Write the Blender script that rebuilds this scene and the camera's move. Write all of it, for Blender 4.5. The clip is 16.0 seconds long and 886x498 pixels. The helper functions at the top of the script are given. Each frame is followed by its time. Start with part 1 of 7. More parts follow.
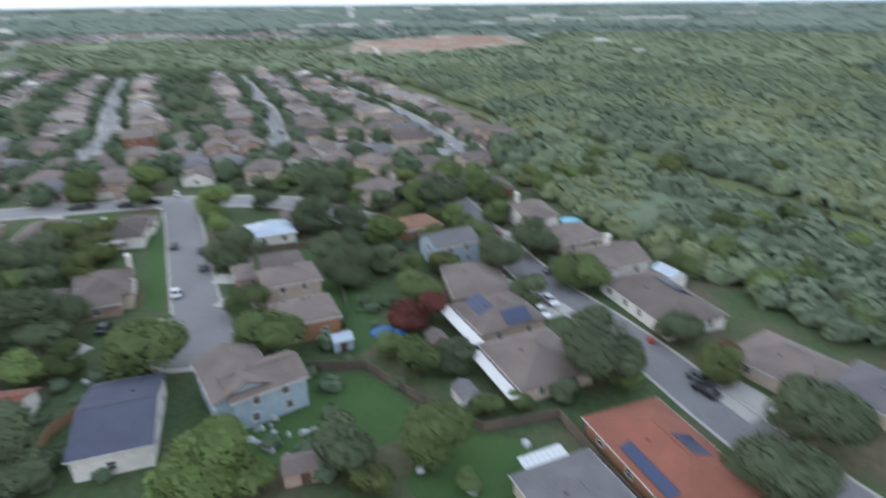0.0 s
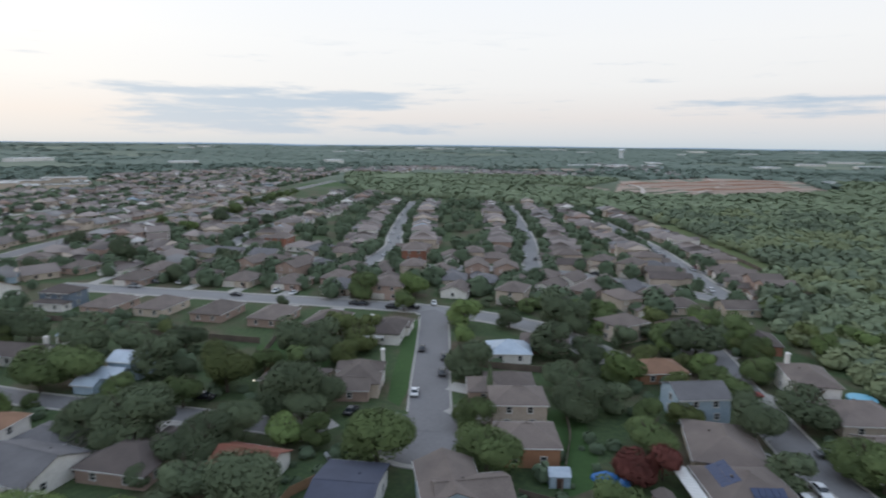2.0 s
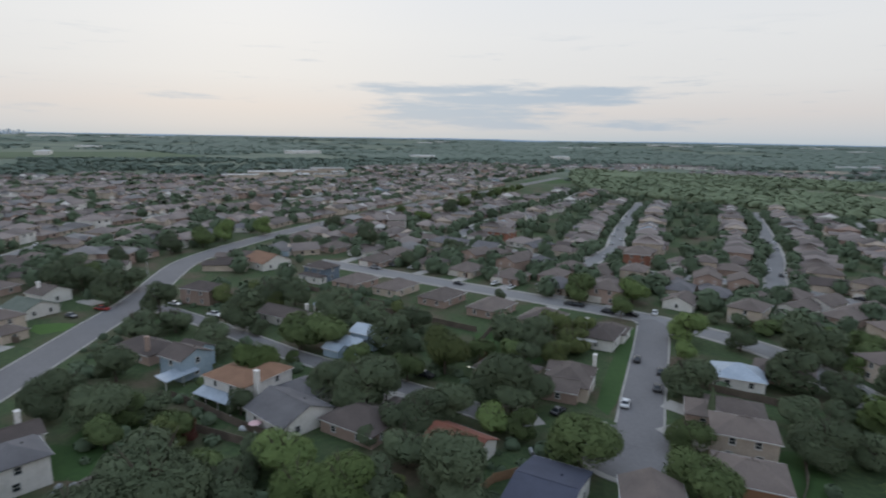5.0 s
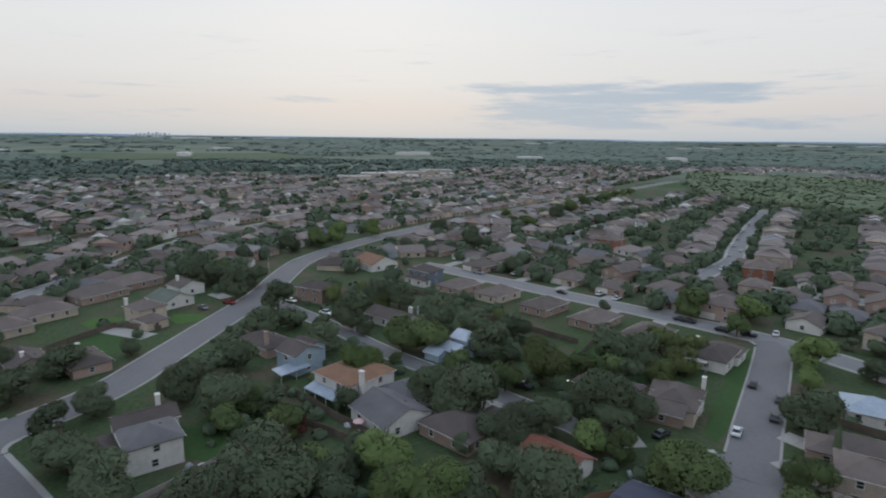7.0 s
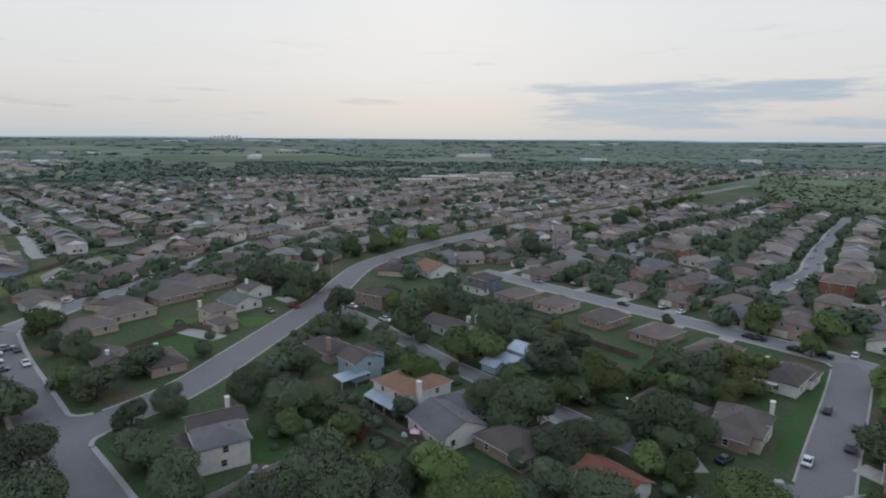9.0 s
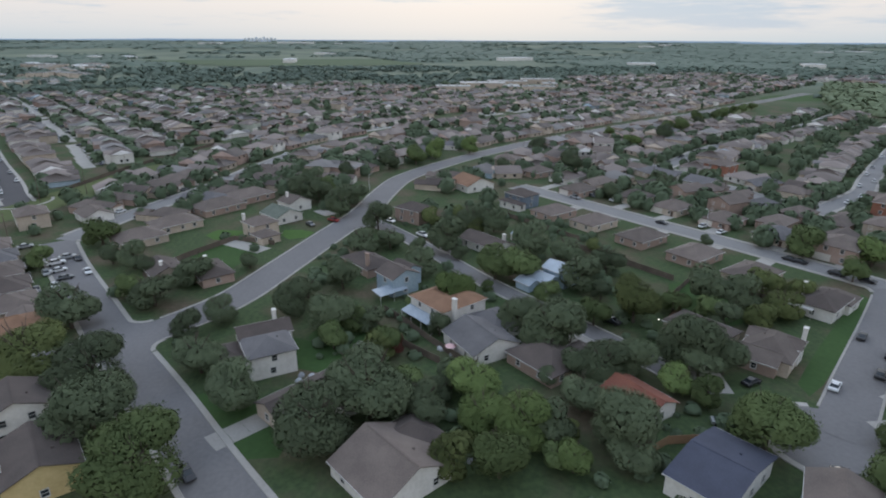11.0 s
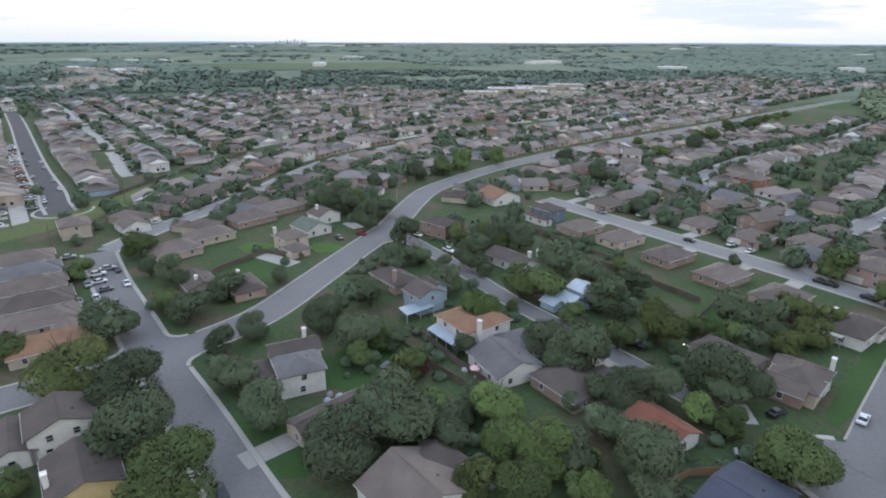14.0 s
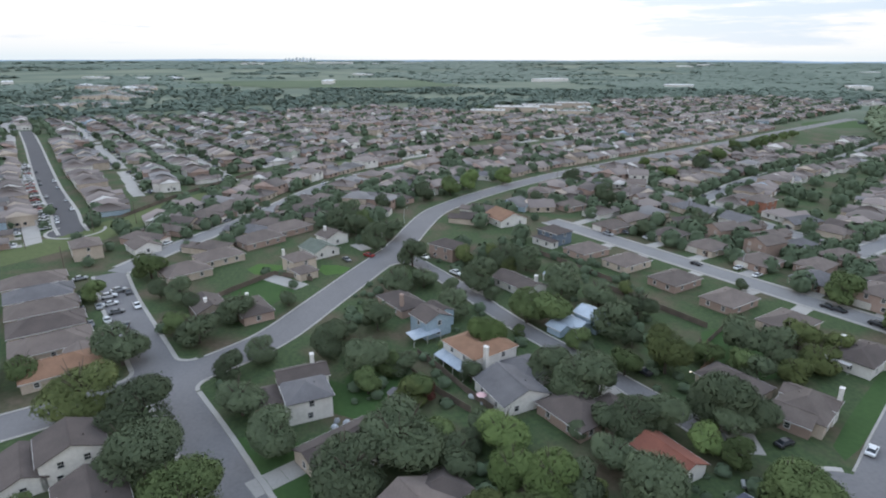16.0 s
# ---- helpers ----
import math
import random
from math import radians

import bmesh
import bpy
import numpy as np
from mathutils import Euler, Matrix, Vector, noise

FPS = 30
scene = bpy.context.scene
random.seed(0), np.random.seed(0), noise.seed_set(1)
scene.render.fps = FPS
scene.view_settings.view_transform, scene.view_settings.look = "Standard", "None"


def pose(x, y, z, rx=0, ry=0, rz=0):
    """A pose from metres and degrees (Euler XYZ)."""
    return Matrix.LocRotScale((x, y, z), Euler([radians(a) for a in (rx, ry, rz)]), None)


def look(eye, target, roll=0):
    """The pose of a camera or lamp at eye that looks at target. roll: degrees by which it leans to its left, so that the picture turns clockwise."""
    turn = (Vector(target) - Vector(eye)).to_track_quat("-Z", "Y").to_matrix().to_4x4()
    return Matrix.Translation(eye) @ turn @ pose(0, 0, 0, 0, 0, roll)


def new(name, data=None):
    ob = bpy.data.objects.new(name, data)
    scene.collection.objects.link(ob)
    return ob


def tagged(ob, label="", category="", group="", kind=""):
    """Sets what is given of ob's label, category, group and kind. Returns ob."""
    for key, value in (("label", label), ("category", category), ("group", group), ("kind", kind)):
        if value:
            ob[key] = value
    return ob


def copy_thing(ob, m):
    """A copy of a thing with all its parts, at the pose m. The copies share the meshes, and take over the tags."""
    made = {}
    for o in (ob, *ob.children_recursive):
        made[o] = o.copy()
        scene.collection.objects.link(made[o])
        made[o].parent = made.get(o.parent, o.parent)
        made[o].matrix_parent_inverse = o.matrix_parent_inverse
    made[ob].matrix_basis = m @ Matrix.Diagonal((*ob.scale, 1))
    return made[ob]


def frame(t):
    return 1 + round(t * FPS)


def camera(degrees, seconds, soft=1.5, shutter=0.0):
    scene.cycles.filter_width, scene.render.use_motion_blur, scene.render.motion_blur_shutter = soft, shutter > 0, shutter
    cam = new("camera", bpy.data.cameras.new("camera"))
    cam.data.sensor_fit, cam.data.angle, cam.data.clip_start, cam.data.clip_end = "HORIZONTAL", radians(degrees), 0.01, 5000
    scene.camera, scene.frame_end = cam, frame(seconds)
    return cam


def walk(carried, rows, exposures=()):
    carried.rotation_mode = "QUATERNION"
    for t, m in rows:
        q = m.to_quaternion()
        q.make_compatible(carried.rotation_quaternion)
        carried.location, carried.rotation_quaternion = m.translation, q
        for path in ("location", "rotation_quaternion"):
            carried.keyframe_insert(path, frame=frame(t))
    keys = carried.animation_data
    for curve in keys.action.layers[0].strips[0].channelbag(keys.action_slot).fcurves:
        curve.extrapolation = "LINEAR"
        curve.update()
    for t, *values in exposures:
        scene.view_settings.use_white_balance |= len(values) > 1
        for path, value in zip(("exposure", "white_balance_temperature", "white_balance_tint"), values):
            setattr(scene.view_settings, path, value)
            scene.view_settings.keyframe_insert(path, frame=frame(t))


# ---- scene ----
cam = camera(74.7, 16.0, soft=2.0, shutter=0.8)
PATH = [
    (0, (2.79, 5.18, 56.92), (-6.01, 96.85, 17.94), -0.55),
    (0.5, (3.83, 5.18, 56.78), (-21.37, 97.52, 27.84), -0.24),
    (1, (4.43, 5.08, 56.67), (-33.86, 95.29, 36.78), 0.22),
    (1.5, (4.54, 4.81, 56.53), (-39.39, 92.92, 39.02), 0.44),
    (2, (4.49, 4.60, 56.54), (-45.41, 89.43, 38.87), 0.61),
    (2.5, (4.58, 4.33, 56.77), (-50.99, 85.50, 38.82), 0.74),
    (3, (4.68, 4.28, 56.86), (-54.37, 82.92, 38.73), 0.83),
    (3.5, (4.56, 4.12, 56.75), (-57.02, 80.79, 38.59), 0.82),
    (4, (4.51, 4.09, 56.67), (-62.42, 76.12, 38.42), 0.86),
    (4.5, (4.85, 3.97, 57.06), (-68.21, 69.69, 38.54), 0.99),
    (5, (5.29, 3.61, 57.72), (-72.31, 63.82, 38.91), 0.96),
    (7.5, (6.72, 3.59, 60.96), (-81.87, 45.93, 42.01), 0.61),
    (8, (6.85, 3.61, 61.75), (-82.91, 43.42, 42.80), 0.55),
    (8.5, (7.07, 3.57, 62.57), (-83.73, 40.94, 43.63), 0.48),
    (9, (7.38, 3.56, 63.25), (-84.13, 39.20, 44.39), 0.42),
    (9.5, (7.48, 3.52, 63.91), (-84.66, 37.48, 45.04), 0.40),
    (9.7, (7.55, 3.46, 64.19), (-84.70, 36.61, 44.43), 0.38),
    (9.85, (7.60, 3.41, 64.41), (-84.41, 35.84, 42.42), 0.38),
    (10, (7.65, 3.36, 64.62), (-83.94, 35.01, 39.93), 0.40),
    (10.2, (7.67, 3.36, 64.88), (-83.03, 33.80, 35.76), 0.38),
    (10.35, (7.70, 3.35, 65.18), (-82.25, 33.23, 33.29), 0.38),
    (10.6, (7.75, 3.34, 65.69), (-81.72, 32.55, 31.89), 0.38),
    (11.2, (7.86, 3.30, 66.89), (-81.84, 31.38, 32.77), 0.20),
    (12.5, (8.12, 3.22, 69.51), (-82.33, 28.92, 35.47), 0.17),
    (13, (8.20, 3.02, 70.32), (-82.35, 28.39, 36.31), 0.19),
    (13.5, (8.28, 2.91, 71.14), (-82.41, 27.83, 37.16), 0.20),
    (14, (8.45, 2.90, 72.02), (-82.43, 27.17, 38.10), 0.14),
    (14.5, (8.55, 2.86, 72.83), (-82.67, 26.67, 39.48), 0.13),
    (15, (8.53, 2.76, 73.67), (-82.97, 26.31, 40.90), 0.14),
    (15.5, (8.60, 2.72, 74.39), (-83.15, 26.14, 42.24), 0.16),
    (16, (8.79, 2.73, 75.03), (-83.23, 26.08, 43.58), 0.11),
]
walk(cam, [(t, look(eye, target, roll)) for t, eye, target, roll in PATH],
     exposures=[(0.0, 0.84), (0.9, 0.70), (1.6, 0.34), (2.5, 0.04), (3.5, -0.05), (9.0, -0.12), (10.2, -0.12), (11.2, 0.27), (12.3, .59), (16, .59)])

# ---------------------------------------------------------------- sky and sun
SUN_ELEVATION, SUN_AZIMUTH = 24.0, 160.0   # degrees; azimuth counted from +x towards +y


def sky():
    world = bpy.data.worlds.new("evening_sky")
    scene.world = world
    world.use_nodes = True
    nt = world.node_tree
    nodes, links = nt.nodes, nt.links
    nodes.clear()
    out, back = nodes.new("ShaderNodeOutputWorld"), nodes.new("ShaderNodeBackground")
    air = nodes.new("ShaderNodeTexSky")
    air.sky_type, air.sun_disc = "NISHITA", False
    air.sun_elevation, air.sun_rotation = radians(SUN_ELEVATION), radians(90 - SUN_AZIMUTH)
    coord, split = nodes.new("ShaderNodeTexCoord"), nodes.new("ShaderNodeSeparateXYZ")
    links.new(coord.outputs["Generated"], split.inputs[0])
    # thin even cloud cover: rosy low down, white above
    ramp = nodes.new("ShaderNodeValToRGB")
    links.new(split.outputs["Z"], ramp.inputs[0])
    stops = [(0.0, (0.53, 0.60, 0.66)), (0.014, (0.61, 0.64, 0.68)), (0.045, (0.72, 0.69, 0.69)), (0.095, (0.80, 0.795, 0.795)),
             (0.16, (0.84, 0.845, 0.85)), (0.45, (0.80, 0.88, 1.00)), (1.0, (0.75, 0.92, 1.22))]
    while len(ramp.color_ramp.elements) < len(stops):
        ramp.color_ramp.elements.new(0.5)
    for e, (p, c) in zip(ramp.color_ramp.elements, stops):
        e.position, e.color = p, (*c, 1)
    # long flat grey-blue clouds low over the horizon, thickest towards the north-west
    stretch = nodes.new("ShaderNodeMapping")
    stretch.inputs["Scale"].default_value = (3.2, 3.2, 34.0)
    stretch.inputs["Location"].default_value = (0.35, 0.1, 0.55)
    links.new(coord.outputs["Generated"], stretch.inputs[0])
    puff = nodes.new("ShaderNodeTexNoise")
    puff.inputs["Scale"].default_value, puff.inputs["Detail"].default_value = 1.6, 8.0
    puff.inputs["Roughness"].default_value = 0.64
    links.new(stretch.outputs[0], puff.inputs["Vector"])

    def ranged(value, a0, a1, b0=0.0, b1=1.0):
        m = nodes.new("ShaderNodeMapRange")
        m.interpolation_type = "SMOOTHSTEP"
        for key, v in (("From Min", a0), ("From Max", a1), ("To Min", b0), ("To Max", b1)):
            m.inputs[key].default_value = v
        links.new(value, m.inputs["Value"])
        return m.outputs[0]

    def math_of(op, a, b):
        m = nodes.new("ShaderNodeMath")
        m.operation = op
        for k, v in enumerate((a, b)):
            if isinstance(v, float):
                m.inputs[k].default_value = v
            else:
                links.new(v, m.inputs[k])
        return m.outputs[0]

    def bank(azimuth, wide, narrow, height, spread):
        d = nodes.new("ShaderNodeVectorMath")
        d.operation = "DOT_PRODUCT"
        d.inputs[1].default_value = (math.cos(radians(azimuth)), math.sin(radians(azimuth)), 0)
        links.new(coord.outputs["Generated"], d.inputs[0])
        side = ranged(d.outputs["Value"], math.cos(radians(wide)), math.cos(radians(narrow)))
        off = math_of("ABSOLUTE", math_of("SUBTRACT", split.outputs["Z"], height), 0.0)
        return math_of("MULTIPLY", side, ranged(off, spread, spread * 0.2))

    banks = math_of("ADD", math_of("MULTIPLY", bank(137, 17, 9, 0.069, 0.030), 0.26), math_of("MULTIPLY", bank(135, 22, 12, 0.030, 0.026), 0.2))
    banks = math_of("ADD", banks, math_of("MULTIPLY", bank(90, 14, 6, 0.062, 0.022), 0.2))
    banks = math_of("ADD", banks, math_of("MULTIPLY", bank(181, 7, 3, 0.030, 0.03), 0.12))
    amount = math_of("ADD", puff.outputs["Fac"], banks)
    low = ranged(split.outputs["Z"], 0.20, 0.10)
    both = math_of("MULTIPLY", ranged(amount, 0.57, 0.79), low)
    cloud = nodes.new("ShaderNodeMix")
    cloud.data_type = "RGBA"
    cloud.inputs["B"].default_value = (0.46, 0.545, 0.65, 1)
    links.new(both, cloud.inputs["Factor"])
    links.new(ramp.outputs[0], cloud.inputs["A"])
    scale = nodes.new("ShaderNodeVectorMath")
    scale.operation = "SCALE"
    scale.inputs["Scale"].default_value = 0.1
    links.new(air.outputs[0], scale.inputs[0])
    mix = nodes.new("ShaderNodeMix")
    mix.data_type = "RGBA"
    mix.inputs["Factor"].default_value = 0.94
    links.new(scale.outputs[0], mix.inputs["A"])
    links.new(cloud.outputs["Result"], mix.inputs["B"])
    links.new(mix.outputs["Result"], back.inputs["Color"])
    back.inputs["Strength"].default_value = 1.0
    links.new(back.outputs[0], out.inputs["Surface"])


sky()
sun_data = bpy.data.lights.new("sun", "SUN")
sun_data.energy, sun_data.angle, sun_data.color = 0.35, radians(20), (1.0, 0.93, 0.86)
sun = new("sun", sun_data)
sun.matrix_world = look((0, 0, 0), (-math.cos(radians(SUN_AZIMUTH)) * math.cos(radians(SUN_ELEVATION)),
                                    -math.sin(radians(SUN_AZIMUTH)) * math.cos(radians(SUN_ELEVATION)), -math.sin(radians(SUN_ELEVATION))))

# ---------------------------------------------------------------- materials
def material(name, colour, colour_b=None, rough=0.85, metal=0.0, fine=3.0, coarse=0.12, vary=0.0, bump=0.0, island=False, contrast=0.5, specular=0.5, through_light=0.0):
    """Two-scale noise between two colours; vary: brightness spread from object to object (or island to island)."""
    m = bpy.data.materials.new(name)
    m.use_nodes = True
    nt = m.node_tree
    nodes, links = nt.nodes, nt.links
    bsdf = nodes["Principled BSDF"]
    bsdf.inputs["Roughness"].default_value, bsdf.inputs["Metallic"].default_value = rough, metal
    bsdf.inputs["Specular IOR Level"].default_value = specular
    colour_b = colour_b or tuple(c * 0.7 for c in colour)
    geo = nodes.new("ShaderNodeNewGeometry")
    small, large = nodes.new("ShaderNodeTexNoise"), nodes.new("ShaderNodeTexNoise")
    small.inputs["Scale"].default_value, small.inputs["Detail"].default_value = fine, 4.0
    large.inputs["Scale"].default_value, large.inputs["Detail"].default_value = coarse, 3.0
    for n in (small, large):
        links.new(geo.outputs["Position"], n.inputs["Vector"])
    add = nodes.new("ShaderNodeMath")
    add.operation = "MULTIPLY_ADD"
    links.new(small.outputs["Fac"], add.inputs[0])
    add.inputs[1].default_value = 0.5
    half = nodes.new("ShaderNodeMath")
    half.operation = "MULTIPLY"
    half.inputs[1].default_value = 0.5
    links.new(large.outputs["Fac"], half.inputs[0])
    links.new(half.outputs[0], add.inputs[2])
    rng = nodes.new("ShaderNodeMapRange")
    rng.inputs["From Min"].default_value, rng.inputs["From Max"].default_value = 0.5 - 0.5 * contrast / 2, 0.5 + 0.5 * contrast / 2
    links.new(add.outputs[0], rng.inputs["Value"])
    mix = nodes.new("ShaderNodeMix")
    mix.data_type = "RGBA"
    mix.inputs["A"].default_value, mix.inputs["B"].default_value = (*colour_b, 1), (*colour, 1)
    links.new(rng.outputs[0], mix.inputs["Factor"])
    result = mix.outputs["Result"]
    if vary:
        if island:
            rand = geo.outputs["Random Per Island"]
        else:
            rand = nodes.new("ShaderNodeObjectInfo").outputs["Random"]
        val = nodes.new("ShaderNodeMapRange")
        val.inputs["To Min"].default_value, val.inputs["To Max"].default_value = 1 - vary, 1 + vary
        links.new(rand, val.inputs["Value"])
        hue = nodes.new("ShaderNodeHueSaturation")
        links.new(val.outputs[0], hue.inputs["Value"])
        links.new(result, hue.inputs["Color"])
        result = hue.outputs["Color"]
    links.new(result, bsdf.inputs["Base Color"])
    if through_light:      # thin leaves let some light through
        thin, both = nodes.new("ShaderNodeBsdfTranslucent"), nodes.new("ShaderNodeMixShader")
        links.new(result, thin.inputs["Color"])
        both.inputs[0].default_value = through_light
        links.new(bsdf.outputs[0], both.inputs[1])
        links.new(thin.outputs[0], both.inputs[2])
        links.new(both.outputs[0], nodes["Material Output"].inputs["Surface"])
    if bump:
        b = nodes.new("ShaderNodeBump")
        b.inputs["Strength"].default_value, b.inputs["Distance"].default_value = bump, 0.05
        links.new(small.outputs["Fac"], b.inputs["Height"])
        links.new(b.outputs[0], bsdf.inputs["Normal"])
    return m


def glass(name, colour=(0.02, 0.025, 0.03)):
    m = bpy.data.materials.new(name)
    m.use_nodes = True
    b = m.node_tree.nodes["Principled BSDF"]
    b.inputs["Base Color"].default_value, b.inputs["Roughness"].default_value = (*colour, 1), 0.08
    return m


def leaf_material(name, light, dark):
    """Leaves: colour by leaf clump, by tree and by large patches."""
    m = material(name, light, dark, rough=0.75, fine=0.9, coarse=0.25, vary=0.28, contrast=0.7, specular=0.06, through_light=0.14)
    return m


ROOF = {
    "brown": material("roof_shingle_brown", (0.152, 0.124, 0.109), (0.104, 0.084, 0.075), 0.95, fine=5, coarse=0.25, vary=0.18, bump=0.3),
    "dark": material("roof_shingle_dark", (0.100, 0.080, 0.072), (0.066, 0.053, 0.048), 0.95, fine=5, coarse=0.25, vary=0.15, bump=0.3),
    "grey": material("roof_shingle_grey", (0.135, 0.130, 0.135), (0.095, 0.092, 0.096), 0.95, fine=5, coarse=0.25, vary=0.12, bump=0.3),
    "tan": material("roof_shingle_tan", (0.235, 0.135, 0.085), (0.17, 0.095, 0.06), 0.95, fine=5, coarse=0.3, vary=0.1, bump=0.3),
    "red": material("roof_shingle_red", (0.23, 0.085, 0.055), (0.16, 0.06, 0.042), 0.95, fine=5, coarse=0.3, vary=0.08, bump=0.3),
    "blue": material("roof_shingle_blue", (0.060, 0.068, 0.100), (0.045, 0.050, 0.075), 0.9, fine=5, coarse=0.3, bump=0.3),
    "metal": material("roof_metal_pale", (0.36, 0.42, 0.48), (0.28, 0.33, 0.39), 0.45, fine=2, coarse=0.4, vary=0.06),
    "green": material("roof_shingle_green", (0.13, 0.15, 0.125), (0.09, 0.11, 0.09), 0.95, fine=5, coarse=0.3, bump=0.3),
}
WALL = {
    "white": material("wall_paint_white", (0.70, 0.68, 0.65), (0.58, 0.56, 0.53), 0.8, fine=1.5, coarse=0.3, vary=0.06),
    "beige": material("wall_paint_beige", (0.50, 0.42, 0.345), (0.40, 0.335, 0.275), 0.85, fine=2, coarse=0.3, vary=0.12),
    "pink": material("wall_brick_pinkish", (0.38, 0.28, 0.235), (0.29, 0.205, 0.17), 0.9, fine=6, coarse=0.3, vary=0.12, bump=0.3),
    "blue": material("wall_siding_pale_blue", (0.36, 0.45, 0.52), (0.28, 0.36, 0.43), 0.8, fine=1.5, coarse=0.3, vary=0.05),
    "slate": material("wall_siding_slate_blue", (0.15, 0.19, 0.24), (0.11, 0.145, 0.19), 0.8, fine=1.5, coarse=0.3),
    "sage": material("wall_siding_sage", (0.40, 0.43, 0.37), (0.32, 0.35, 0.30), 0.8, fine=1.5, coarse=0.3, vary=0.1),
    "yellow": material("wall_siding_yellow", (0.60, 0.47, 0.24), (0.50, 0.38, 0.18), 0.8, fine=1.5, coarse=0.3),
    "brick": material("wall_brick_red", (0.30, 0.13, 0.085), (0.22, 0.095, 0.065), 0.9, fine=6, coarse=0.3, vary=0.1, bump=0.3),
    "orange": material("wall_brick_orange", (0.36, 0.19, 0.11), (0.28, 0.14, 0.08), 0.9, fine=6, coarse=0.3, bump=0.3),
}
TRIM = material("trim_white", (0.58, 0.57, 0.55), (0.48, 0.47, 0.45), 0.7)
GARAGE = material("garage_door_paint", (0.66, 0.63, 0.58), (0.56, 0.53, 0.49), 0.7, vary=0.1)
DOOR = material("front_door_paint", (0.10, 0.06, 0.045), (0.07, 0.04, 0.03), 0.6, vary=0.4)
PANE = glass("window_glass")
ASPHALT = material("asphalt_worn", (0.175, 0.170, 0.172), (0.125, 0.122, 0.124), 0.92, fine=1.2, coarse=0.09, bump=0.2, contrast=0.8)
ASPHALT_NEW = material("asphalt_new", (0.075, 0.073, 0.078), (0.058, 0.056, 0.060), 0.92, fine=1.0, coarse=0.08, contrast=0.8)
CONCRETE = material("concrete", (0.36, 0.345, 0.32), (0.27, 0.26, 0.24), 0.9, fine=1.8, coarse=0.2, vary=0.08, contrast=0.8)
CONCRETE_ROAD = material("concrete_road", (0.215, 0.212, 0.212), (0.165, 0.163, 0.163), 0.9, fine=1.0, coarse=0.1, contrast=0.8)
FENCE = material("fence_wood", (0.150, 0.118, 0.092), (0.095, 0.075, 0.060), 0.95, fine=4, coarse=0.3, vary=0.2)
FENCE_NEW = material("fence_wood_fresh", (0.27, 0.17, 0.10), (0.20, 0.12, 0.07), 0.95, fine=4, coarse=0.3, vary=0.2)
BARK = material("bark", (0.10, 0.078, 0.06), (0.06, 0.047, 0.037), 0.95, fine=4, coarse=0.5)
LEAF = {
    "d": leaf_material("leaves_dark", (0.122, 0.150, 0.088), (0.078, 0.100, 0.060)),
    "m": leaf_material("leaves_mid", (0.134, 0.175, 0.073), (0.083, 0.113, 0.048)),
    "b": leaf_material("leaves_bright", (0.166, 0.224, 0.082), (0.104, 0.146, 0.054)),
    "o": leaf_material("leaves_olive", (0.149, 0.174, 0.068), (0.077, 0.097, 0.040)),
    "r": leaf_material("leaves_red", (0.180, 0.066, 0.055), (0.100, 0.040, 0.034)),
}
WOODS = material("woods_leaves", (0.207, 0.248, 0.151), (0.130, 0.167, 0.102), 0.85, fine=0.16, coarse=0.012, contrast=0.8, specular=0.1, through_light=0.08)
# Bluer green than the near woods: distance haze put into the leaf colour.
WOODS_FAR = material("woods_far_hazed", (0.158, 0.200, 0.162), (0.098, 0.132, 0.108), 0.9, fine=0.03, coarse=0.003, contrast=0.8, specular=0.1, through_light=0.08)
WOODS_OLIVE = material("woods_olive_leaves", (0.216, 0.246, 0.130), (0.140, 0.166, 0.092), 0.85, fine=0.16, coarse=0.012, contrast=0.8, specular=0.1, through_light=0.08)
WOODS_DARK = material("woods_dark_leaves", (0.157, 0.192, 0.124), (0.099, 0.127, 0.084), 0.85, fine=0.16, coarse=0.012, contrast=0.8, specular=0.1, through_light=0.08)
GARDEN_LEAVES = material("garden_tree_leaves", (0.115, 0.152, 0.092), (0.067, 0.092, 0.057), 0.85, fine=0.22, coarse=0.02, contrast=0.8, specular=0.1, through_light=0.08)
TYRE = material("tyre_rubber", (0.02, 0.02, 0.02), rough=0.9)
CAR = {
    "white": material("car_paint_white", (0.62, 0.63, 0.64), (0.58, 0.59, 0.60), 0.3),
    "black": material("car_paint_black", (0.025, 0.026, 0.03), (0.02, 0.02, 0.023), 0.25),
    "silver": material("car_paint_silver", (0.36, 0.37, 0.38), (0.33, 0.34, 0.35), 0.3, metal=0.4),
    "red": material("car_paint_red", (0.25, 0.025, 0.02), (0.22, 0.02, 0.018), 0.3),
    "blue": material("car_paint_blue", (0.05, 0.08, 0.14), (0.04, 0.065, 0.12), 0.3),
    "grey": material("car_paint_grey", (0.11, 0.115, 0.12), (0.095, 0.10, 0.105), 0.3),
}
SOLAR = material("solar_cell", (0.022, 0.035, 0.085), (0.017, 0.028, 0.07), 0.2, fine=0.8)
PLASTIC_BLUE = material("blue_cover", (0.03, 0.17, 0.45), (0.02, 0.12, 0.36), 0.5)
POOL = material("pool_blue", (0.16, 0.42, 0.55), (0.12, 0.35, 0.48), 0.4)
CLUTTER = material("pale_clutter", (0.42, 0.43, 0.44), (0.25, 0.27, 0.30), 0.6, vary=0.4)
RED_COVER = material("red_cover", (0.32, 0.035, 0.028), (0.26, 0.028, 0.022), 0.6)
POLE = material("pole_wood", (0.13, 0.10, 0.08), (0.09, 0.07, 0.055), 0.9)
STEEL = material("painted_steel", (0.50, 0.52, 0.53), (0.42, 0.44, 0.45), 0.5)
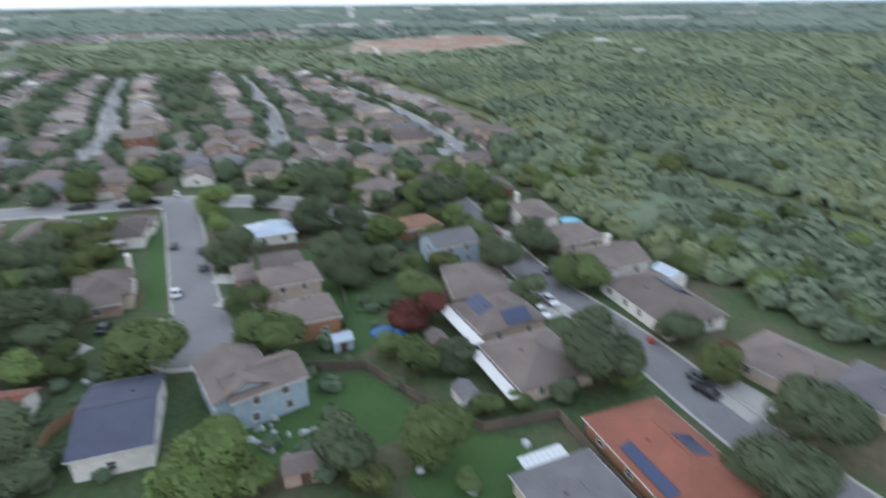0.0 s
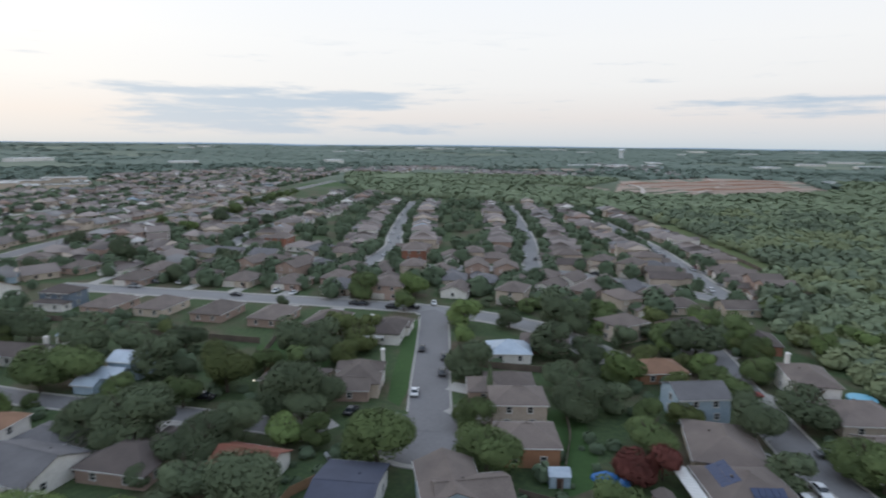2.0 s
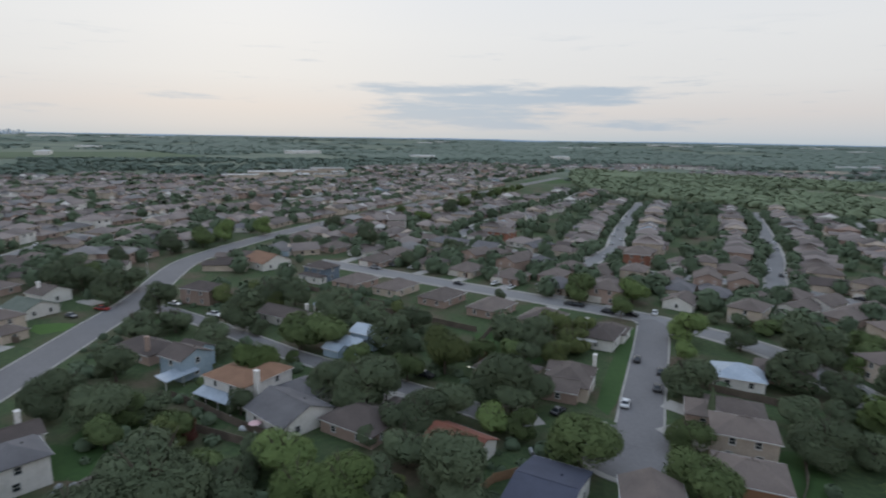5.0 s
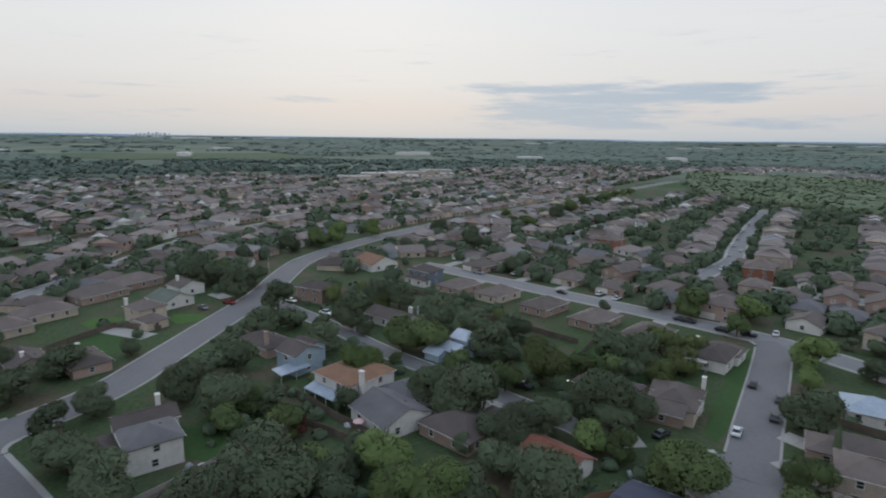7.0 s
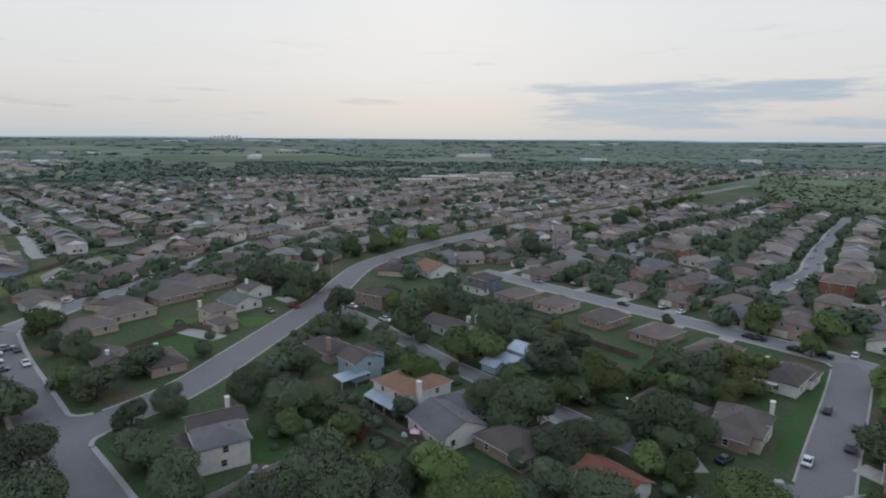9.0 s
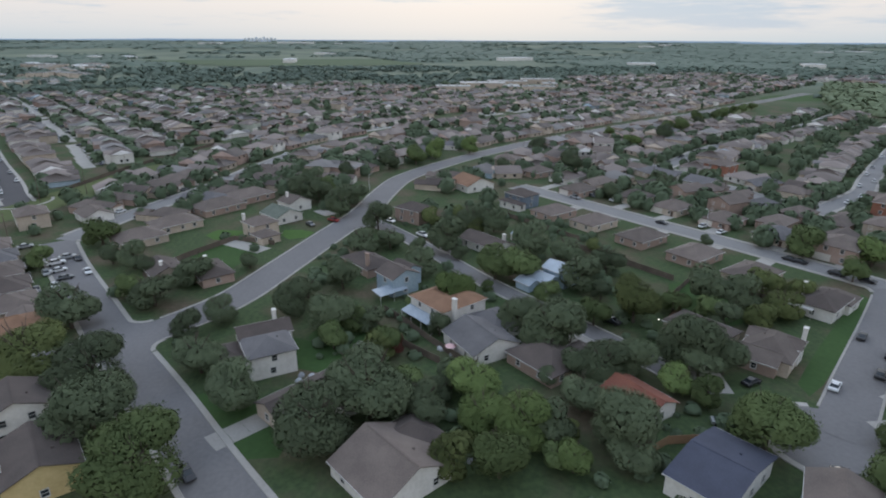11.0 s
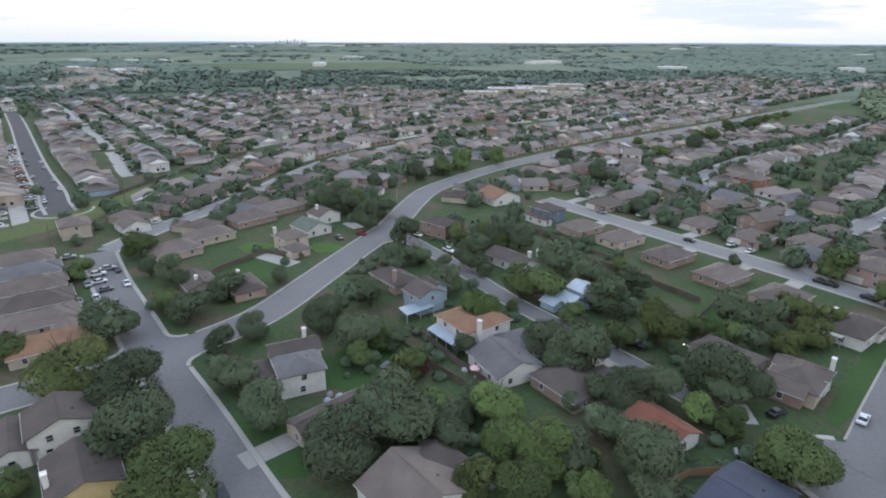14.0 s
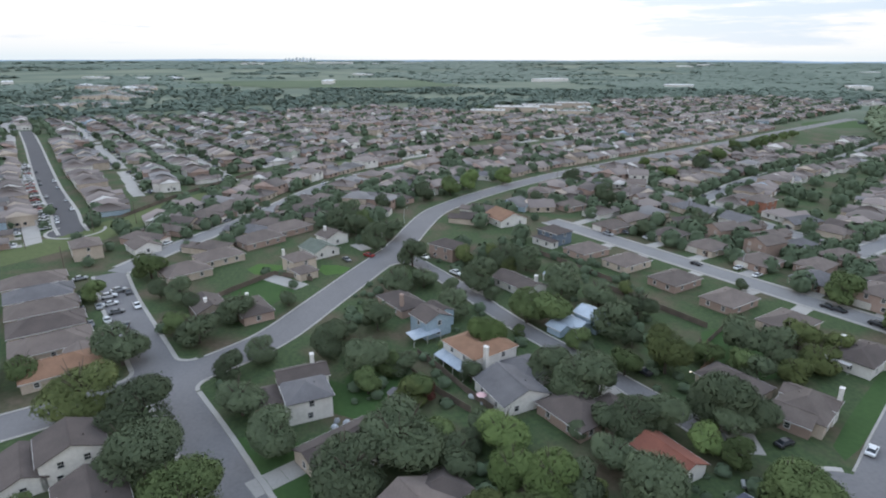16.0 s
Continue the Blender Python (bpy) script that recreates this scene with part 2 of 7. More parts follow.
WHITE_ROOF = material("white_membrane_roof", (0.62, 0.63, 0.64), (0.50, 0.51, 0.52), 0.7, coarse=0.03, vary=0.15, island=True)

SCHOOL_ROOF = material("grey_membrane_roof", (0.38, 0.38, 0.37), (0.27, 0.27, 0.265), 0.8, coarse=0.05, vary=0.25)


def ground_material():
    m = bpy.data.materials.new("ground_grass_and_earth")
    m.use_nodes = True
    nt = m.node_tree
    nodes, links = nt.nodes, nt.links
    bsdf = nodes["Principled BSDF"]
    bsdf.inputs["Roughness"].default_value = 0.95
    bsdf.inputs["Specular IOR Level"].default_value = 0.15
    geo = nodes.new("ShaderNodeNewGeometry")

    def noise_of(scale, detail=4.0):
        n = nodes.new("ShaderNodeTexNoise")
        n.inputs["Scale"].default_value, n.inputs["Detail"].default_value = scale, detail
        links.new(geo.outputs["Position"], n.inputs["Vector"])
        return n.outputs["Fac"]

    def step(value, a, b):
        r = nodes.new("ShaderNodeMapRange")
        r.inputs["From Min"].default_value, r.inputs["From Max"].default_value = a, b
        links.new(value, r.inputs["Value"])
        return r.outputs[0]

    def blend(fac, a, b):
        x = nodes.new("ShaderNodeMix")
        x.data_type = "RGBA"
        links.new(fac, x.inputs["Factor"])
        for key, v in (("A", a), ("B", b)):
            if isinstance(v, tuple):
                x.inputs[key].default_value = (*v, 1)
            else:
                links.new(v, x.inputs[key])
        return x.outputs["Result"]

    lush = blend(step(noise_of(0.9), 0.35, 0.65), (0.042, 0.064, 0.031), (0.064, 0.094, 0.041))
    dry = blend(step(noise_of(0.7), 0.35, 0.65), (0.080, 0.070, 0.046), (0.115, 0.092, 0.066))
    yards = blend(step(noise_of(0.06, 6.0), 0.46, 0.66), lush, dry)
    # Far fields, lighter and greyer: part of the distance haze is in their colour.
    hazed_fields = blend(step(noise_of(0.004, 5.0), 0.40, 0.62), (0.105, 0.138, 0.104), (0.165, 0.190, 0.138))
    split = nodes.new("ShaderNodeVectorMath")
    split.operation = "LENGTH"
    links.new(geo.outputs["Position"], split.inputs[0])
    links.new(blend(step(split.outputs["Value"], 700, 1100), yards, hazed_fields), bsdf.inputs["Base Color"])
    b = nodes.new("ShaderNodeBump")
    b.inputs["Strength"].default_value, b.inputs["Distance"].default_value = 0.4, 0.08
    links.new(noise_of(2.2), b.inputs["Height"])
    links.new(b.outputs[0], bsdf.inputs["Normal"])
    return m


GROUND = ground_material()
LAWN = material("mown_lawn", (0.052, 0.097, 0.032), (0.038, 0.072, 0.026), 0.95, fine=0.8, coarse=0.1, contrast=0.8, specular=0.15)
GREEN_LAWN = material("bright_lawn", (0.070, 0.135, 0.034), (0.052, 0.102, 0.028), 0.95, fine=0.9, coarse=0.15, contrast=0.8, specular=0.15)
MEADOW = material("meadow", (0.115, 0.135, 0.058), (0.075, 0.098, 0.042), 0.95, fine=0.5, coarse=0.05, contrast=0.8, specular=0.15)
BARE = material("bare_earth", (0.36, 0.285, 0.235), (0.25, 0.185, 0.145), 0.95, fine=0.12, coarse=0.018, contrast=0.9, specular=0.15)
RED_EARTH = material("red_earth", (0.30, 0.17, 0.115), (0.22, 0.115, 0.08), 0.95, fine=0.12, coarse=0.018, contrast=0.9, specular=0.15)
FIELD = material("far_field", (0.105, 0.140, 0.082), (0.080, 0.112, 0.066), 0.95, fine=0.05, coarse=0.004, specular=0.1)
# The blue-grey stands in for the distance haze over the hills.
HILLS = material("hazed_hills", (0.30, 0.38, 0.45), (0.24, 0.32, 0.39), 0.95, fine=0.01, coarse=0.001, specular=0.05)

# ---------------------------------------------------------------- tools
def mesh_of(name, bm, *mats):
    me = bpy.data.meshes.new(name)
    bm.to_mesh(me)
    bm.free()
    for m in mats:
        me.materials.append(m)
    return me


def part(name, bm, mat, parent, label=""):
    """One mesh object under a thing or a part; bm may be a bmesh or ready mesh data."""
    me = bm if isinstance(bm, bpy.types.Mesh) else mesh_of(name, bm, mat)
    ob = new(name, me)
    ob.parent = parent
    if label:
        ob["label"] = label
    return ob


def box(bm, x0, y0, z0, x1, y1, z1):
    v = [bm.verts.new(p) for p in ((x0, y0, z0), (x1, y0, z0), (x1, y1, z0), (x0, y1, z0), (x0, y0, z1), (x1, y0, z1), (x1, y1, z1), (x0, y1, z1))]
    for f in ((3, 2, 1, 0), (4, 5, 6, 7), (0, 1, 5, 4), (1, 2, 6, 5), (2, 3, 7, 6), (3, 0, 4, 7)):
        bm.faces.new([v[i] for i in f])
    return v


def boxed(*args):
    bm = bmesh.new()
    box(bm, *args)
    return bm


def tube(bm, a, b, ra, rb, n=7):
    a, b = Vector(a), Vector(b)
    q = (b - a).to_track_quat("Z", "Y")
    rings = []
    for c, r in ((a, ra), (b, rb)):
        rings.append([bm.verts.new(c + q @ Vector((r * math.cos(2 * math.pi * i / n), r * math.sin(2 * math.pi * i / n), 0))) for i in range(n)])
    for i in range(n):
        bm.faces.new((rings[0][i], rings[0][(i + 1) % n], rings[1][(i + 1) % n], rings[1][i]))
    bm.faces.new(rings[1])
    bm.faces.new(rings[0][::-1])


def joined(name, verts, faces, mats, slots=None, soft=None):
    """One mesh from numpy arrays of vertices and equal-sized faces."""
    me = bpy.data.meshes.new(name)
    n, k = faces.shape
    me.vertices.add(len(verts))
    me.vertices.foreach_set("co", np.asarray(verts, np.float32).ravel())
    me.loops.add(n * k)
    me.loops.foreach_set("vertex_index", faces.astype(np.int32).ravel())
    me.polygons.add(n)
    me.polygons.foreach_set("loop_start", np.arange(0, n * k, k, dtype=np.int32))
    if slots is not None:
        me.polygons.foreach_set("material_index", np.asarray(slots, np.int32))
    me.update(calc_edges=True)
    for m in mats:
        me.materials.append(m)
    if soft is not None:
        me.normals_split_custom_set_from_vertices(np.asarray(soft, np.float32))
    return me


def smooth_line(points, gap=4.0):
    """A Catmull-Rom line through the points, resampled evenly."""
    p = [np.array(q, float) for q in points]
    p = [2 * p[0] - p[1]] + p + [2 * p[-1] - p[-2]]
    fine = []
    for a, b, c, d in zip(p, p[1:], p[2:], p[3:]):
        for t in np.linspace(0, 1, 24, endpoint=False):
            fine.append(0.5 * (2 * b + (c - a) * t + (2 * a - 5 * b + 4 * c - d) * t**2 + (3 * b - a - 3 * c + d) * t**3))
    fine = np.array(fine + [p[-2]])
    run = np.r_[0, np.cumsum(np.hypot(*np.diff(fine, axis=0).T))]
    s = np.linspace(0, run[-1], max(2, int(run[-1] / gap) + 1))
    return np.stack([np.interp(s, run, fine[:, 0]), np.interp(s, run, fine[:, 1])], 1)


def normals_of(line):
    d = np.gradient(line, axis=0)
    d /= np.hypot(*d.T)[:, None]
    return np.stack([-d[:, 1], d[:, 0]], 1)


def inside(points, polygon):
    """Which of the points lie in the polygon."""
    x, y = np.asarray(points, float).T
    hit = np.zeros(len(x), bool)
    for (x0, y0), (x1, y1) in zip(polygon, polygon[1:] + polygon[:1]):
        cross = (y0 > y) != (y1 > y)
        with np.errstate(divide="ignore", invalid="ignore"):
            hit ^= cross & (x < (x1 - x0) * (y - y0) / (y1 - y0 if y1 != y0 else 1e-9) + x0)
    return hit


rng = np.random.default_rng(7)

# ---------------------------------------------------------------- ground, roads
def rise(r):
    """The land climbs softly far out."""
    return (np.maximum(r - 1800, 0) / 3000) ** 1.3 * 44


def ground_sheet():
    radii = np.r_[np.linspace(0, 900, 31)[1:], np.geomspace(960, 4900, 26)]
    turns = np.linspace(0, 2 * np.pi, 97)[:-1]
    verts, faces = [(0, 0, 0)], []
    for r in radii:
        for a in turns:
            z = float(rise(np.array(r)))
            if r > 2200:
                z *= 0.86 + 0.14 * noise.noise((math.cos(a) * 3, math.sin(a) * 3, r * 0.001))
            verts.append((r * math.cos(a), r * math.sin(a), z))
    n = len(turns)
    bm = bmesh.new()
    vs = [bm.verts.new(v) for v in verts]
    for i in range(n):
        bm.faces.new((vs[0], vs[1 + i], vs[1 + (i + 1) % n]))
    for k in range(len(radii) - 1):
        for i in range(n):
            a, b = 1 + k * n + i, 1 + k * n + (i + 1) % n
            bm.faces.new((vs[a], vs[a + n], vs[b + n], vs[b]))
    tagged(new("ground", mesh_of("ground", bm, GROUND)), "green and dry grass over brown earth, stretching to the horizon, paled by painted haze far out", "ground", kind="structure")


ground_sheet()


def patch(name, corners, mat, label, category, z=0.03, ridge=0.0):
    """A flat area of ground with a soft uneven rim."""
    line = smooth_line(list(corners) + [corners[0]], 6.0)[:-1]
    bm = bmesh.new()
    c = line.mean(0)
    rim = []
    for x, y in line:
        k = 1 + 0.05 * noise.noise((x * 0.06, y * 0.06, 1.7))
        rim.append(c + (np.array((x, y)) - c) * k)
    rings = []
    for s in (1.0, 0.75, 0.5, 0.25):
        rings.append([bm.verts.new((*(c + (p - c) * s), z + (ridge * noise.noise((p[0] * s * 0.02, p[1] * s * 0.05, 0)) if s < 1 else 0))) for p in rim])
    mid = bm.verts.new((*c, z))
    n = len(rim)
    for a, b in zip(rings, rings[1:]):
        for i in range(n):
            bm.faces.new((a[i], a[(i + 1) % n], b[(i + 1) % n], b[i]))
    for i in range(n):
        bm.faces.new((rings[-1][i], rings[-1][(i + 1) % n], mid))
    bmesh.ops.recalc_face_normals(bm, faces=bm.faces)
    return tagged(new(name, mesh_of(name, bm, mat)), label, category, kind="structure")


def strip(name, points, widths, mat, label, category, z):
    """A long band of ground of varying width, its rims slightly uneven."""
    line = smooth_line(points, 5.0)
    nrm = normals_of(line)
    wide = np.interp(np.linspace(0, 1, len(line)), np.linspace(0, 1, len(widths)), widths) / 2
    bm = bmesh.new()
    last = None
    for q, n, w in zip(line, nrm, wide):
        row_ = []
        for k in (-1.0, -0.4, 0.3, 1.0):
            edge = 1 + (0.12 * noise.noise((q[0] * 0.07, q[1] * 0.07, k * 9)) if abs(k) == 1 else 0)
            row_.append(bm.verts.new((*(q + n * w * k * edge), z + (0.0 if abs(k) == 1 else 0.08))))
        if last:
            for a, b, c, d in zip(last, last[1:], row_[1:], row_):
                bm.faces.new((a, b, c, d))
        last = row_
    bmesh.ops.recalc_face_normals(bm, faces=bm.faces)
    return tagged(new(name, mesh_of(name, bm, mat)), label, category, kind="structure")


ROADS = []      # (line, half width)


def lay_out(points, width):
    ROADS.append((smooth_line(points), width / 2))
    return ROADS[-1]


def off_roads(p, margin, skip=None):
    """Whether p keeps margin metres from every kerb."""
    for k, (line, half) in enumerate(ROADS):
        if k != skip and np.min(np.hypot(*(line - p).T)) < half + margin:
            return False
    return True


CORNERS = []      # (point, reach, one kerb's way, other kerb's way, radius) of each rounded street corner


def rounded_corners(i, j, radius):
    """Finds where the kerb lines of two streets cross and notes a round corner there."""
    for si in (-1, 1):
        for sj in (-1, 1):
            a = ROADS[i][0] + normals_of(ROADS[i][0]) * ROADS[i][1] * si
            b = ROADS[j][0] + normals_of(ROADS[j][0]) * ROADS[j][1] * sj
            for p, p2 in zip(a, a[1:]):
                for q, q2 in zip(b, b[1:]):
                    u, v = p2 - p, q2 - q
                    det = u[0] * v[1] - u[1] * v[0]
                    if abs(det) < 1e-6:
                        continue
                    s_, t_ = ((q - p)[0] * v[1] - (q - p)[1] * v[0]) / det, ((q - p)[0] * u[1] - (q - p)[1] * u[0]) / det
                    if not (0 <= s_ < 1 and 0 <= t_ < 1):
                        continue
                    at, ways = p + u * s_, []
                    for d, other in ((u, j), (v, i)):
                        d = d / np.hypot(*d)
                        line = ROADS[other][0]
                        ways.append(d if np.min(np.hypot(*(line - at - d * 5).T)) > np.min(np.hypot(*(line - at + d * 5).T)) else -d)
                    half = math.acos(max(-0.99, min(0.99, float(ways[0] @ ways[1])))) / 2
                    CORNERS.append((at, radius / math.tan(half), ways[0], ways[1], radius))


def build_corners(mat):
    for at, reach, d1, d2, radius in CORNERS:
        mid = (d1 + d2) / np.hypot(*(d1 + d2))
        centre = at + mid * math.hypot(radius, reach)
        a, b = at + d1 * reach - centre, at + d2 * reach - centre
        a0, a1 = math.atan2(a[1], a[0]), math.atan2(b[1], b[0])
        turn = (a1 - a0 + math.pi) % (2 * math.pi) - math.pi
        rim = [np.array((math.cos(a0 + turn * k / 12), math.sin(a0 + turn * k / 12))) for k in range(13)]
        bm = bmesh.new()
        inner = [bm.verts.new((*(at - mid * 0.6 + (d1 * (1 - k / 6) if k < 6 else d2 * (k / 6 - 1)) * reach), 0.056)) for k in range(13)]
        outer = [bm.verts.new((*(centre + r_ * radius), 0.060)) for r_ in rim]
        for k in range(12):
            bm.faces.new((inner[k], inner[k + 1], outer[k + 1], outer[k]))
        bmesh.ops.recalc_face_normals(bm, faces=bm.faces)
        tagged(new("road", mesh_of("road", bm, mat)), "rounded asphalt corner where two streets meet", "road", kind="structure")
        bm = bmesh.new()
        last = None
        for r_ in rim:
            ring = [bm.verts.new((*(centre + r_ * (radius - o)), h + 0.02)) for o, h in ((-0.05, 0.0), (0.0, 0.15), (0.16, 0.16), (0.2, 0.12), (1.0, 0.13), (1.02, 0.0))]
            if last:
                for p in zip(last, last[1:], ring[1:], ring):
                    bm.faces.new(p)
            last = ring
        bmesh.ops.recalc_face_normals(bm, faces=bm.faces)
        tagged(new("kerb", mesh_of("kerb", bm, CONCRETE)), "pale concrete kerb round a street corner", "kerb", kind="structure")


def build_road(k, mat, z, label, bulb=None, walk_width=1.5):
    line, half = ROADS[k]
    nrm = normals_of(line)
    bm = bmesh.new()
    rows = [[bm.verts.new((*(q + n * half * s), z + (0.08 if s == 0 else 0))) for s in (-1, 0, 1)] for q, n in zip(line, nrm)]
    for a, b in zip(rows, rows[1:]):
        for i in (0, 1):
            bm.faces.new((a[i], a[i + 1], b[i + 1], b[i]))
    bmesh.ops.recalc_face_normals(bm, faces=bm.faces)
    road = tagged(new("road", mesh_of("road", bm, mat)), label, "road", kind="structure")
    bm = bmesh.new()
    for side in (-1, 1):
        last = None
        for q, n in zip(line, nrm):
            edge = q + n * side * half
            if any(np.hypot(*(edge - c[0])) < c[1] - 1.5 for c in CORNERS) or not off_roads(edge + n * side * 0.6, 0.2, k) or (bulb is not None and np.hypot(*(edge - bulb[:2])) < bulb[2] + 0.3):
                last = None
                continue
            ring = []
            for off, h in ((-0.05, 0.0), (0.0, 0.15), (0.16, 0.16), (0.2, 0.12), (walk_width, 0.13), (walk_width + 0.02, 0.0)):
                ring.append(bm.verts.new((*(edge + n * side * off), h + 0.02)))
            if last:
                for a, b, c, d in zip(last, last[1:], ring[1:], ring):
                    bm.faces.new((a, b, c, d))
            last = ring
    bmesh.ops.recalc_face_normals(bm, faces=bm.faces)
    tagged(new("kerb", mesh_of("kerb", bm, CONCRETE)), "pale concrete kerb and footway along the street", "kerb", kind="structure")
    return road


def bulb_end(x, y, r, mat, z, gap_from, gap_to):
    """The round turning place at a street's end, with its kerb; no kerb between the two angles (degrees)."""
    bm = bmesh.new()
    rim = [bm.verts.new((x + r * math.cos(radians(a)), y + r * math.sin(radians(a)), z)) for a in range(0, 360, 8)]
    bm.faces.new(rim)
    tagged(new("turning_circle", mesh_of("turning_circle", bm, mat)), "round grey asphalt turning place ending the street", "road", kind="structure")
    bm = bmesh.new()
    last = None
    for a in range(gap_to, gap_from + 360 + 1, 6):
        c, s = math.cos(radians(a)), math.sin(radians(a))
        ring = [bm.verts.new((x + (r + o) * c, y + (r + o) * s, h)) for o, h in ((-0.05, 0.02), (0, 0.17), (0.16, 0.18), (1.3, 0.15), (1.32, 0.0))]
        if last:
            for p in zip(last, last[1:], ring[1:], ring):
                bm.faces.new(p)
        last = ring
    bmesh.ops.recalc_face_normals(bm, faces=bm.faces)
    tagged(new("kerb", mesh_of("kerb", bm, CONCRETE)), "pale concrete kerb round the turning place", "kerb", kind="structure")


# street lines in plan
lay_out([(-20, 17.5), (-46, 4.3), (-73.7, -8.7), (-99.7, -19.8), (-125.5, -31.5), (-156, -44.3), (-185, -56.3), (-212, -66)], 9.6)                     # 0 side street
lay_out([(-100, -120), (-112, -75), (-120, -52), (-128, -32), (-137, -17), (-147, -6), (-164.5, 6), (-187, 21), (-217, 41), (-243, 54), (-268, 68), (-284, 83),
         (-301, 103), (-319, 128), (-352, 182), (-380, 240), (-415, 314), (-458, 407), (-524, 540), (-600, 700)], 11.0)                # 1 collector
lay_out([(-213, -64), (-234, -52), (-256, -37), (-286, -17), (-319, 1), (-352, 22), (-381, 50), (-406, 84)], 8.5)                     # 2 pale street
lay_out([(-272, -96), (-290, -104), (-316, -114), (-378, -141), (-467, -177), (-580, -222), (-699, -271)], 10.0)                       # 3 new asphalt
lay_out([(-240, 119), (-226, 125), (-196, 136), (-171, 145), (-150, 153), (-128, 161), (-101, 170), (-78, 173), (-60, 172),
         (-47, 166), (-30, 156)], 9.0)                                                                                                # 4 cross street
lay_out([(-97, 171), (-90, 160), (-81, 145), (-72, 129.5), (-63, 114), (-57, 104), (-53, 96)], 9.0)                                                 # 5 short street
lay_out([(-12, 182), (-7, 171), (-3, 159), (2, 148), (9, 132), (15, 119), (23, 107), (31, 93), (38, 78), (47, 62), (62, 40)], 8.6)    # 6 east street
lay_out([(-165, 220), (-182, 265), (-203, 298), (-246, 369), (-317, 493)], 7.4)                                                       # 7 upper street
lay_out([(-92, 252), (-102, 272), (-123, 321), (-163, 400), (-222, 512)], 7.4)                                                        # 8 upper street
lay_out([(-8, 240), (-20, 264), (-37, 303), (-59, 348), (-87, 396), (-126, 464), (-150, 514)], 7.6)                                   # 9 upper street
lay_out([(-256, 212), (-268, 232), (-296, 277), (-333, 358), (-364, 433), (-416, 530)], 7.4)                                          # 10 upper street
lay_out([(-212, 40), (-194, 46), (-168, 54), (-137, 62), (-115, 70), (-101, 75), (-83, 81), (-70, 84)], 6.0)                          # 11 lane
lay_out([(-300, 205), (-256, 212), (-210, 214), (-165, 220), (-125, 236), (-92, 252), (-50, 250), (-8, 240)], 8.0)                    # 12 upper link
rounded_corners(0, 1, 4.5)
rounded_corners(4, 5, 4.5)
rounded_corners(1, 11, 5.0)
build_corners(ASPHALT)
build_road(0, ASPHALT, 0.030, "worn grey asphalt side street with pale patches", walk_width=1.1)
build_road(1, ASPHALT, 0.036, "wide worn grey asphalt road bending through the houses", walk_width=0.55)
build_road(2, CONCRETE_ROAD, 0.040, "pale concrete street with parked cars")
build_road(3, ASPHALT_NEW, 0.044, "fresh dark asphalt street")
build_road(4, CONCRETE_ROAD, 0.030, "pale grey street between rows of brown roofs")
build_road(5, ASPHALT, 0.044, "worn grey asphalt street ending in a turning place", bulb=(-52, 94, 10.5), walk_width=0.5)
build_road(6, ASPHALT, 0.030, "grey asphalt street with white kerbs under trees", walk_width=0.6)
for k in (7, 8, 9, 10):
    build_road(k, CONCRETE_ROAD, 0.034, "pale grey street running away between houses")
build_road(11, ASPHALT, 0.050, "narrow grey asphalt lane under trees", walk_width=0.5)
build_road(12, CONCRETE_ROAD, 0.048, "pale grey linking street")
bulb_end(-52, 94, 10.5, ASPHALT, 0.052, 88, 150)
bulb_end(-275, -96, 11.0, ASPHALT_NEW, 0.050, 120, 230)
bulb_end(-12, 178, 9.0, ASPHALT, 0.056, -110, -30)

# grass and earth areas
patch("lawn", [(-40, 74), (-29, 63), (-17, 66), (-8, 72), (-16, 84), (-30, 83)], LAWN, "long mown green back lawn", "lawn", 0.025)
patch("lawn", [(-5, 74), (8, 70), (12, 62), (5, 52), (-7, 60)], LAWN, "fenced mown green back lawn", "lawn", 0.022)
patch("lawn", [(-97, 158), (-90, 156), (-80, 136), (-70, 116), (-64, 104), (-68, 104), (-84, 132)], LAWN, "green grass strip beside the street", "lawn", 0.026)
patch("lawn", [(-30, 122), (-22, 108), (-18, 92), (-26, 90), (-30, 104), (-36, 116)], LAWN, "green back lawn", "lawn", 0.021)
patch("lawn", [(-120, 118), (-106, 122), (-92, 112), (-100, 104), (-118, 110)], LAWN, "green back lawn behind a board fence", "lawn", 0.023)
patch("lawn", [(-118, 10), (-104, 12), (-96, 20), (-106, 28), (-120, 24), (-128, 18)], LAWN, "green back lawn with a garden shed", "lawn", 0.024)
patch("lawn", [(-205, -4), (-190, 4), (-172, -6), (-160, -16), (-172, -24), (-192, -16)], LAWN, "green lawn of the corner plot", "lawn", 0.027)
patch("lawn", [(-100, -14), (-86, -9), (-76, -2), (-82, 4), (-100, -4)], LAWN, "green verge beside the side street", "lawn", 0.028)
patch("lawn", [(-210, -14), (-204, -2), (-196, -4), (-198, -14), (-205, -18)], GREEN_LAWN, "bright green fenced back lawn", "lawn", 0.033)
patch("lawn", [(-203, 9), (-199, 19), (-192, 16), (-193, 8)], GREEN_LAWN, "bright green front lawn beside a driveway", "lawn", 0.034)
patch("lawn", [(-124, -4), (-116, 10), (-106, 17), (-100, 13), (-108, 2), (-114, -6)], LAWN, "mown green lawn beside the pale house", "lawn", 0.030)
patch("lawn", [(-260, 78), (-250, 92), (-240, 84), (-250, 74)], LAWN, "green grass beside the wide road", "lawn", 0.030)
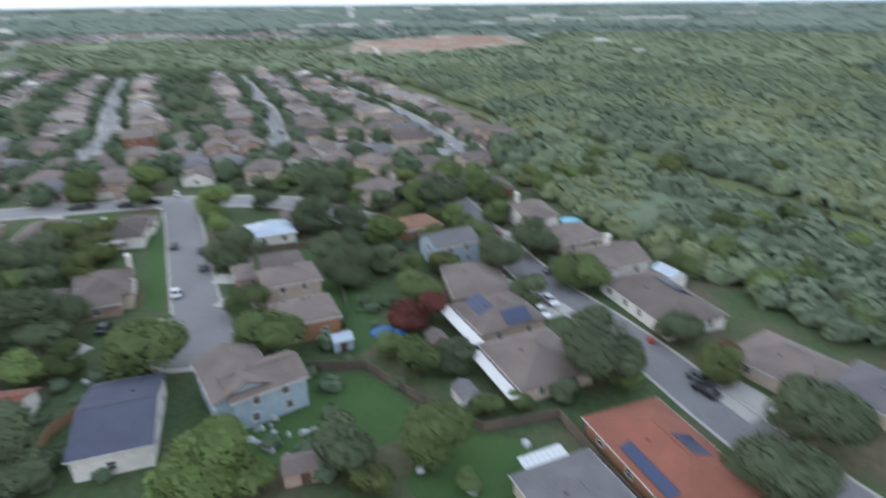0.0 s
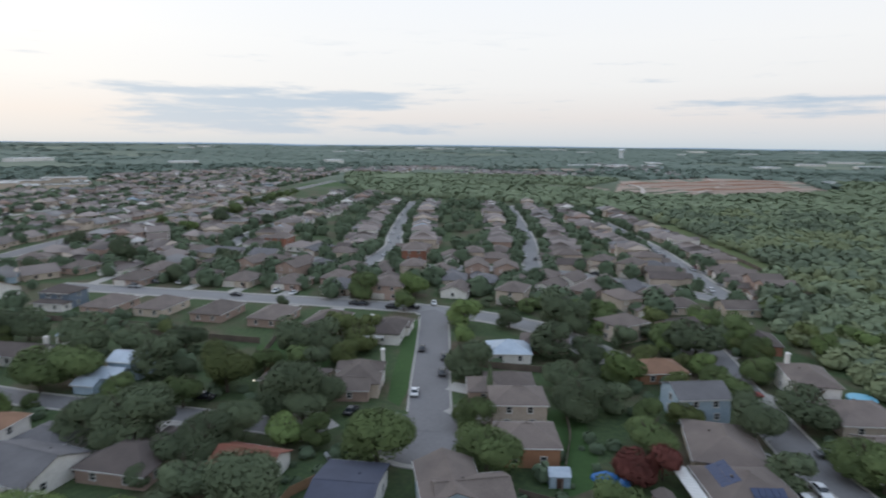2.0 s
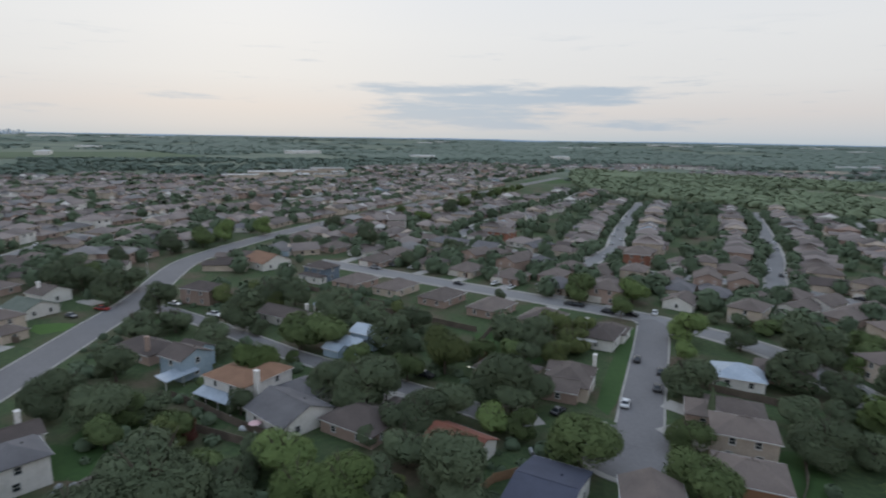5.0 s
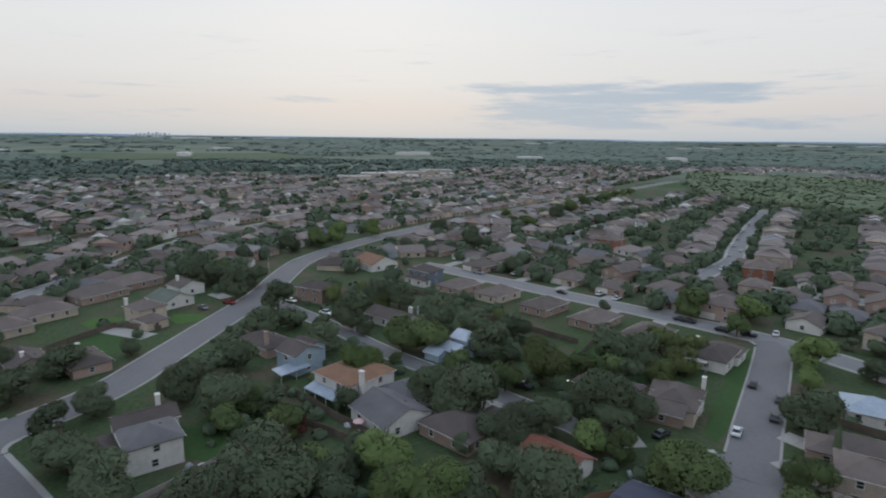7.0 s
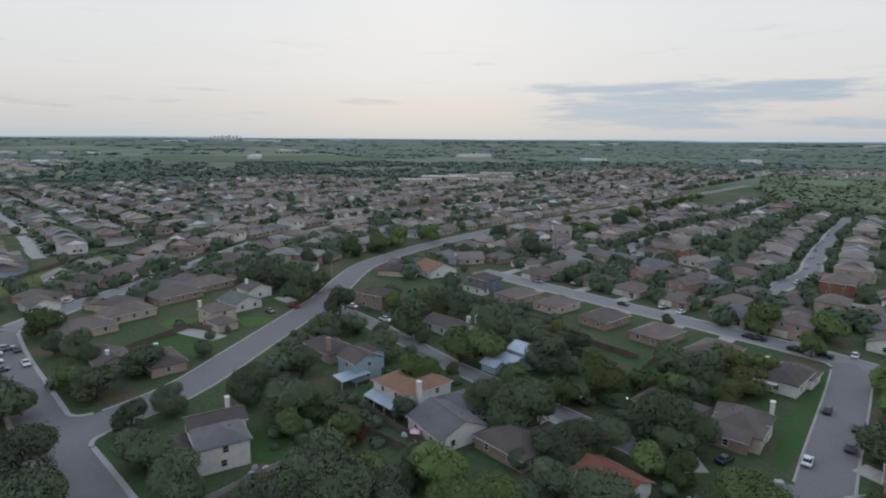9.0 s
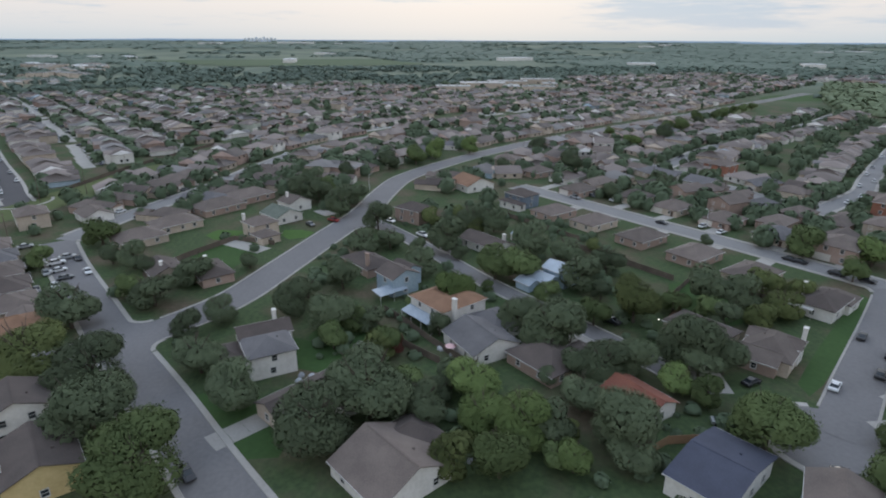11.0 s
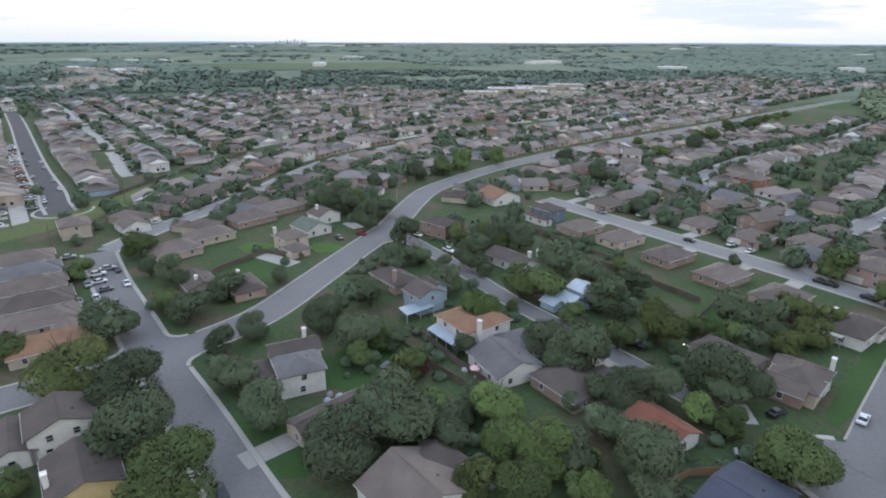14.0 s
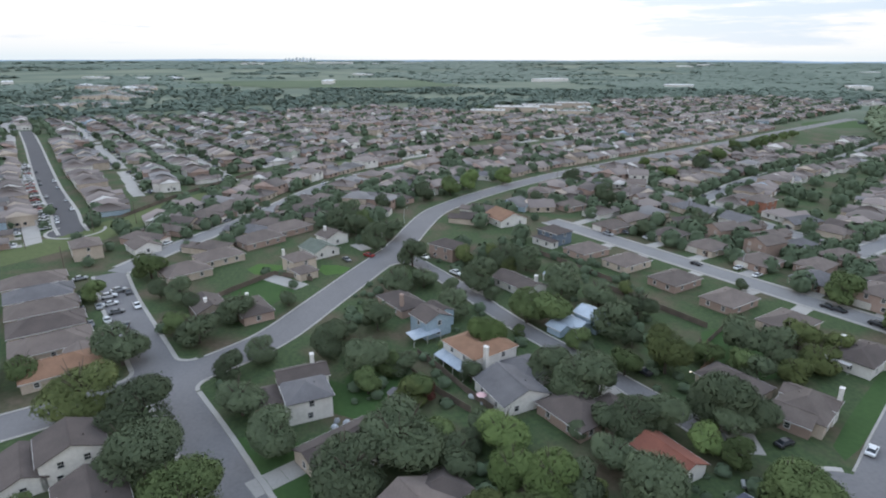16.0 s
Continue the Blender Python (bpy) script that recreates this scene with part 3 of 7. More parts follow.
strip("meadow", [(-236, -116), (-256, -98), (-272, -85), (-300, -69), (-330, -50), (-356, -28), (-393, 8), (-430, 50), (-462, 100)], [20, 24, 22, 20, 22, 18, 15, 12, 8], MEADOW, "strip of rough yellow-green meadow", "meadow", 0.024)
strip("meadow", [(-326, 196), (-345, 226), (-372, 276), (-404, 338), (-445, 418), (-478, 490)], [8, 16, 22, 22, 18, 8], MEADOW, "green verge along the wide road", "meadow", 0.022)
patch("lawn", [(2, 268), (14, 272), (26, 258), (20, 246), (6, 252)], LAWN, "green lawn behind the last houses of the row", "lawn", 0.024)
patch("meadow", [(-520, 590), (-555, 575), (-590, 640), (-560, 690), (-515, 650)], LAWN, "bright green park lawn", "meadow", 0.023)
patch("bare_ground", [(-232, 985), (-160, 690), (-74, 720), (55, 900), (20, 1180), (-120, 1190)], BARE, "cleared reddish-brown building land in rows", "earth", 0.05, 0.8)
patch("bare_ground", [(-320, 800), (-300, 755), (-216, 760), (-200, 790), (-250, 815)], BARE, "pale bare earth clearing", "earth", 0.05, 0.4)
patch("bare_ground", [(-560, 1330), (-520, 1180), (-400, 1200), (-380, 1400), (-450, 1480)], BARE, "orange-brown building land", "earth", 0.05, 0.8)
patch("bare_ground", [(-760, 1900), (-700, 1700), (-480, 1750), (-400, 1950), (-560, 2050)], BARE, "pale cleared land far off", "earth", 0.4, 0.4)

patch("meadow", [(-1520, -20), (-1900, -330), (-2060, -360), (-2180, 380), (-1800, 420), (-1530, 410)], FIELD, "flat green field beyond the suburb", "meadow", 1.2)


def earth_banks():
    """Long low banks of graded earth across the building land."""
    for k in range(9):
        u = k / 8
        line = smooth_line([(-215 + 150 * u * 0.9, 900 - 150 * u + 60 * u), (-150 + 120 * u, 985 - 130 * u), (-60 + 70 * u, 1110 - 200 * u), (0 + 30 * u, 1150 - 230 * u)], 10.0)
        nrm = normals_of(line)
        bm = bmesh.new()
        last = None
        for i, (q, n) in enumerate(zip(line, nrm)):
            h = (1.6 + 1.4 * noise.noise((k * 3.1, i * 0.3, 0))) * min(1, i / 3, (len(line) - 1 - i) / 3) + 0.5
            ring = [bm.verts.new((*(q + n * o), z)) for o, z in ((-7, -0.6), (-3.5, h), (3, h * 0.9), (8, -0.6))]
            if last:
                for p in zip(last, last[1:], ring[1:], ring):
                    bm.faces.new(p)
            last = ring
        bmesh.ops.recalc_face_normals(bm, faces=bm.faces)
        tagged(new("earth_bank", mesh_of("earth_bank", bm, BARE if k % 3 else RED_EARTH)), "long graded bank of reddish earth on the building land", "earth", kind="structure")


earth_banks()
PALE_EARTH = material("pale_graded_earth", (0.47, 0.42, 0.37), (0.38, 0.33, 0.28), 0.95, fine=0.12, coarse=0.03, contrast=0.8, specular=0.15)
for k, (a, b, c) in enumerate((((-150, 705), (-60, 740), (40, 890)), ((-175, 760), (-80, 830), (20, 1000)), ((-200, 860), (-110, 920), (0, 1100)), ((-215, 930), (-170, 840), (-140, 715)), ((-120, 1150), (-80, 980), (-90, 790)))):
    strip("earth_track", [a, b, c], [5, 6, 5], PALE_EARTH, "pale graded track across the building land", "earth", 1.0 + 0.02 * k)
# ---------------------------------------------------------------- houses
def roof_shell(bm, w, d, eave, pitch, style, over=0.45, thick=0.16):
    """A gable (ridge along x) or hip roof with overhang and thickness. Returns the ridge height."""
    a, b = w / 2 + over, d / 2 + over
    rise_ = (d / 2) * pitch
    z0, z1 = eave - over * pitch, eave + rise_
    r = a if style == "gable" else max(0.4, a - b * 0.95)
    low = [(-a, -b), (a, -b), (a, b), (-a, b)]
    top = [(-r, 0), (r, 0)]
    up = [bm.verts.new((x, y, z0 + thick)) for x, y in low] + [bm.verts.new((x, y, z1 + thick)) for x, y in top]
    dn = [bm.verts.new((x, y, z0)) for x, y in low] + [bm.verts.new((x, y, z1)) for x, y in top]
    for f in ((0, 1, 5, 4), (2, 3, 4, 5)):
        bm.faces.new([up[i] for i in f])
        bm.faces.new([dn[i] for i in reversed(f)])
    if style == "hip":
        for f in ((1, 2, 5), (3, 0, 4)):
            bm.faces.new([up[i] for i in f])
            bm.faces.new([dn[i] for i in reversed(f)])
        loop = (0, 1, 2, 3)
    else:
        loop = (0, 1, 5, 2, 3, 4)
    for i, j in zip(loop, loop[1:] + loop[:1]):
        bm.faces.new((up[i], dn[i], dn[j], up[j]))
    bmesh.ops.recalc_face_normals(bm, faces=bm.faces)
    return z1


def wall_shell(bm, w, d, eave, pitch, style):
    a, b = w / 2, d / 2
    box(bm, -a, -b, -0.1, a, b, eave)
    if style == "gable":
        top = eave + b * pitch - 0.05
        for s in (-1, 1):
            x0, x1 = s * (a - 0.15), s * a
            v = [bm.verts.new(p) for p in ((x0, -b, eave), (x0, b, eave), (x0, 0, top), (x1, -b, eave), (x1, b, eave), (x1, 0, top))]
            for f in ((0, 1, 2), (5, 4, 3), (0, 2, 5, 3), (1, 4, 5, 2)):
                bm.faces.new([v[i] for i in f])
    bmesh.ops.recalc_face_normals(bm, faces=bm.faces)


def window_meshes():
    """Frame, crossbar and sill in one piece, and the pane behind them."""
    bm = bmesh.new()
    xs, zs = (-0.64, -0.5, 0.5, 0.64), (-0.8, -0.62, -0.04, 0.04, 0.6, 0.74)
    grid = [[bm.verts.new((x, 0.02, z)) for z in zs] for x in xs]
    for i in range(3):
        for j in range(5):
            if not (i == 1 and j in (1, 3)):
                bm.faces.new((grid[i][j], grid[i + 1][j], grid[i + 1][j + 1], grid[i][j + 1]))
    moved = bmesh.ops.extrude_face_region(bm, geom=bm.faces[:])["geom"]
    for v in moved:
        if isinstance(v, bmesh.types.BMVert):
            v.co.y = -0.13 if v.co.z < -0.61 else -0.08
    bmesh.ops.recalc_face_normals(bm, faces=bm.faces)
    return mesh_of("window", bm, TRIM), mesh_of("pane", boxed(-0.5, -0.03, -0.62, 0.5, 0.015, 0.6), PANE)


WINDOW, WINDOW_PANE = window_meshes()
GARAGE_W = 4.8


def garage_mesh():
    bm = bmesh.new()
    for k in range(4):
        box(bm, -GARAGE_W / 2, -0.07, 0.05 + k * 0.53, GARAGE_W / 2, 0.02, 0.05 + k * 0.53 + 0.5)
    box(bm, -GARAGE_W / 2 - 0.14, -0.05, 0, -GARAGE_W / 2, 0.02, 2.3)
    box(bm, GARAGE_W / 2, -0.05, 0, GARAGE_W / 2 + 0.14, 0.02, 2.3)
    box(bm, -GARAGE_W / 2 - 0.14, -0.05, 2.18, GARAGE_W / 2 + 0.14, 0.02, 2.32)
    return mesh_of("garage_door", bm, GARAGE)


def door_mesh():
    bm = boxed(-0.48, -0.06, 0.05, 0.48, 0.02, 2.1)
    box(bm, -0.3, -0.08, 1.2, 0.3, -0.06, 1.9)
    box(bm, -0.3, -0.08, 0.25, 0.3, -0.06, 0.95)
    box(bm, -0.6, -0.05, 0.0, -0.48, 0.02, 2.2)
    box(bm, 0.48, -0.05, 0.0, 0.6, 0.02, 2.2)
    return mesh_of("front_door", bm, DOOR)


GARAGE_DOOR, FRONT_DOOR = garage_mesh(), door_mesh()
CHIMNEY = {}


def chimney_mesh(wall):
    if wall not in CHIMNEY:
        bm = boxed(-0.55, -0.4, 0, 0.55, 0.4, 1.0)
        box(bm, -0.66, -0.5, 0.985, 0.66, 0.5, 1.005)
        CHIMNEY[wall] = mesh_of("chimney", bm, WALL[wall])
    return CHIMNEY[wall]


def add_windows(parent, w, d, storeys, eave, sides, gap=4.4):
    """Windows along the four walls; sides: which of 'fblr' get them (f: -y, b: +y, l: -x, r: +x)."""
    for side in sides:
        length, turn = (w, {"f": 0, "b": 180}[side]) if side in "fb" else (d, {"l": -90, "r": 90}[side])
        off = (d if side in "fb" else w) / 2
        n = max(1, int((length - 2.0) / gap))
        for s in range(storeys):
            z = 1.55 + s * 2.75
            if z + 0.8 > eave:
                continue
            for i in range(n):
                u = (i - (n - 1) / 2) * (length - 1.6) / n + (0.25 if (i + s) % 2 else -0.2)
                win = part("window", WINDOW, None, parent)
                win.matrix_local = pose(0, 0, 0, 0, 0, turn) @ pose(u, -off - 0.0, z)
                part("pane", WINDOW_PANE, None, win)


HOMES = []      # plan centres and radii of all houses
PITCH = 0.42


def volume(home, dx, dy, turn, w, d, eave, style, roof, wall, pitch=PITCH, storeys=1, sides="fblr", over=0.45):
    """One block of a house: its walls with windows, and its roof."""
    at = pose(dx, dy, 0, 0, 0, turn)
    bm = bmesh.new()
    wall_shell(bm, w, d, eave, pitch, style)
    walls = part("wall", bm, WALL[wall], home)
    walls.matrix_local = at
    bm = bmesh.new()
    top = roof_shell(bm, w, d, eave, pitch, style, over)
    r = part("roof", bm, ROOF[roof], home)
    r.matrix_local = at
    bm = bmesh.new()      # ridge cap and roof vents
    run = w / 2 if style == "gable" else max(0.4, w / 2 - d / 2 * 0.95)
    box(bm, -run, -0.16, top + 0.14, run, 0.16, top + 0.2)
    part("ridge_cap", bm, ROOF[roof], r)
    if d > 8:
        z = eave + d * 0.3 * pitch + 0.14
        part("roof_vent", boxed(0.3 * run - 0.18, d * 0.2 - 0.18, z, 0.3 * run + 0.18, d * 0.2 + 0.18, z + 0.3), ROOF[roof], r)
    for s in (-1, 1):     # gutter boards along the eaves
        y, z = s * (d / 2 + over + 0.03), eave - over * pitch
        part("fascia", boxed(-w / 2 - over, y - 0.03, z - 0.04, w / 2 + over, y + 0.03, z + 0.15), TRIM, r)
    add_windows(walls, w, d, storeys, eave, sides)
    return top


def house(x, y, yaw, w, d, storeys=1, style="hip", roof="brown", wall="pink", blocks=(), chimney=None, front=None, label="", eave=None, pitch=PITCH, chimney_wall="white"):
    """blocks: further volumes (dx, dy, turn, w, d, eave, style, roof, wall). front: side of the garage and door. chimney: (dx, dy, height)."""
    home = tagged(new("house"), label or f"{'two-storey' if storeys > 1 else 'single-storey'} {wall} house with a {roof} {style} roof", "house")
    home.matrix_world = pose(x, y, 0.02, 0, 0, yaw)
    eave = eave or (2.8 if storeys == 1 else 5.4)
    volume(home, 0, 0, 0, w, d, eave, style, roof, wall, pitch, storeys)
    for dx, dy, turn, bw, bd, be, bs, br, bl in blocks:
        volume(home, dx, dy, turn, bw, bd, be, bs, br, bl, pitch, 2 if be > 4.5 else 1)
    if chimney:
        c = part("chimney", chimney_mesh(chimney_wall), None, home, "pale box chimney with a cap")
        c.matrix_local = Matrix.Translation((chimney[0], chimney[1], 0)) @ Matrix.Diagonal((1, 1, chimney[2], 1))
    if front:
        turn, off, length = {"f": (0, d / 2, w), "b": (180, d / 2, w), "l": (-90, w / 2, d), "r": (90, w / 2, d)}[front]
        gd = part("garage_door", GARAGE_DOOR, None, home)
        gd.matrix_local = pose(0, 0, 0, 0, 0, turn) @ pose(-length / 2 + 3.0, -off - 0.02, 0)
        fd = part("front_door", FRONT_DOOR, None, home)
        fd.matrix_local = pose(0, 0, 0, 0, 0, turn) @ pose(length / 2 - 2.2, -off - 0.02, 0)
    HOMES.append((x, y, 0.5 * max(w, d)))
    return home


def lean_to(x, y, yaw, w, d, h0, h1, mat, label):
    """An open patio cover on posts: high at +y, low at -y."""
    cover = tagged(new("patio_cover"), label, "patio cover")
    cover.matrix_world = pose(x, y, 0.02, 0, 0, yaw)
    bm = bmesh.new()
    v = box(bm, -w / 2, -d / 2, h0, w / 2, d / 2, h0 + 0.12)
    for p in v:
        if p.co.y > 0:
            p.co.z += h1 - h0
    sheet = part("roof_sheet", bm, mat, cover)
    n = max(2, int(w / 0.8))
    for k in range(n + 1):
        u = -w / 2 + k * w / n
        bm = bmesh.new()
        q = box(bm, u - 0.03, -d / 2, h0 + 0.12, u + 0.03, d / 2, h0 + 0.17)
        for p in q:
            if p.co.y > 0:
                p.co.z += h1 - h0
        part("rib", bm, mat, sheet)
    for u in np.linspace(-w / 2 + 0.1, w / 2 - 0.1, max(2, int(w / 3.5) + 1)):
        part("post", boxed(u - 0.06, -d / 2 + 0.05, -0.05, u + 0.06, -d / 2 + 0.17, h0), TRIM, cover)
    return cover


def solar_array(x, y, z, yaw, slope, cols, rows):
    """A field of dark blue solar panels lying on a roof slope that falls towards its -y."""
    arr = tagged(new("solar_array"), "dark blue solar panels in rows on the roof", "solar panels")
    arr.matrix_world = pose(x, y, z, 0, 0, yaw) @ pose(0, 0, 0, slope)
    me = mesh_of("panel", boxed(-0.5, -0.82, 0, 0.5, 0.82, 0.05), SOLAR)
    for i in range(cols):
        for j in range(rows):
            p = part("panel", me, None, arr)
            p.location = ((i - (cols - 1) / 2) * 1.05, (j - (rows - 1) / 2) * 1.7, 0.12)
    return arr


def driveway(x0, y0, x1, y1, width=5.2):
    a, b = np.array((x0, y0), float), np.array((x1, y1), float)
    d = (b - a) / np.hypot(*(b - a))
    n = np.array((-d[1], d[0])) * width / 2
    bm = bmesh.new()
    k = max(2, int(np.hypot(*(b - a)) / 3))
    for i in range(k):      # slabs with joints
        p, q = a + (b - a) * (i + 0.004) / k, a + (b - a) * (i + 0.985) / k
        vs = [bm.verts.new((*c, 0.075)) for c in (p - n, q - n, q + n, p + n)]
        bm.faces.new(vs)
        lo = [bm.verts.new((*c, 0.0)) for c in (p - n, q - n, q + n, p + n)]
        for s in range(4):
            bm.faces.new((vs[s], lo[s], lo[(s + 1) % 4], vs[(s + 1) % 4]))
    bmesh.ops.recalc_face_normals(bm, faces=bm.faces)
    return tagged(new("driveway", mesh_of("driveway", bm, CONCRETE)), "pale concrete driveway from the street to a house", "driveway", kind="structure")

# ---- the houses near the camera
house(-66.5, 18.5, 24, 13.5, 14.5, 1, "gable", "brown", "white", pitch=0.48, blocks=[(-4, 6, 90, 10, 8, 2.8, "hip", "dark", "white")], label="white house with a large brown gable roof among dark trees")
house(-83, -35, 22, 13, 10.5, 1, "gable", "dark", "yellow", eave=4.4, chimney=(1.5, -5.0, 7.2), label="yellow house with a dark brown gable roof and white chimney")
house(-99, -43, 22, 10, 11, 2, "gable", "dark", "white", blocks=[(-1, -8, 0, 12, 7, 3.0, "gable", "dark", "white")], label="white house with dark brown gable roofs")
house(-107, 1, 10, 9, 9.5, 2, "hip", "grey", "white", blocks=[(-7.5, 0.5, 90, 11, 6.5, 5.4, "gable", "dark", "white"), (-5, -8, 0, 8, 6, 2.8, "hip", "dark", "pink")], chimney=(-10.2, 3.6, 8.3), label="two-storey pale house with grey and brown roofs and a white chimney")
house(-90, 7, 118, 16, 8, 1, "gable", "dark", "beige", blocks=[(6, -4, 90, 9, 7, 2.8, "hip", "dark", "white")], chimney=(5.5, -8.5, 5.4), label="low house with dark brown roofs under tall trees")
house(-163, -14, 22, 14, 9, 1, "hip", "dark", "pink", chimney=(-3, 0, 6.0), label="house with a dark reddish-brown roof behind trees")
house(-168, -27, 22, 12, 9, 1, "gable", "dark", "beige", chimney=(2, -1, 5.6))
house(-101, 47, 12, 13, 12, 1, "gable", "grey", "white", blocks=[(-6, 8, 0, 10, 8, 2.8, "hip", "grey", "white")], eave=3.0, label="white house with a wide grey gable roof and covered patio")
house(-118, 42.3, 22, 12.5, 8.2, 2, "hip", "tan", "white", blocks=[(3.4, 4.6, 90, 9.5, 7, 5.4, "hip", "tan", "white")], chimney=(7.3, -1.2, 8.4), label="two-storey white house with an orange-tan hip roof and tall white chimney")
house(-138.5, 36.5, 22, 8, 8.5, 2, "gable", "dark", "blue", blocks=[(-3.4, 5.2, 0, 7, 6, 4.7, "gable", "dark", "blue")], label="two-storey pale blue house with a dark brown roof")
house(-157, 31.5, 22, 14.5, 9, 1, "hip", "dark", "pink", chimney=(5.4, -3.4, 7.2), chimney_wall="pink", label="pinkish brick house with a reddish-brown hip roof and chimney")
house(-163, 73, 22, 17, 9, 1, "gable", "dark", "white", chimney=(6, 2, 6.2), label="white house with a dark brown roof and white chimney")
house(-130, 83, 22, 8, 7, 1, "gable", "metal", "blue", eave=4.4, blocks=[(-2, -6, 0, 8.5, 6, 2.6, "gable", "metal", "blue"), (-3, -11, 0, 5, 4, 2.3, "gable", "metal", "blue")], label="pale blue house with stepped light metal roofs")
house(-201, 58, 35, 12, 9, 2, "hip", "dark", "pink", label="two-storey pinkish brick house with a brown hip roof")
house(-243, 97, 14, 15, 14.5, 1, "gable", "tan", "white", eave=3.2, label="white house with a tan gable roof")
house(-209, 107, 22, 11, 9, 2, "hip", "dark", "slate", blocks=[(1, -6.5, 0, 11, 4, 2.8, "hip", "dark", "white")], label="two-storey slate blue house with a white porch")
house(-190.4, 112.3, 109, 14.5, 11, 1, "hip", "brown", "pink", front="r")
house(-174.0, 120.4, 109, 14.5, 11, 1, "hip", "brown", "beige", front="r")
house(-153.4, 126.7, 109, 14.5, 11, 1, "hip", "brown", "pink", front="r")
house(-133.7, 132.7, 109, 14.5, 11, 1, "hip", "brown", "pink", front="r")
house(-115.0, 137.4, 109, 14.5, 11, 1, "hip", "brown", "beige", front="r")
house(-93, 139, 112, 13, 9, 1, "hip", "dark", "white", eave=3.4, chimney=(-1, 4.6, 7.0), blocks=[(6, -1, 0, 8, 9, 2.8, "hip", "brown", "white")], label="white house with a dark brown hip roof and white chimney")
house(-219, 140, 109, 13, 12, 1, "hip", "brown", "pink", front="l")
house(-201, 157, 109, 13, 12, 1, "hip", "dark", "beige", front="l")
house(-182, 162, 109, 13, 12, 1, "hip", "brown", "beige", front="l")
house(-162, 169, 109, 13, 12, 1, "hip", "brown", "pink", front="l")
house(-141, 174, 109, 13, 12, 1, "hip", "grey", "beige", front="l")
house(-121, 179, 109, 13, 12, 2, "hip", "brown", "pink", front="l")
house(-77.8, 106.6, 120, 13, 10, 1, "hip", "brown", "beige", eave=3.6, blocks=[(-5.2, 1, 90, 8, 6.5, 2.8, "gable", "brown", "pink"), (2.6, 0, 90, 10.6, 4.6, 4.0, "gable", "brown", "white")], chimney=(3.4, -5.0, 8.1), pitch=0.5, label="corner house with a steep greyish-brown hip roof and white chimney")
house(-91, 99, 20, 14, 9, 1, "hip", "dark", "beige")
house(-89.3, 57.6, 20, 13, 11, 1, "hip", "dark", "pink", blocks=[(4, 6, 90, 9, 8, 2.8, "hip", "dark", "pink")])
house(-71, 67.6, 16, 11, 7.8, 1, "gable", "red", "white", label="white house with a rusty red gable roof")
house(-49.5, 67.5, 24, 9.6, 16.5, 1, "gable", "blue", "white", eave=3.7, pitch=0.2, label="white house with a large dark blue roof")
house(-36, 76, -50, 12, 9, 2, "gable", "brown", "blue", blocks=[(3, 3, 90, 11, 8, 5.4, "gable", "brown", "blue")], label="two-storey pale blue house with a brown gable roof")
house(-56, 143, 30, 11, 10, 1, "hip", "metal", "white", label="house with a pale metal roof")
house(-50, 154, 19, 13, 9, 1, "hip", "dark", "pink")
house(-47, 123, 30, 11, 8.5, 1, "hip", "brown", "pink", blocks=[(-6, -3, 90, 8, 7, 2.8, "hip", "brown", "pink")])
house(-39.5, 110.5, 30, 11, 9, 2, "hip", "brown", "beige", label="two-storey beige house with a brown hip roof")
house(-32.5, 98.5, 30, 11, 9.5, 1, "hip", "brown", "orange", eave=4.0, label="orange brick house with a brown hip roof")
house(-8, 133, 35, 11, 9, 2, "gable", "grey", "blue", label="two-storey pale blue house with a grey gable roof")
house(-19, 150, 35, 12, 9, 1, "hip", "tan", "orange", label="house with a tan tile roof among trees")
house(-1, 117, 106, 16, 12, 1, "hip", "brown", "beige")
house(3.8, 103, 120, 12, 13, 1, "hip", "brown", "beige", label="house with a brown roof carrying solar panels")
house(10, 88, 119, 14, 13, 1, "hip", "brown", "beige")
house(26, 67, 116, 19, 12, 1, "hip", "red", "orange", label="house with a broad red tile roof carrying solar panels")
house(13, 156, 107, 13, 9, 2, "hip", "brown", "white", chimney=(5, 3, 8.6), label="two-storey white house with a brown hip roof and chimney")
house(22, 145.5, 27, 13, 12, 1, "hip", "brown", "beige")
house(29, 131, 27, 14, 12, 1, "gable", "brown", "white", blocks=[(-6, -2, 90, 9, 7, 2.8, "gable", "brown", "white")], chimney=(2, 3.5, 6.6))
house(2, 188, 107, 12, 9, 1, "hip", "dark", "brick", chimney=(3, 2, 6.4))
house(36, 111.5, 115, 21, 13, 1, "hip", "brown", "white", label="long white house with a brown hip roof and solar panels")
house(51, 90, 128, 14, 12, 1, "hip", "brown", "beige")
house(62, 82, 128, 13, 11, 1, "hip", "grey", "beige")
house(14, 58, 119, 13, 11, 1, "hip", "grey", "beige")
house(-236, -80, 22, 12, 10, 2, "hip", "brown", "beige", front="f")
house(-238, -60, 30, 12, 10, 1, "gable", "brown", "white")
house(-199, 1, 28, 9, 9, 2, "hip", "brown", "beige", blocks=[(7, -2, 0, 7, 7, 2.8, "hip", "brown", "beige")], chimney=(-4, -4, 8.0), label="two-storey beige house with a brown hip roof and chimney")
house(-217, 9, 28, 12, 11, 1, "gable", "green", "white", label="house with a grey-green roof")
house(-231, 15, 28, 9, 10, 1, "gable", "brown", "white", eave=3.6, chimney=(-2, -2, 7.0), label="white gabled house with a chimney")
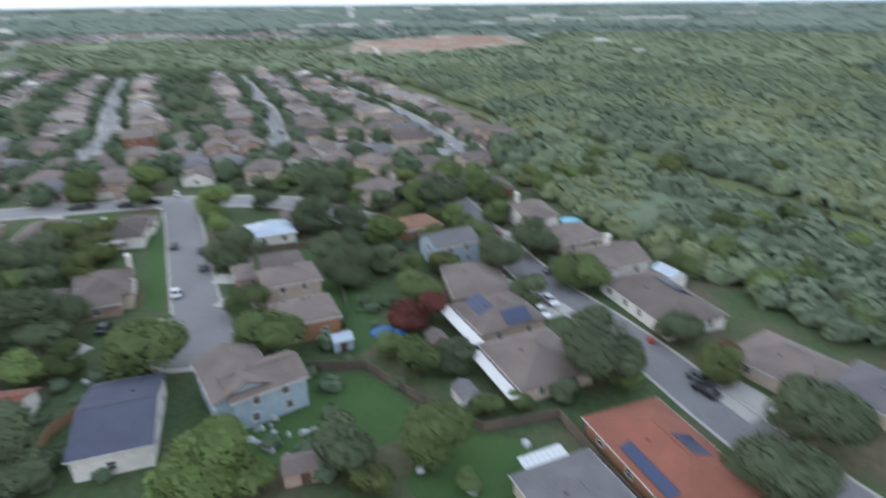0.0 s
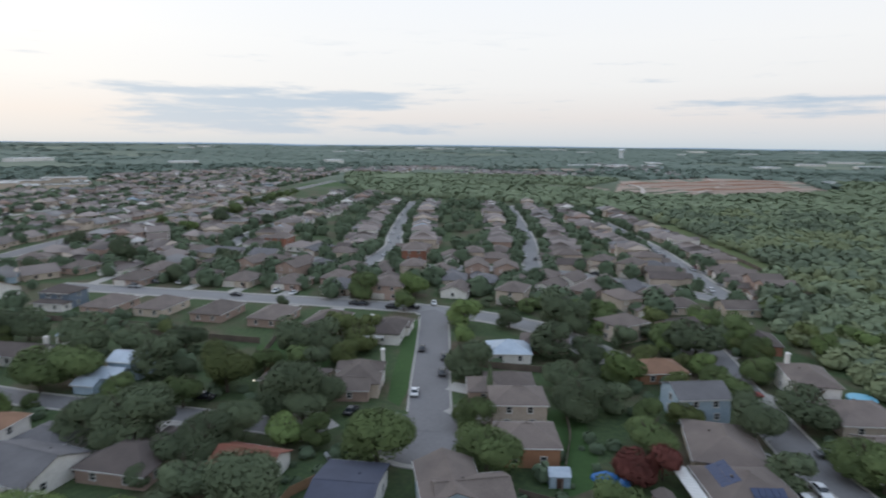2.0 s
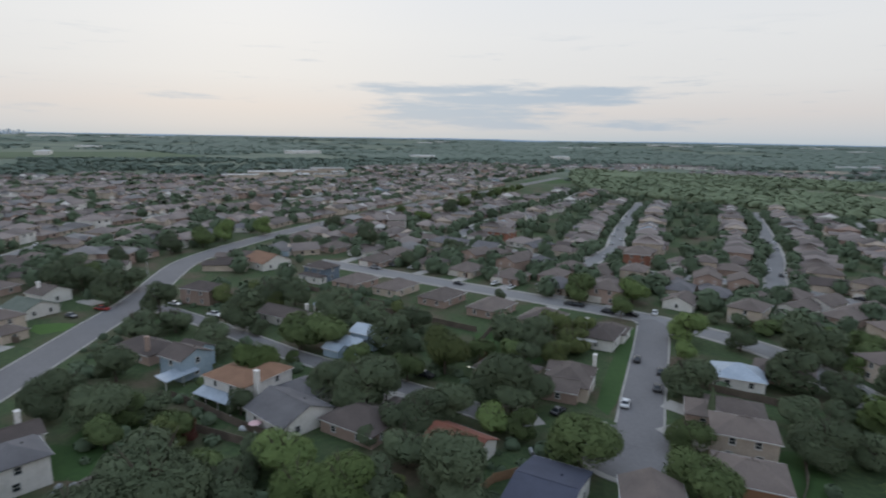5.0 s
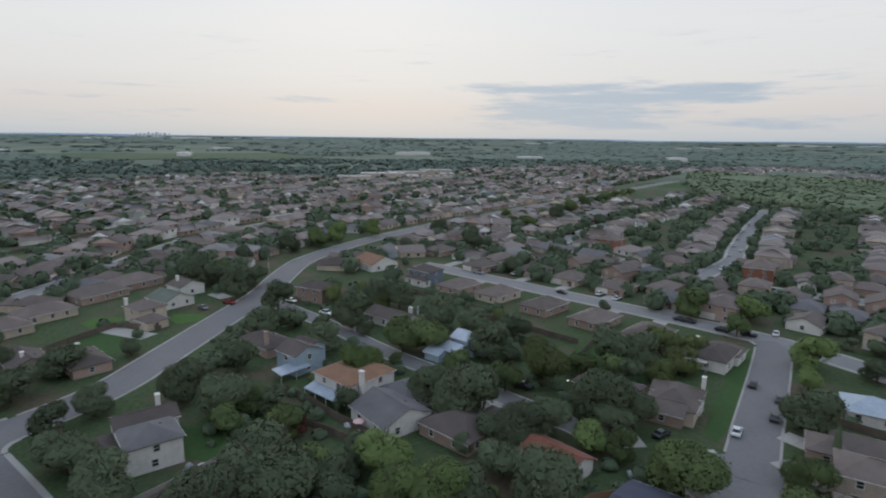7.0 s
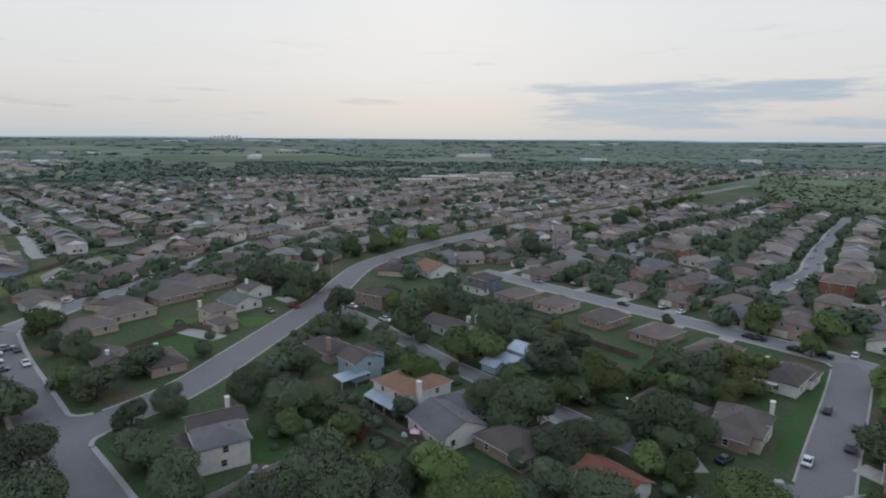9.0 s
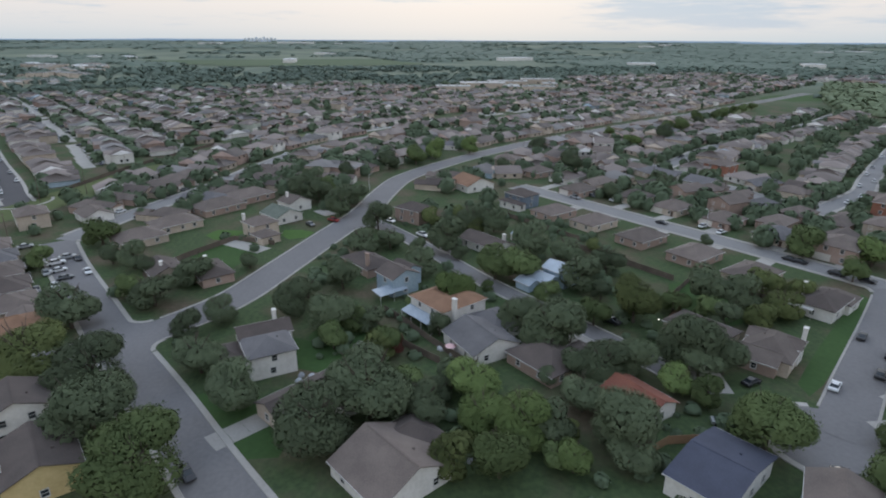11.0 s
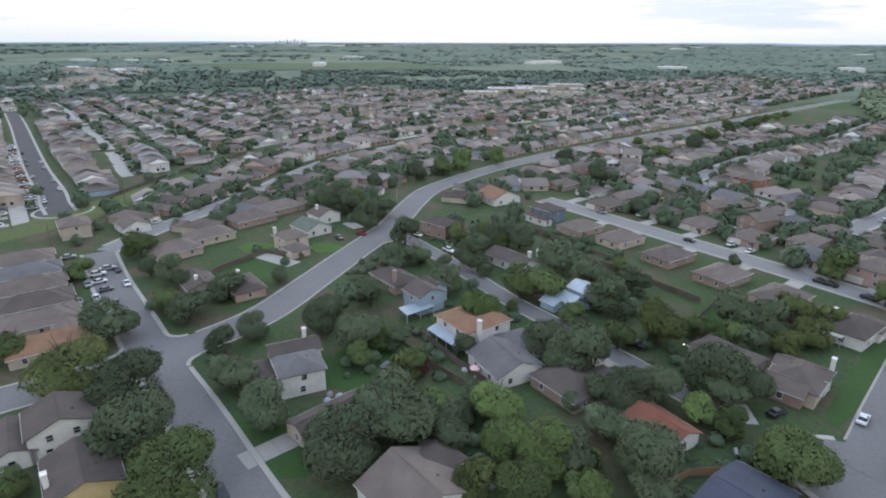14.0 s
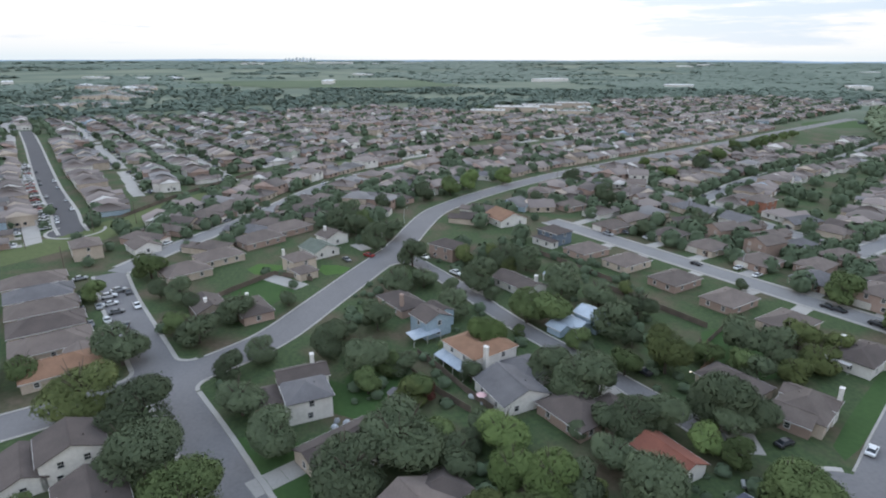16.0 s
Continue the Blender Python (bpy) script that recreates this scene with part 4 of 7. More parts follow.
for k, (x, y) in enumerate(((-151.5, -64.5), (-164.5, -70), (-177.5, -75.5), (-190.5, -81), (-203.5, -87))):
    house(x, y, 112, 18, 11.5, 1, "hip", ("brown", "dark", "brown", "grey", "brown")[k], "beige", front="r", blocks=[(6.5, 2, 90, 8, 6.5, 2.8, "hip", ("brown", "dark", "brown", "grey", "brown")[k], "beige")])
house(-137.5, -57.5, 112, 17, 11, 1, "hip", "tan", "beige", blocks=[(5, 4, 90, 8, 7, 2.8, "gable", "brown", "beige")])
house(-203, -39, 120, 15, 12, 1, "hip", "brown", "beige")
house(-217, -29, 120, 16, 11, 1, "hip", "brown", "beige")
house(-237, -15, 124, 18, 12, 1, "hip", "brown", "pink")
house(-251, -3, 124, 18, 12, 1, "hip", "brown", "pink")
house(-78, 196, 100, 12, 10, 2, "hip", "brown", "beige", front="l")
house(-58, 193, 95, 11, 9, 1, "gable", "dark", "white")
house(-100, 193, 105, 11, 10, 1, "gable", "brown", "white")
house(-34, 176, 60, 12, 10, 2, "hip", "brown", "beige")
house(-20, 190, 50, 11, 9, 1, "gable", "dark", "beige")
house(-24, 216, 30, 12, 10, 1, "hip", "brown", "beige")
house(-6, 224, 30, 12, 9, 1, "gable", "brown", "beige")
house(-282, 131, 60, 11, 10, 2, "hip", "brown", "beige")
house(-259, 139, 109, 13, 11, 1, "hip", "brown", "pink")
house(-287, 194, 60, 10, 11, 2, "gable", "brown", "beige", label="two-storey yellowish beige house with a brown gable roof")
house(-252, 194, 20, 14, 9, 1, "hip", "brown", "white")
house(-227, 195, 15, 13, 11, 1, "gable", "grey", "white", eave=3.6, label="white house with a wide grey gable roof")
house(-211, 201, 15, 13, 11, 1, "gable", "grey", "white", eave=3.6, label="white house with a wide grey gable roof")
house(-236, 234, 110, 13, 12, 2, "hip", "brown", "brick", label="two-storey red brick house with a brown hip roof")
house(-296, 175, 60, 11, 10, 1, "gable", "grey", "white")
house(-154, 246, 30, 12, 15, 2, "hip", "brown", "brick", label="two-storey red brick corner house with a brown hip roof")
house(-122, 277, 120, 13, 12, 1, "hip", "brown", "beige")
house(-295, 56, 30, 12, 9, 1, "hip", "dark", "pink")
house(-310, 73, 40, 12, 9, 1, "gable", "brown", "white")
house(-331, 100, 50, 12, 10, 1, "gable", "grey", "white")
house(-345, 120, 55, 12, 10, 1, "hip", "grey", "white")
# patio covers and solar panels
lean_to(-3.2, 98, 120, 15, 2.6, 2.3, 2.6, TRIM, "long white metal patio cover along a house")
lean_to(3.2, 83, 119, 14, 2.2, 2.3, 2.6, TRIM, "long white metal patio cover along a house")
lean_to(10.5, 63.5, 29, 6.5, 5, 2.4, 2.8, STEEL, "white ribbed metal patio cover")
lean_to(-133.2, 33.2, 112, 9, 4.2, 2.4, 3.0, ROOF["metal"], "pale blue metal porch roof on posts")
lean_to(-116, 36.9, 22, 12, 3.0, 2.2, 3.0, ROOF["metal"], "pale grey metal porch roof on posts")
lean_to(-94, 131.5, 22, 8, 3, 2.4, 2.8, TRIM, "white patio cover behind the house")
solar_array(0.2, 102.8, 4.2, 300, 22.8, 6, 2)
solar_array(7.2, 99.8, 3.85, 30, 23.8, 5, 2)
solar_array(22.6, 62.9, 3.5, 296, 22.8, 9, 1)
solar_array(28.6, 66.6, 4.5, 116, 22.8, 4, 2)
solar_array(38.2, 112.2, 4.75, 115, 22.8, 7, 2)
# driveways
driveway(-195, -10, -182, 1.5, 6)
driveway(-80, 90, -70, 86, 6)
driveway(-97.5, 68, -99, 73, 5)
driveway(-88, -1, -83.5, -10, 5)
driveway(-163, 64, -166, 56, 6)
driveway(8, 152, 5, 146, 6)
driveway(12, 108, 18, 112, 6)
driveway(45, 85, 38, 80, 8)
driveway(-44, 106, -54, 108, 5)
driveway(-50, 119, -60, 118, 5)
driveway(-226, 24, -217, 28, 5)
driveway(-192, -57, -190, -60, 5)
for x, y in ((-201, 157), (-182, 162), (-162, 169), (-141, 174), (-121, 179), (-219, 140), (-246, 150), (-190.4, 112.3), (-174.0, 120.4), (-153.4, 126.7), (-133.7, 132.7), (-115.0, 137.4)):
    street = ROADS[4][0]
    end = street[np.argmin(np.hypot(*(street - (x, y)).T))]
    out = (np.array((x, y)) - end) / np.hypot(*(np.array((x, y)) - end))
    shift = np.array((out[1], -out[0])) * 3.0
    driveway(*(end + out * 4.6 + shift), *(np.array((x, y)) - out * 6.6 + shift), 4.8)
# ---- rows of houses along the farther streets: a few models, copied
def model(w, d, storeys, style, roof, wall):
    home = tagged(new("house"), f"{'two-storey' if storeys > 1 else 'single-storey'} {'brick' if wall in ('pink', 'brick') else wall} house with a {roof} {style} roof in a row", "house", "houses in rows")
    eave = 2.8 if storeys == 1 else 5.4
    bm = bmesh.new()
    wall_shell(bm, w, d, eave, PITCH, style)
    walls = part("wall", bm, WALL[wall], home)
    bm = bmesh.new()
    roof_shell(bm, w, d, eave, PITCH, style)
    part("roof", bm, ROOF[roof], home)
    # lower garage wing towards the street (-x)
    bm = bmesh.new()
    wall_shell(bm, 5, 6.4, 2.6, PITCH, "gable")
    g = part("garage", bm, WALL[wall], home)
    g.location = (-w / 2 - 2.4, -d / 2 + 3.3, 0)
    bm = bmesh.new()
    roof_shell(bm, 5.4, 6.4, 2.6, PITCH, "gable", 0.35)
    part("roof", bm, ROOF[roof], g)
    gd = part("garage_door", GARAGE_DOOR, None, g)
    gd.matrix_local = pose(-2.52, 0, 0, 0, 0, -90)
    for side, turn, off, us in (("l", -90, w / 2, (-d / 2 + 1.8,)), ("r", 90, w / 2, (-2.4, 2.4))):
        for u in us:
            for s in range(storeys):
                win = part("window", WINDOW, None, walls)
                win.matrix_local = pose(0, 0, 0, 0, 0, turn) @ pose(u, -off, 1.55 + 2.75 * s)
    return home


MODELS = [model(13, 10, 1, "hip", "brown", "pink"), model(12.5, 10, 1, "hip", "brown", "beige"), model(12, 9.5, 2, "hip", "brown", "beige"),
          model(13, 10, 1, "gable", "dark", "beige"), model(12, 10, 2, "gable", "brown", "pink"), model(13, 10.5, 1, "hip", "grey", "beige"),
          model(12, 9.5, 1, "gable", "brown", "white")]
USED = set()
FAR_SPOTS, FAR_YAWS = [], []      # places of houses too far off to tell their parts


def place_model(k, x, y, yaw):
    m = pose(x, y, 0.02, 0, 0, yaw)
    if k in USED:
        copy_thing(MODELS[k], m)
    else:
        USED.add(k)
        MODELS[k].matrix_world = m
    HOMES.append((x, y, 7.0))


def clear_of_homes(x, y, need):
    return all((x - a) ** 2 + (y - b) ** 2 > (need + r * 0.75) ** 2 for a, b, r in HOMES)


def row(k, side, offset, spacing, start=0.0, stop=1.0, weights=(3, 3, 2, 1, 1, 2, 1), cars=0.5):
    """Houses along one side of a street, fronts to the street; returns places for cars on the drives."""
    line, half = ROADS[k]
    nrm = normals_of(line)
    run = np.r_[0, np.cumsum(np.hypot(*np.diff(line, axis=0).T))]
    s = run[-1] * start + spacing / 2
    drives = []
    while s < run[-1] * stop:
        q = np.array([np.interp(s, run, line[:, 0]), np.interp(s, run, line[:, 1])])
        n = np.array([np.interp(s, run, nrm[:, 0]), np.interp(s, run, nrm[:, 1])]) * side
        n /= np.hypot(*n)
        c = q + n * (half + offset + rng.uniform(-0.8, 0.8))
        if off_roads(c, 6.5, k) and clear_of_homes(*c, 4.9):
            yaw = math.degrees(math.atan2(n[1], n[0])) + rng.uniform(-1.5, 1.5)
            kind = int(rng.choice(len(MODELS), p=np.array(weights) / sum(weights)))
            if math.hypot(*c) > 312:
                FAR_SPOTS.append(tuple(c))
                FAR_YAWS.append(radians(yaw + 90))
                HOMES.append((*c, 7.0))
                s += spacing
                continue
            place_model(kind, *c, yaw)
            t = np.array((n[1], -n[0])) * 1.7
            a = q + n * (half + 0.4) + t
            b = c - n * 11.4 + t
            driveway(*a, *b, 4.6)
            if rng.random() < cars:
                drives.append((*(a * 0.35 + b * 0.65), yaw + 90 + (180 if rng.random() < 0.5 else 0)))
        s += spacing
    return drives


DRIVES = []
for k, side in ((9, -1), (9, 1), (8, -1), (8, 1), (7, -1), (7, 1), (10, -1), (10, 1)):
    DRIVES += row(k, side, 13.5, 11.4, weights=(3, 3, 2, 2, 1, 1, 1))
for k, side in ((12, 1), (12, -1)):
    DRIVES += row(k, side, 14.0, 13.0)
for k, side in ((2, -1), (2, 1)):
    DRIVES += row(k, side, 15.0, 12.5, weights=(4, 4, 0, 1, 0, 1, 0), cars=0.9)
for side in (-1, 1):
    DRIVES += row(3, side, 14.0, 13.0, 0.05, 0.75, cars=0.95)
DRIVES += row(1, 1, 16.0, 14.0, 0.36, 0.8)
DRIVES += row(1, -1, 16.0, 14.0, 0.36, 0.6)
DRIVES += row(1, 1, 16.0, 15.0, 0.0, 0.08)



# houses on the plots between the streets
VERGE = [(-322, 185), (-340, 205), (-378, 270), (-448, 400), (-480, 480), (-440, 440), (-388, 330), (-345, 250)]
KNOWN = [(-209, 59), (-288, 136), (-264, 142), (-243, 147), (-229, 157), (-302, 60), (-303, 74), (-328, 101), (-335, 119), (-258, 0), (-359, 70), (-342, 45), (-282, 199), (-255, 195),
         (-296, 184), (-313, 35), (-307, 18), (-350, 8), (-364, 166), (-367, 184), (-431, 208)]


def plot(x, y, need):
    """A house at a free plot, its front to the nearest street."""
    c = np.array((x, y), float)
    if not off_roads(c, 8.0) or not clear_of_homes(x, y, need) or inside([(x, y)], VERGE)[0]:
        return
    if math.hypot(x, y) > 230 and np.min(np.hypot(*(ROADS[1][0] - c).T)) < 22:
        return
    gaps = [(np.min(np.hypot(*(line - c).T)) - half, k) for k, (line, half) in enumerate(ROADS)]
    line = ROADS[min(gaps)[1]][0]
    q = line[np.argmin(np.hypot(*(line - c).T))]
    n = (c - q) / np.hypot(*(c - q))
    yaw = math.degrees(math.atan2(n[1], n[0]))
    if math.hypot(x, y) > 280:
        FAR_SPOTS.append((x, y))
        FAR_YAWS.append(radians(yaw + 90))
        HOMES.append((x, y, 7.0))
    else:
        place_model(int(rng.choice(7)), x, y, yaw)


def plots(polygon, along, across, yaw):
    xs, ys = zip(*polygon)
    c, s = math.cos(radians(yaw)), math.sin(radians(yaw))
    mx, my = (min(xs) + max(xs)) / 2, (min(ys) + max(ys)) / 2
    for u in np.arange(-450, 450, along):
        for v in np.arange(-450, 450, across):
            x, y = mx + u * c - v * s + rng.uniform(-1, 1), my + u * s + v * c + rng.uniform(-1, 1)
            if inside([(x, y)], polygon)[0]:
                plot(float(x), float(y), 7.6)


for x, y in KNOWN:
    plot(x, y, 5.5)
PLOT_AREAS = [[(-228, -35), (-255, 25), (-300, 80), (-335, 140), (-395, 260), (-455, 390), (-480, 400), (-395, 90), (-300, -15)],
              [(-235, 75), (-270, 95), (-310, 150), (-345, 230), (-400, 340), (-400, 450), (-300, 240), (-250, 205), (-130, 192), (-112, 185), (-240, 132)],
              [(-128, 190), (-250, 198), (-165, 228), (-95, 240), (-20, 232), (-25, 205), (-80, 185)],
              [(-240, -75), (-300, -60), (-390, -8), (-430, 30), (-300, -10), (-235, -45)]]
for area, yaw in zip(PLOT_AREAS, (60, 62, 12, 30)):
    plots(area, 13.5, 17.0, yaw)
# ---------------------------------------------------------------- trees
def quads(centres, normals, sizes, r):
    """Leaf sprays: small bent quads at the centres."""
    n = len(centres)
    helper = r.normal(size=(n, 3))
    u = np.cross(normals, helper)
    u /= np.linalg.norm(u, axis=1)[:, None] + 1e-9
    v = np.cross(normals, u)
    s = sizes[:, None]
    corners = np.stack([centres - u * s - v * s * 0.6, centres + u * s * 0.8 - v * s, centres + u * s + v * s * 0.7, centres - u * s * 0.7 + v * s], 1)
    corners += normals[:, None, :] * (r.uniform(-0.35, 0.1, (n, 4, 1)) * s[:, None, :])
    return corners.reshape(-1, 3), np.arange(4 * n).reshape(-1, 4)


def sprays(centres, normals, sizes, r):
    """Leaf sprays: small triangles at the centres."""
    n = len(centres)
    u = np.cross(normals, r.normal(size=(n, 3)))
    u /= np.linalg.norm(u, axis=1)[:, None] + 1e-9
    v = np.cross(normals, u)
    s = sizes[:, None]
    corners = np.stack([centres - u * s - v * s * 0.6, centres + u * s - v * s * 0.6, centres + v * s * 1.2], 1)
    corners += normals[:, None, :] * (r.uniform(-0.3, 0.15, (n, 3, 1)) * s[:, None, :])
    return corners.reshape(-1, 3), np.arange(3 * n).reshape(-1, 3)


def crown_mesh(seed, lobes, leaves, flat, size):
    """A crown of unit width and about unit height, its base at z = 0: leaf sprays over several billowing, overlapping domes."""
    r = np.random.default_rng(seed)
    cs, rs = [(r.uniform(-0.04, 0.04), r.uniform(-0.04, 0.04), 0.44)], [0.35]
    for i in range(lobes):
        a = i * 2.39996 + r.uniform(-0.35, 0.35)
        z = 0.22 + 0.46 * ((i * 0.618 + 0.1) % 1.0)
        radius = r.uniform(0.15, 0.25)
        q = (0.49 - radius) * math.sqrt(max(0.05, 1 - ((z - 0.36) / 0.55) ** 2)) * r.uniform(0.82, 1.08)
        cs.append((q * math.cos(a), q * math.sin(a), z))
        rs.append(radius)
    cs, rs = np.array(cs), np.array(rs)
    pick = r.choice(len(cs), leaves, p=rs**2 / (rs**2).sum())
    d = r.normal(size=(leaves, 3))
    d[:, 2] = np.where(d[:, 2] < -0.7, -d[:, 2], d[:, 2])
    d /= np.linalg.norm(d, axis=1)[:, None]
    rough = np.array([noise.noise((x * 2.6 + k, y * 2.6, z * 2.6 + seed)) for (x, y, z), k in zip(d, pick * 5.3)])
    shell = (0.95 + 0.20 * rough) * (1.12 - 0.24 * r.random(leaves) ** 0.8)
    c = cs[pick] + d * (rs[pick] * shell)[:, None]
    deep = np.zeros(leaves, bool)
    for o, q in zip(cs, rs):
        deep |= np.linalg.norm(c - o, axis=1) < q * 0.7
    c, d = c[~deep], d[~deep]
    nrm = d + r.normal(scale=0.55, size=d.shape)
    nrm /= np.linalg.norm(nrm, axis=1)[:, None]
    v, f = sprays(c, nrm, r.uniform(0.6, 1.4, len(c)) * size, r)
    # inner sprays close the crown
    k = leaves // 7
    pick = r.choice(len(cs), k)
    e = r.normal(size=(k, 3))
    e /= np.linalg.norm(e, axis=1)[:, None]
    v2, f2 = sprays(cs[pick] + e * (rs[pick] * 0.90)[:, None], e, np.full(k, size * 3.0), r)
    v = np.concatenate([v, v2])
    # leaves catch the light as the rounded crown does
    leaf = np.repeat(np.concatenate([nrm, e]), 3, axis=0)
    out = (v - (0, 0, 0.36)) / (0.46, 0.46, 0.44)
    out /= np.linalg.norm(out, axis=1)[:, None]
    soft = leaf * 0.40 + out * 0.62 + (0, 0, 0.30)
    soft /= np.linalg.norm(soft, axis=1)[:, None]
    v[:, 2] = np.maximum(v[:, 2], 0.02) * flat
    return v, np.concatenate([f, f2 + len(v) - len(v2)]), soft


def trunk_mesh(seed):
    """A tapered trunk with limbs; unit crown width, reaching from the ground at z = 0 to 1."""
    r = random.Random(seed)
    bm = bmesh.new()
    lean = Vector((r.uniform(-0.03, 0.03), r.uniform(-0.03, 0.03), 0.42))
    tube(bm, (0, 0, -0.03), lean, 0.034, 0.022, 8)
    for i in range(6):
        a = i * 2.4 + r.uniform(-0.3, 0.3)
        end = lean + Vector((0.26 * math.cos(a), 0.26 * math.sin(a), r.uniform(0.2, 0.36)))
        tube(bm, lean * r.uniform(0.75, 1.0), end, 0.014, 0.005, 5)
        tube(bm, lean.lerp(end, 0.55), end + Vector((0.06 * math.sin(a), -0.06 * math.cos(a), 0.08)), 0.008, 0.003, 4)
    tube(bm, lean, lean + Vector((0, 0, 0.3)), 0.018, 0.006, 6)
    return mesh_of("trunk", bm, BARK)


SHAPES = [crown_mesh(11 + i, lobes, 17000, flat, 0.0096) for i, (lobes, flat) in enumerate([(15, 0.86), (18, 0.96), (13, 0.80), (17, 1.10)])]
MID_SHAPES = [crown_mesh(21 + i, 12 + i, 6400, flat, 0.0152) for i, flat in enumerate((0.84, 0.97, 0.8, 1.1))]
LIGHT_SHAPES = [crown_mesh(31 + i, 10, 2300, flat, 0.025) for i, flat in enumerate((0.85, 1.0, 0.8))]
TRUNKS = [trunk_mesh(i) for i in range(3)]
CROWNS = {}
KIND = {"d": "dark green", "m": "green", "b": "bright yellow-green", "o": "olive green", "r": "reddish"}


def crown_of(shape, colour, light=0):
    key = (shape, colour, light)
    if key not in CROWNS:
        v, f, soft = (SHAPES, MID_SHAPES, LIGHT_SHAPES)[light][shape]
        CROWNS[key] = joined("crown", v, f, [LEAF[colour]], soft=soft)
    return CROWNS[key]


def tree(x, y, width, colour, tall=1.0, light=False, group=""):
    """A broad-leaved tree with a crown of that width; light: a coarser crown for distant trees."""
    for line, half in ROADS:      # trunks keep off the streets
        q = line[np.argmin(np.hypot(*(line - (x, y)).T))]
        gap = math.hypot(x - q[0], y - q[1])
        if gap < half + 1.0:
            x, y = float(q[0] + (x - q[0]) * (half + 1.2) / max(gap, 0.1)), float(q[1] + (y - q[1]) * (half + 1.2) / max(gap, 0.1))
    light = 2 if light else int(width < 8.5 or math.hypot(x, y) > 135)
    k = int(abs(x * 7 + y * 13)) % 97
    shape = k % (3 if light == 2 else 4)
    size = "large" if width > 11 else "small" if width < 7 else "medium-sized"
    t = tagged(new("tree"), f"{size} {KIND[colour]} broad-leaved tree with a dense rounded crown", "tree", group)
    t.matrix_world = pose(x, y, 0.0, 0, 0, k * 37 % 360)
    tr = part("trunk", TRUNKS[k % 3], None, t)
    tr.scale = (width, width, width * 1.0 * tall)
    cr = part("crown", crown_of(shape, colour, light), None, t)
    cr.scale = (width * (1.0 + k % 5 * 0.04), width * (1.16 - k % 5 * 0.04), width * 1.02 * tall)
    cr.location = (0, 0, width * 0.03 * tall)
    return t


# ---- trees among the near houses
tree(-117.9, -48.2, 16.0, "o")
tree(-106.0, -32.6, 14.4, "d")
tree(-90.0, -29.0, 16.0, "d")
tree(-74.7, -19.6, 15.1, "m")
tree(-139.0, -44.2, 14.0, "d")
tree(-203.1, -50.1, 12.6, "m")
tree(-185.8, -63.4, 7.5, "m")
tree(-159.0, -18.0, 11.5, "d")
tree(-146.8, -26.8, 11.8, "d")
tree(-169.9, -31.3, 7.7, "d")
tree(-125.4, -16.8, 8.2, "d")
tree(-131.7, -9.9, 8.6, "d")
tree(-108.5, -12.9, 11.2, "d")
tree(-92.8, -6.2, 10.0, "d")
tree(-130.8, 7.7, 10.4, "d")
tree(-119.0, 15.8, 12.1, "d")
tree(-142.8, 21.9, 9.8, "d")
tree(-139.8, 12.0, 7.8, "d")
tree(-77.5, 7.2, 14.5, "d")
tree(-82.9, 18.2, 16.8, "d")
tree(-80.4, 27.4, 8.6, "d")
tree(-83.4, 38.6, 10.8, "b")
tree(-73.9, 36.8, 9.4, "b")
tree(-68.8, 42.3, 11.2, "b")
tree(-61.2, 34.9, 10.2, "m")
tree(-58.7, 46.9, 6.9, "b")
tree(-72.8, 56.8, 9.7, "d")
tree(-60.9, 57.9, 12.4, "d")
tree(-66.5, 47.2, 7.9, "d")
tree(-81.0, 66.0, 11.3, "d")
tree(-80.5, 73.1, 9.5, "d")
tree(-72.5, 77.3, 7.8, "b")
tree(-68.8, 82.2, 6.5, "m")
tree(-53.2, 80.6, 13.2, "m")
tree(-79.5, 85.6, 13.6, "d")
tree(-75.6, 91.9, 9.5, "d")
tree(-105.8, 58.3, 11.1, "d")
tree(-95.8, 61.9, 14.8, "d")
tree(-104.2, 74.9, 8.4, "m")
tree(-101.6, 87.9, 12.2, "o")
tree(-123.0, 47.8, 12.4, "b")
tree(-137.6, 64.4, 11.9, "m")
tree(-133.7, 71.6, 11.8, "m")
tree(-163.9, 58.8, 12.5, "d")
tree(-146.8, 45.4, 10.3, "d")
tree(-167.9, 32.0, 11.4, "d")
tree(-171.6, 41.9, 9.7, "d")
tree(-193.0, 43.9, 11.2, "d")
tree(-183.2, 74.7, 12.0, "d")
tree(-178.7, 81.9, 10.5, "d")
tree(-154.3, 84.7, 12.5, "d")
tree(-123.3, 85.7, 12.2, "d")
tree(-131.7, 99.0, 11.2, "d")
tree(-90.6, 115.9, 8.2, "o")
tree(-92.5, 125.2, 10.0, "o")
tree(-104.4, 111.8, 11.3, "d")
tree(-99.0, 117.6, 10.3, "d")
tree(-124.1, 166.5, 10.9, "m")
tree(-216.6, 31.5, 12.5, "d")
tree(-228.7, 42.8, 11.9, "d")
tree(-237.4, 25.8, 12.1, "d")
tree(-249.0, 18.2, 10.2, "d")
tree(-294.0, 68.5, 10.7, "d")
tree(-315.0, 101.0, 12.5, "b")
tree(-314.6, 166.3, 12.5, "d")
tree(-303.0, 86.0, 12.6, "m")
tree(-85.0, -47.0, 6.5, "m")
tree(-124.4, 37.8, 5.8, "m")
tree(-117.4, 24.5, 8.3, "d")
tree(-83.5, 61.1, 7.0, "d")
tree(-105.1, 27.4, 5.7, "r")
tree(-203.7, 176.3, 13.0, "d")
tree(-206.7, 148.9, 7.4, "d")
tree(-143.2, 145.3, 4.7, "d")
tree(-135.1, -64.2, 9.4, "m")
tree(-187.0, -66.3, 5.3, "d")
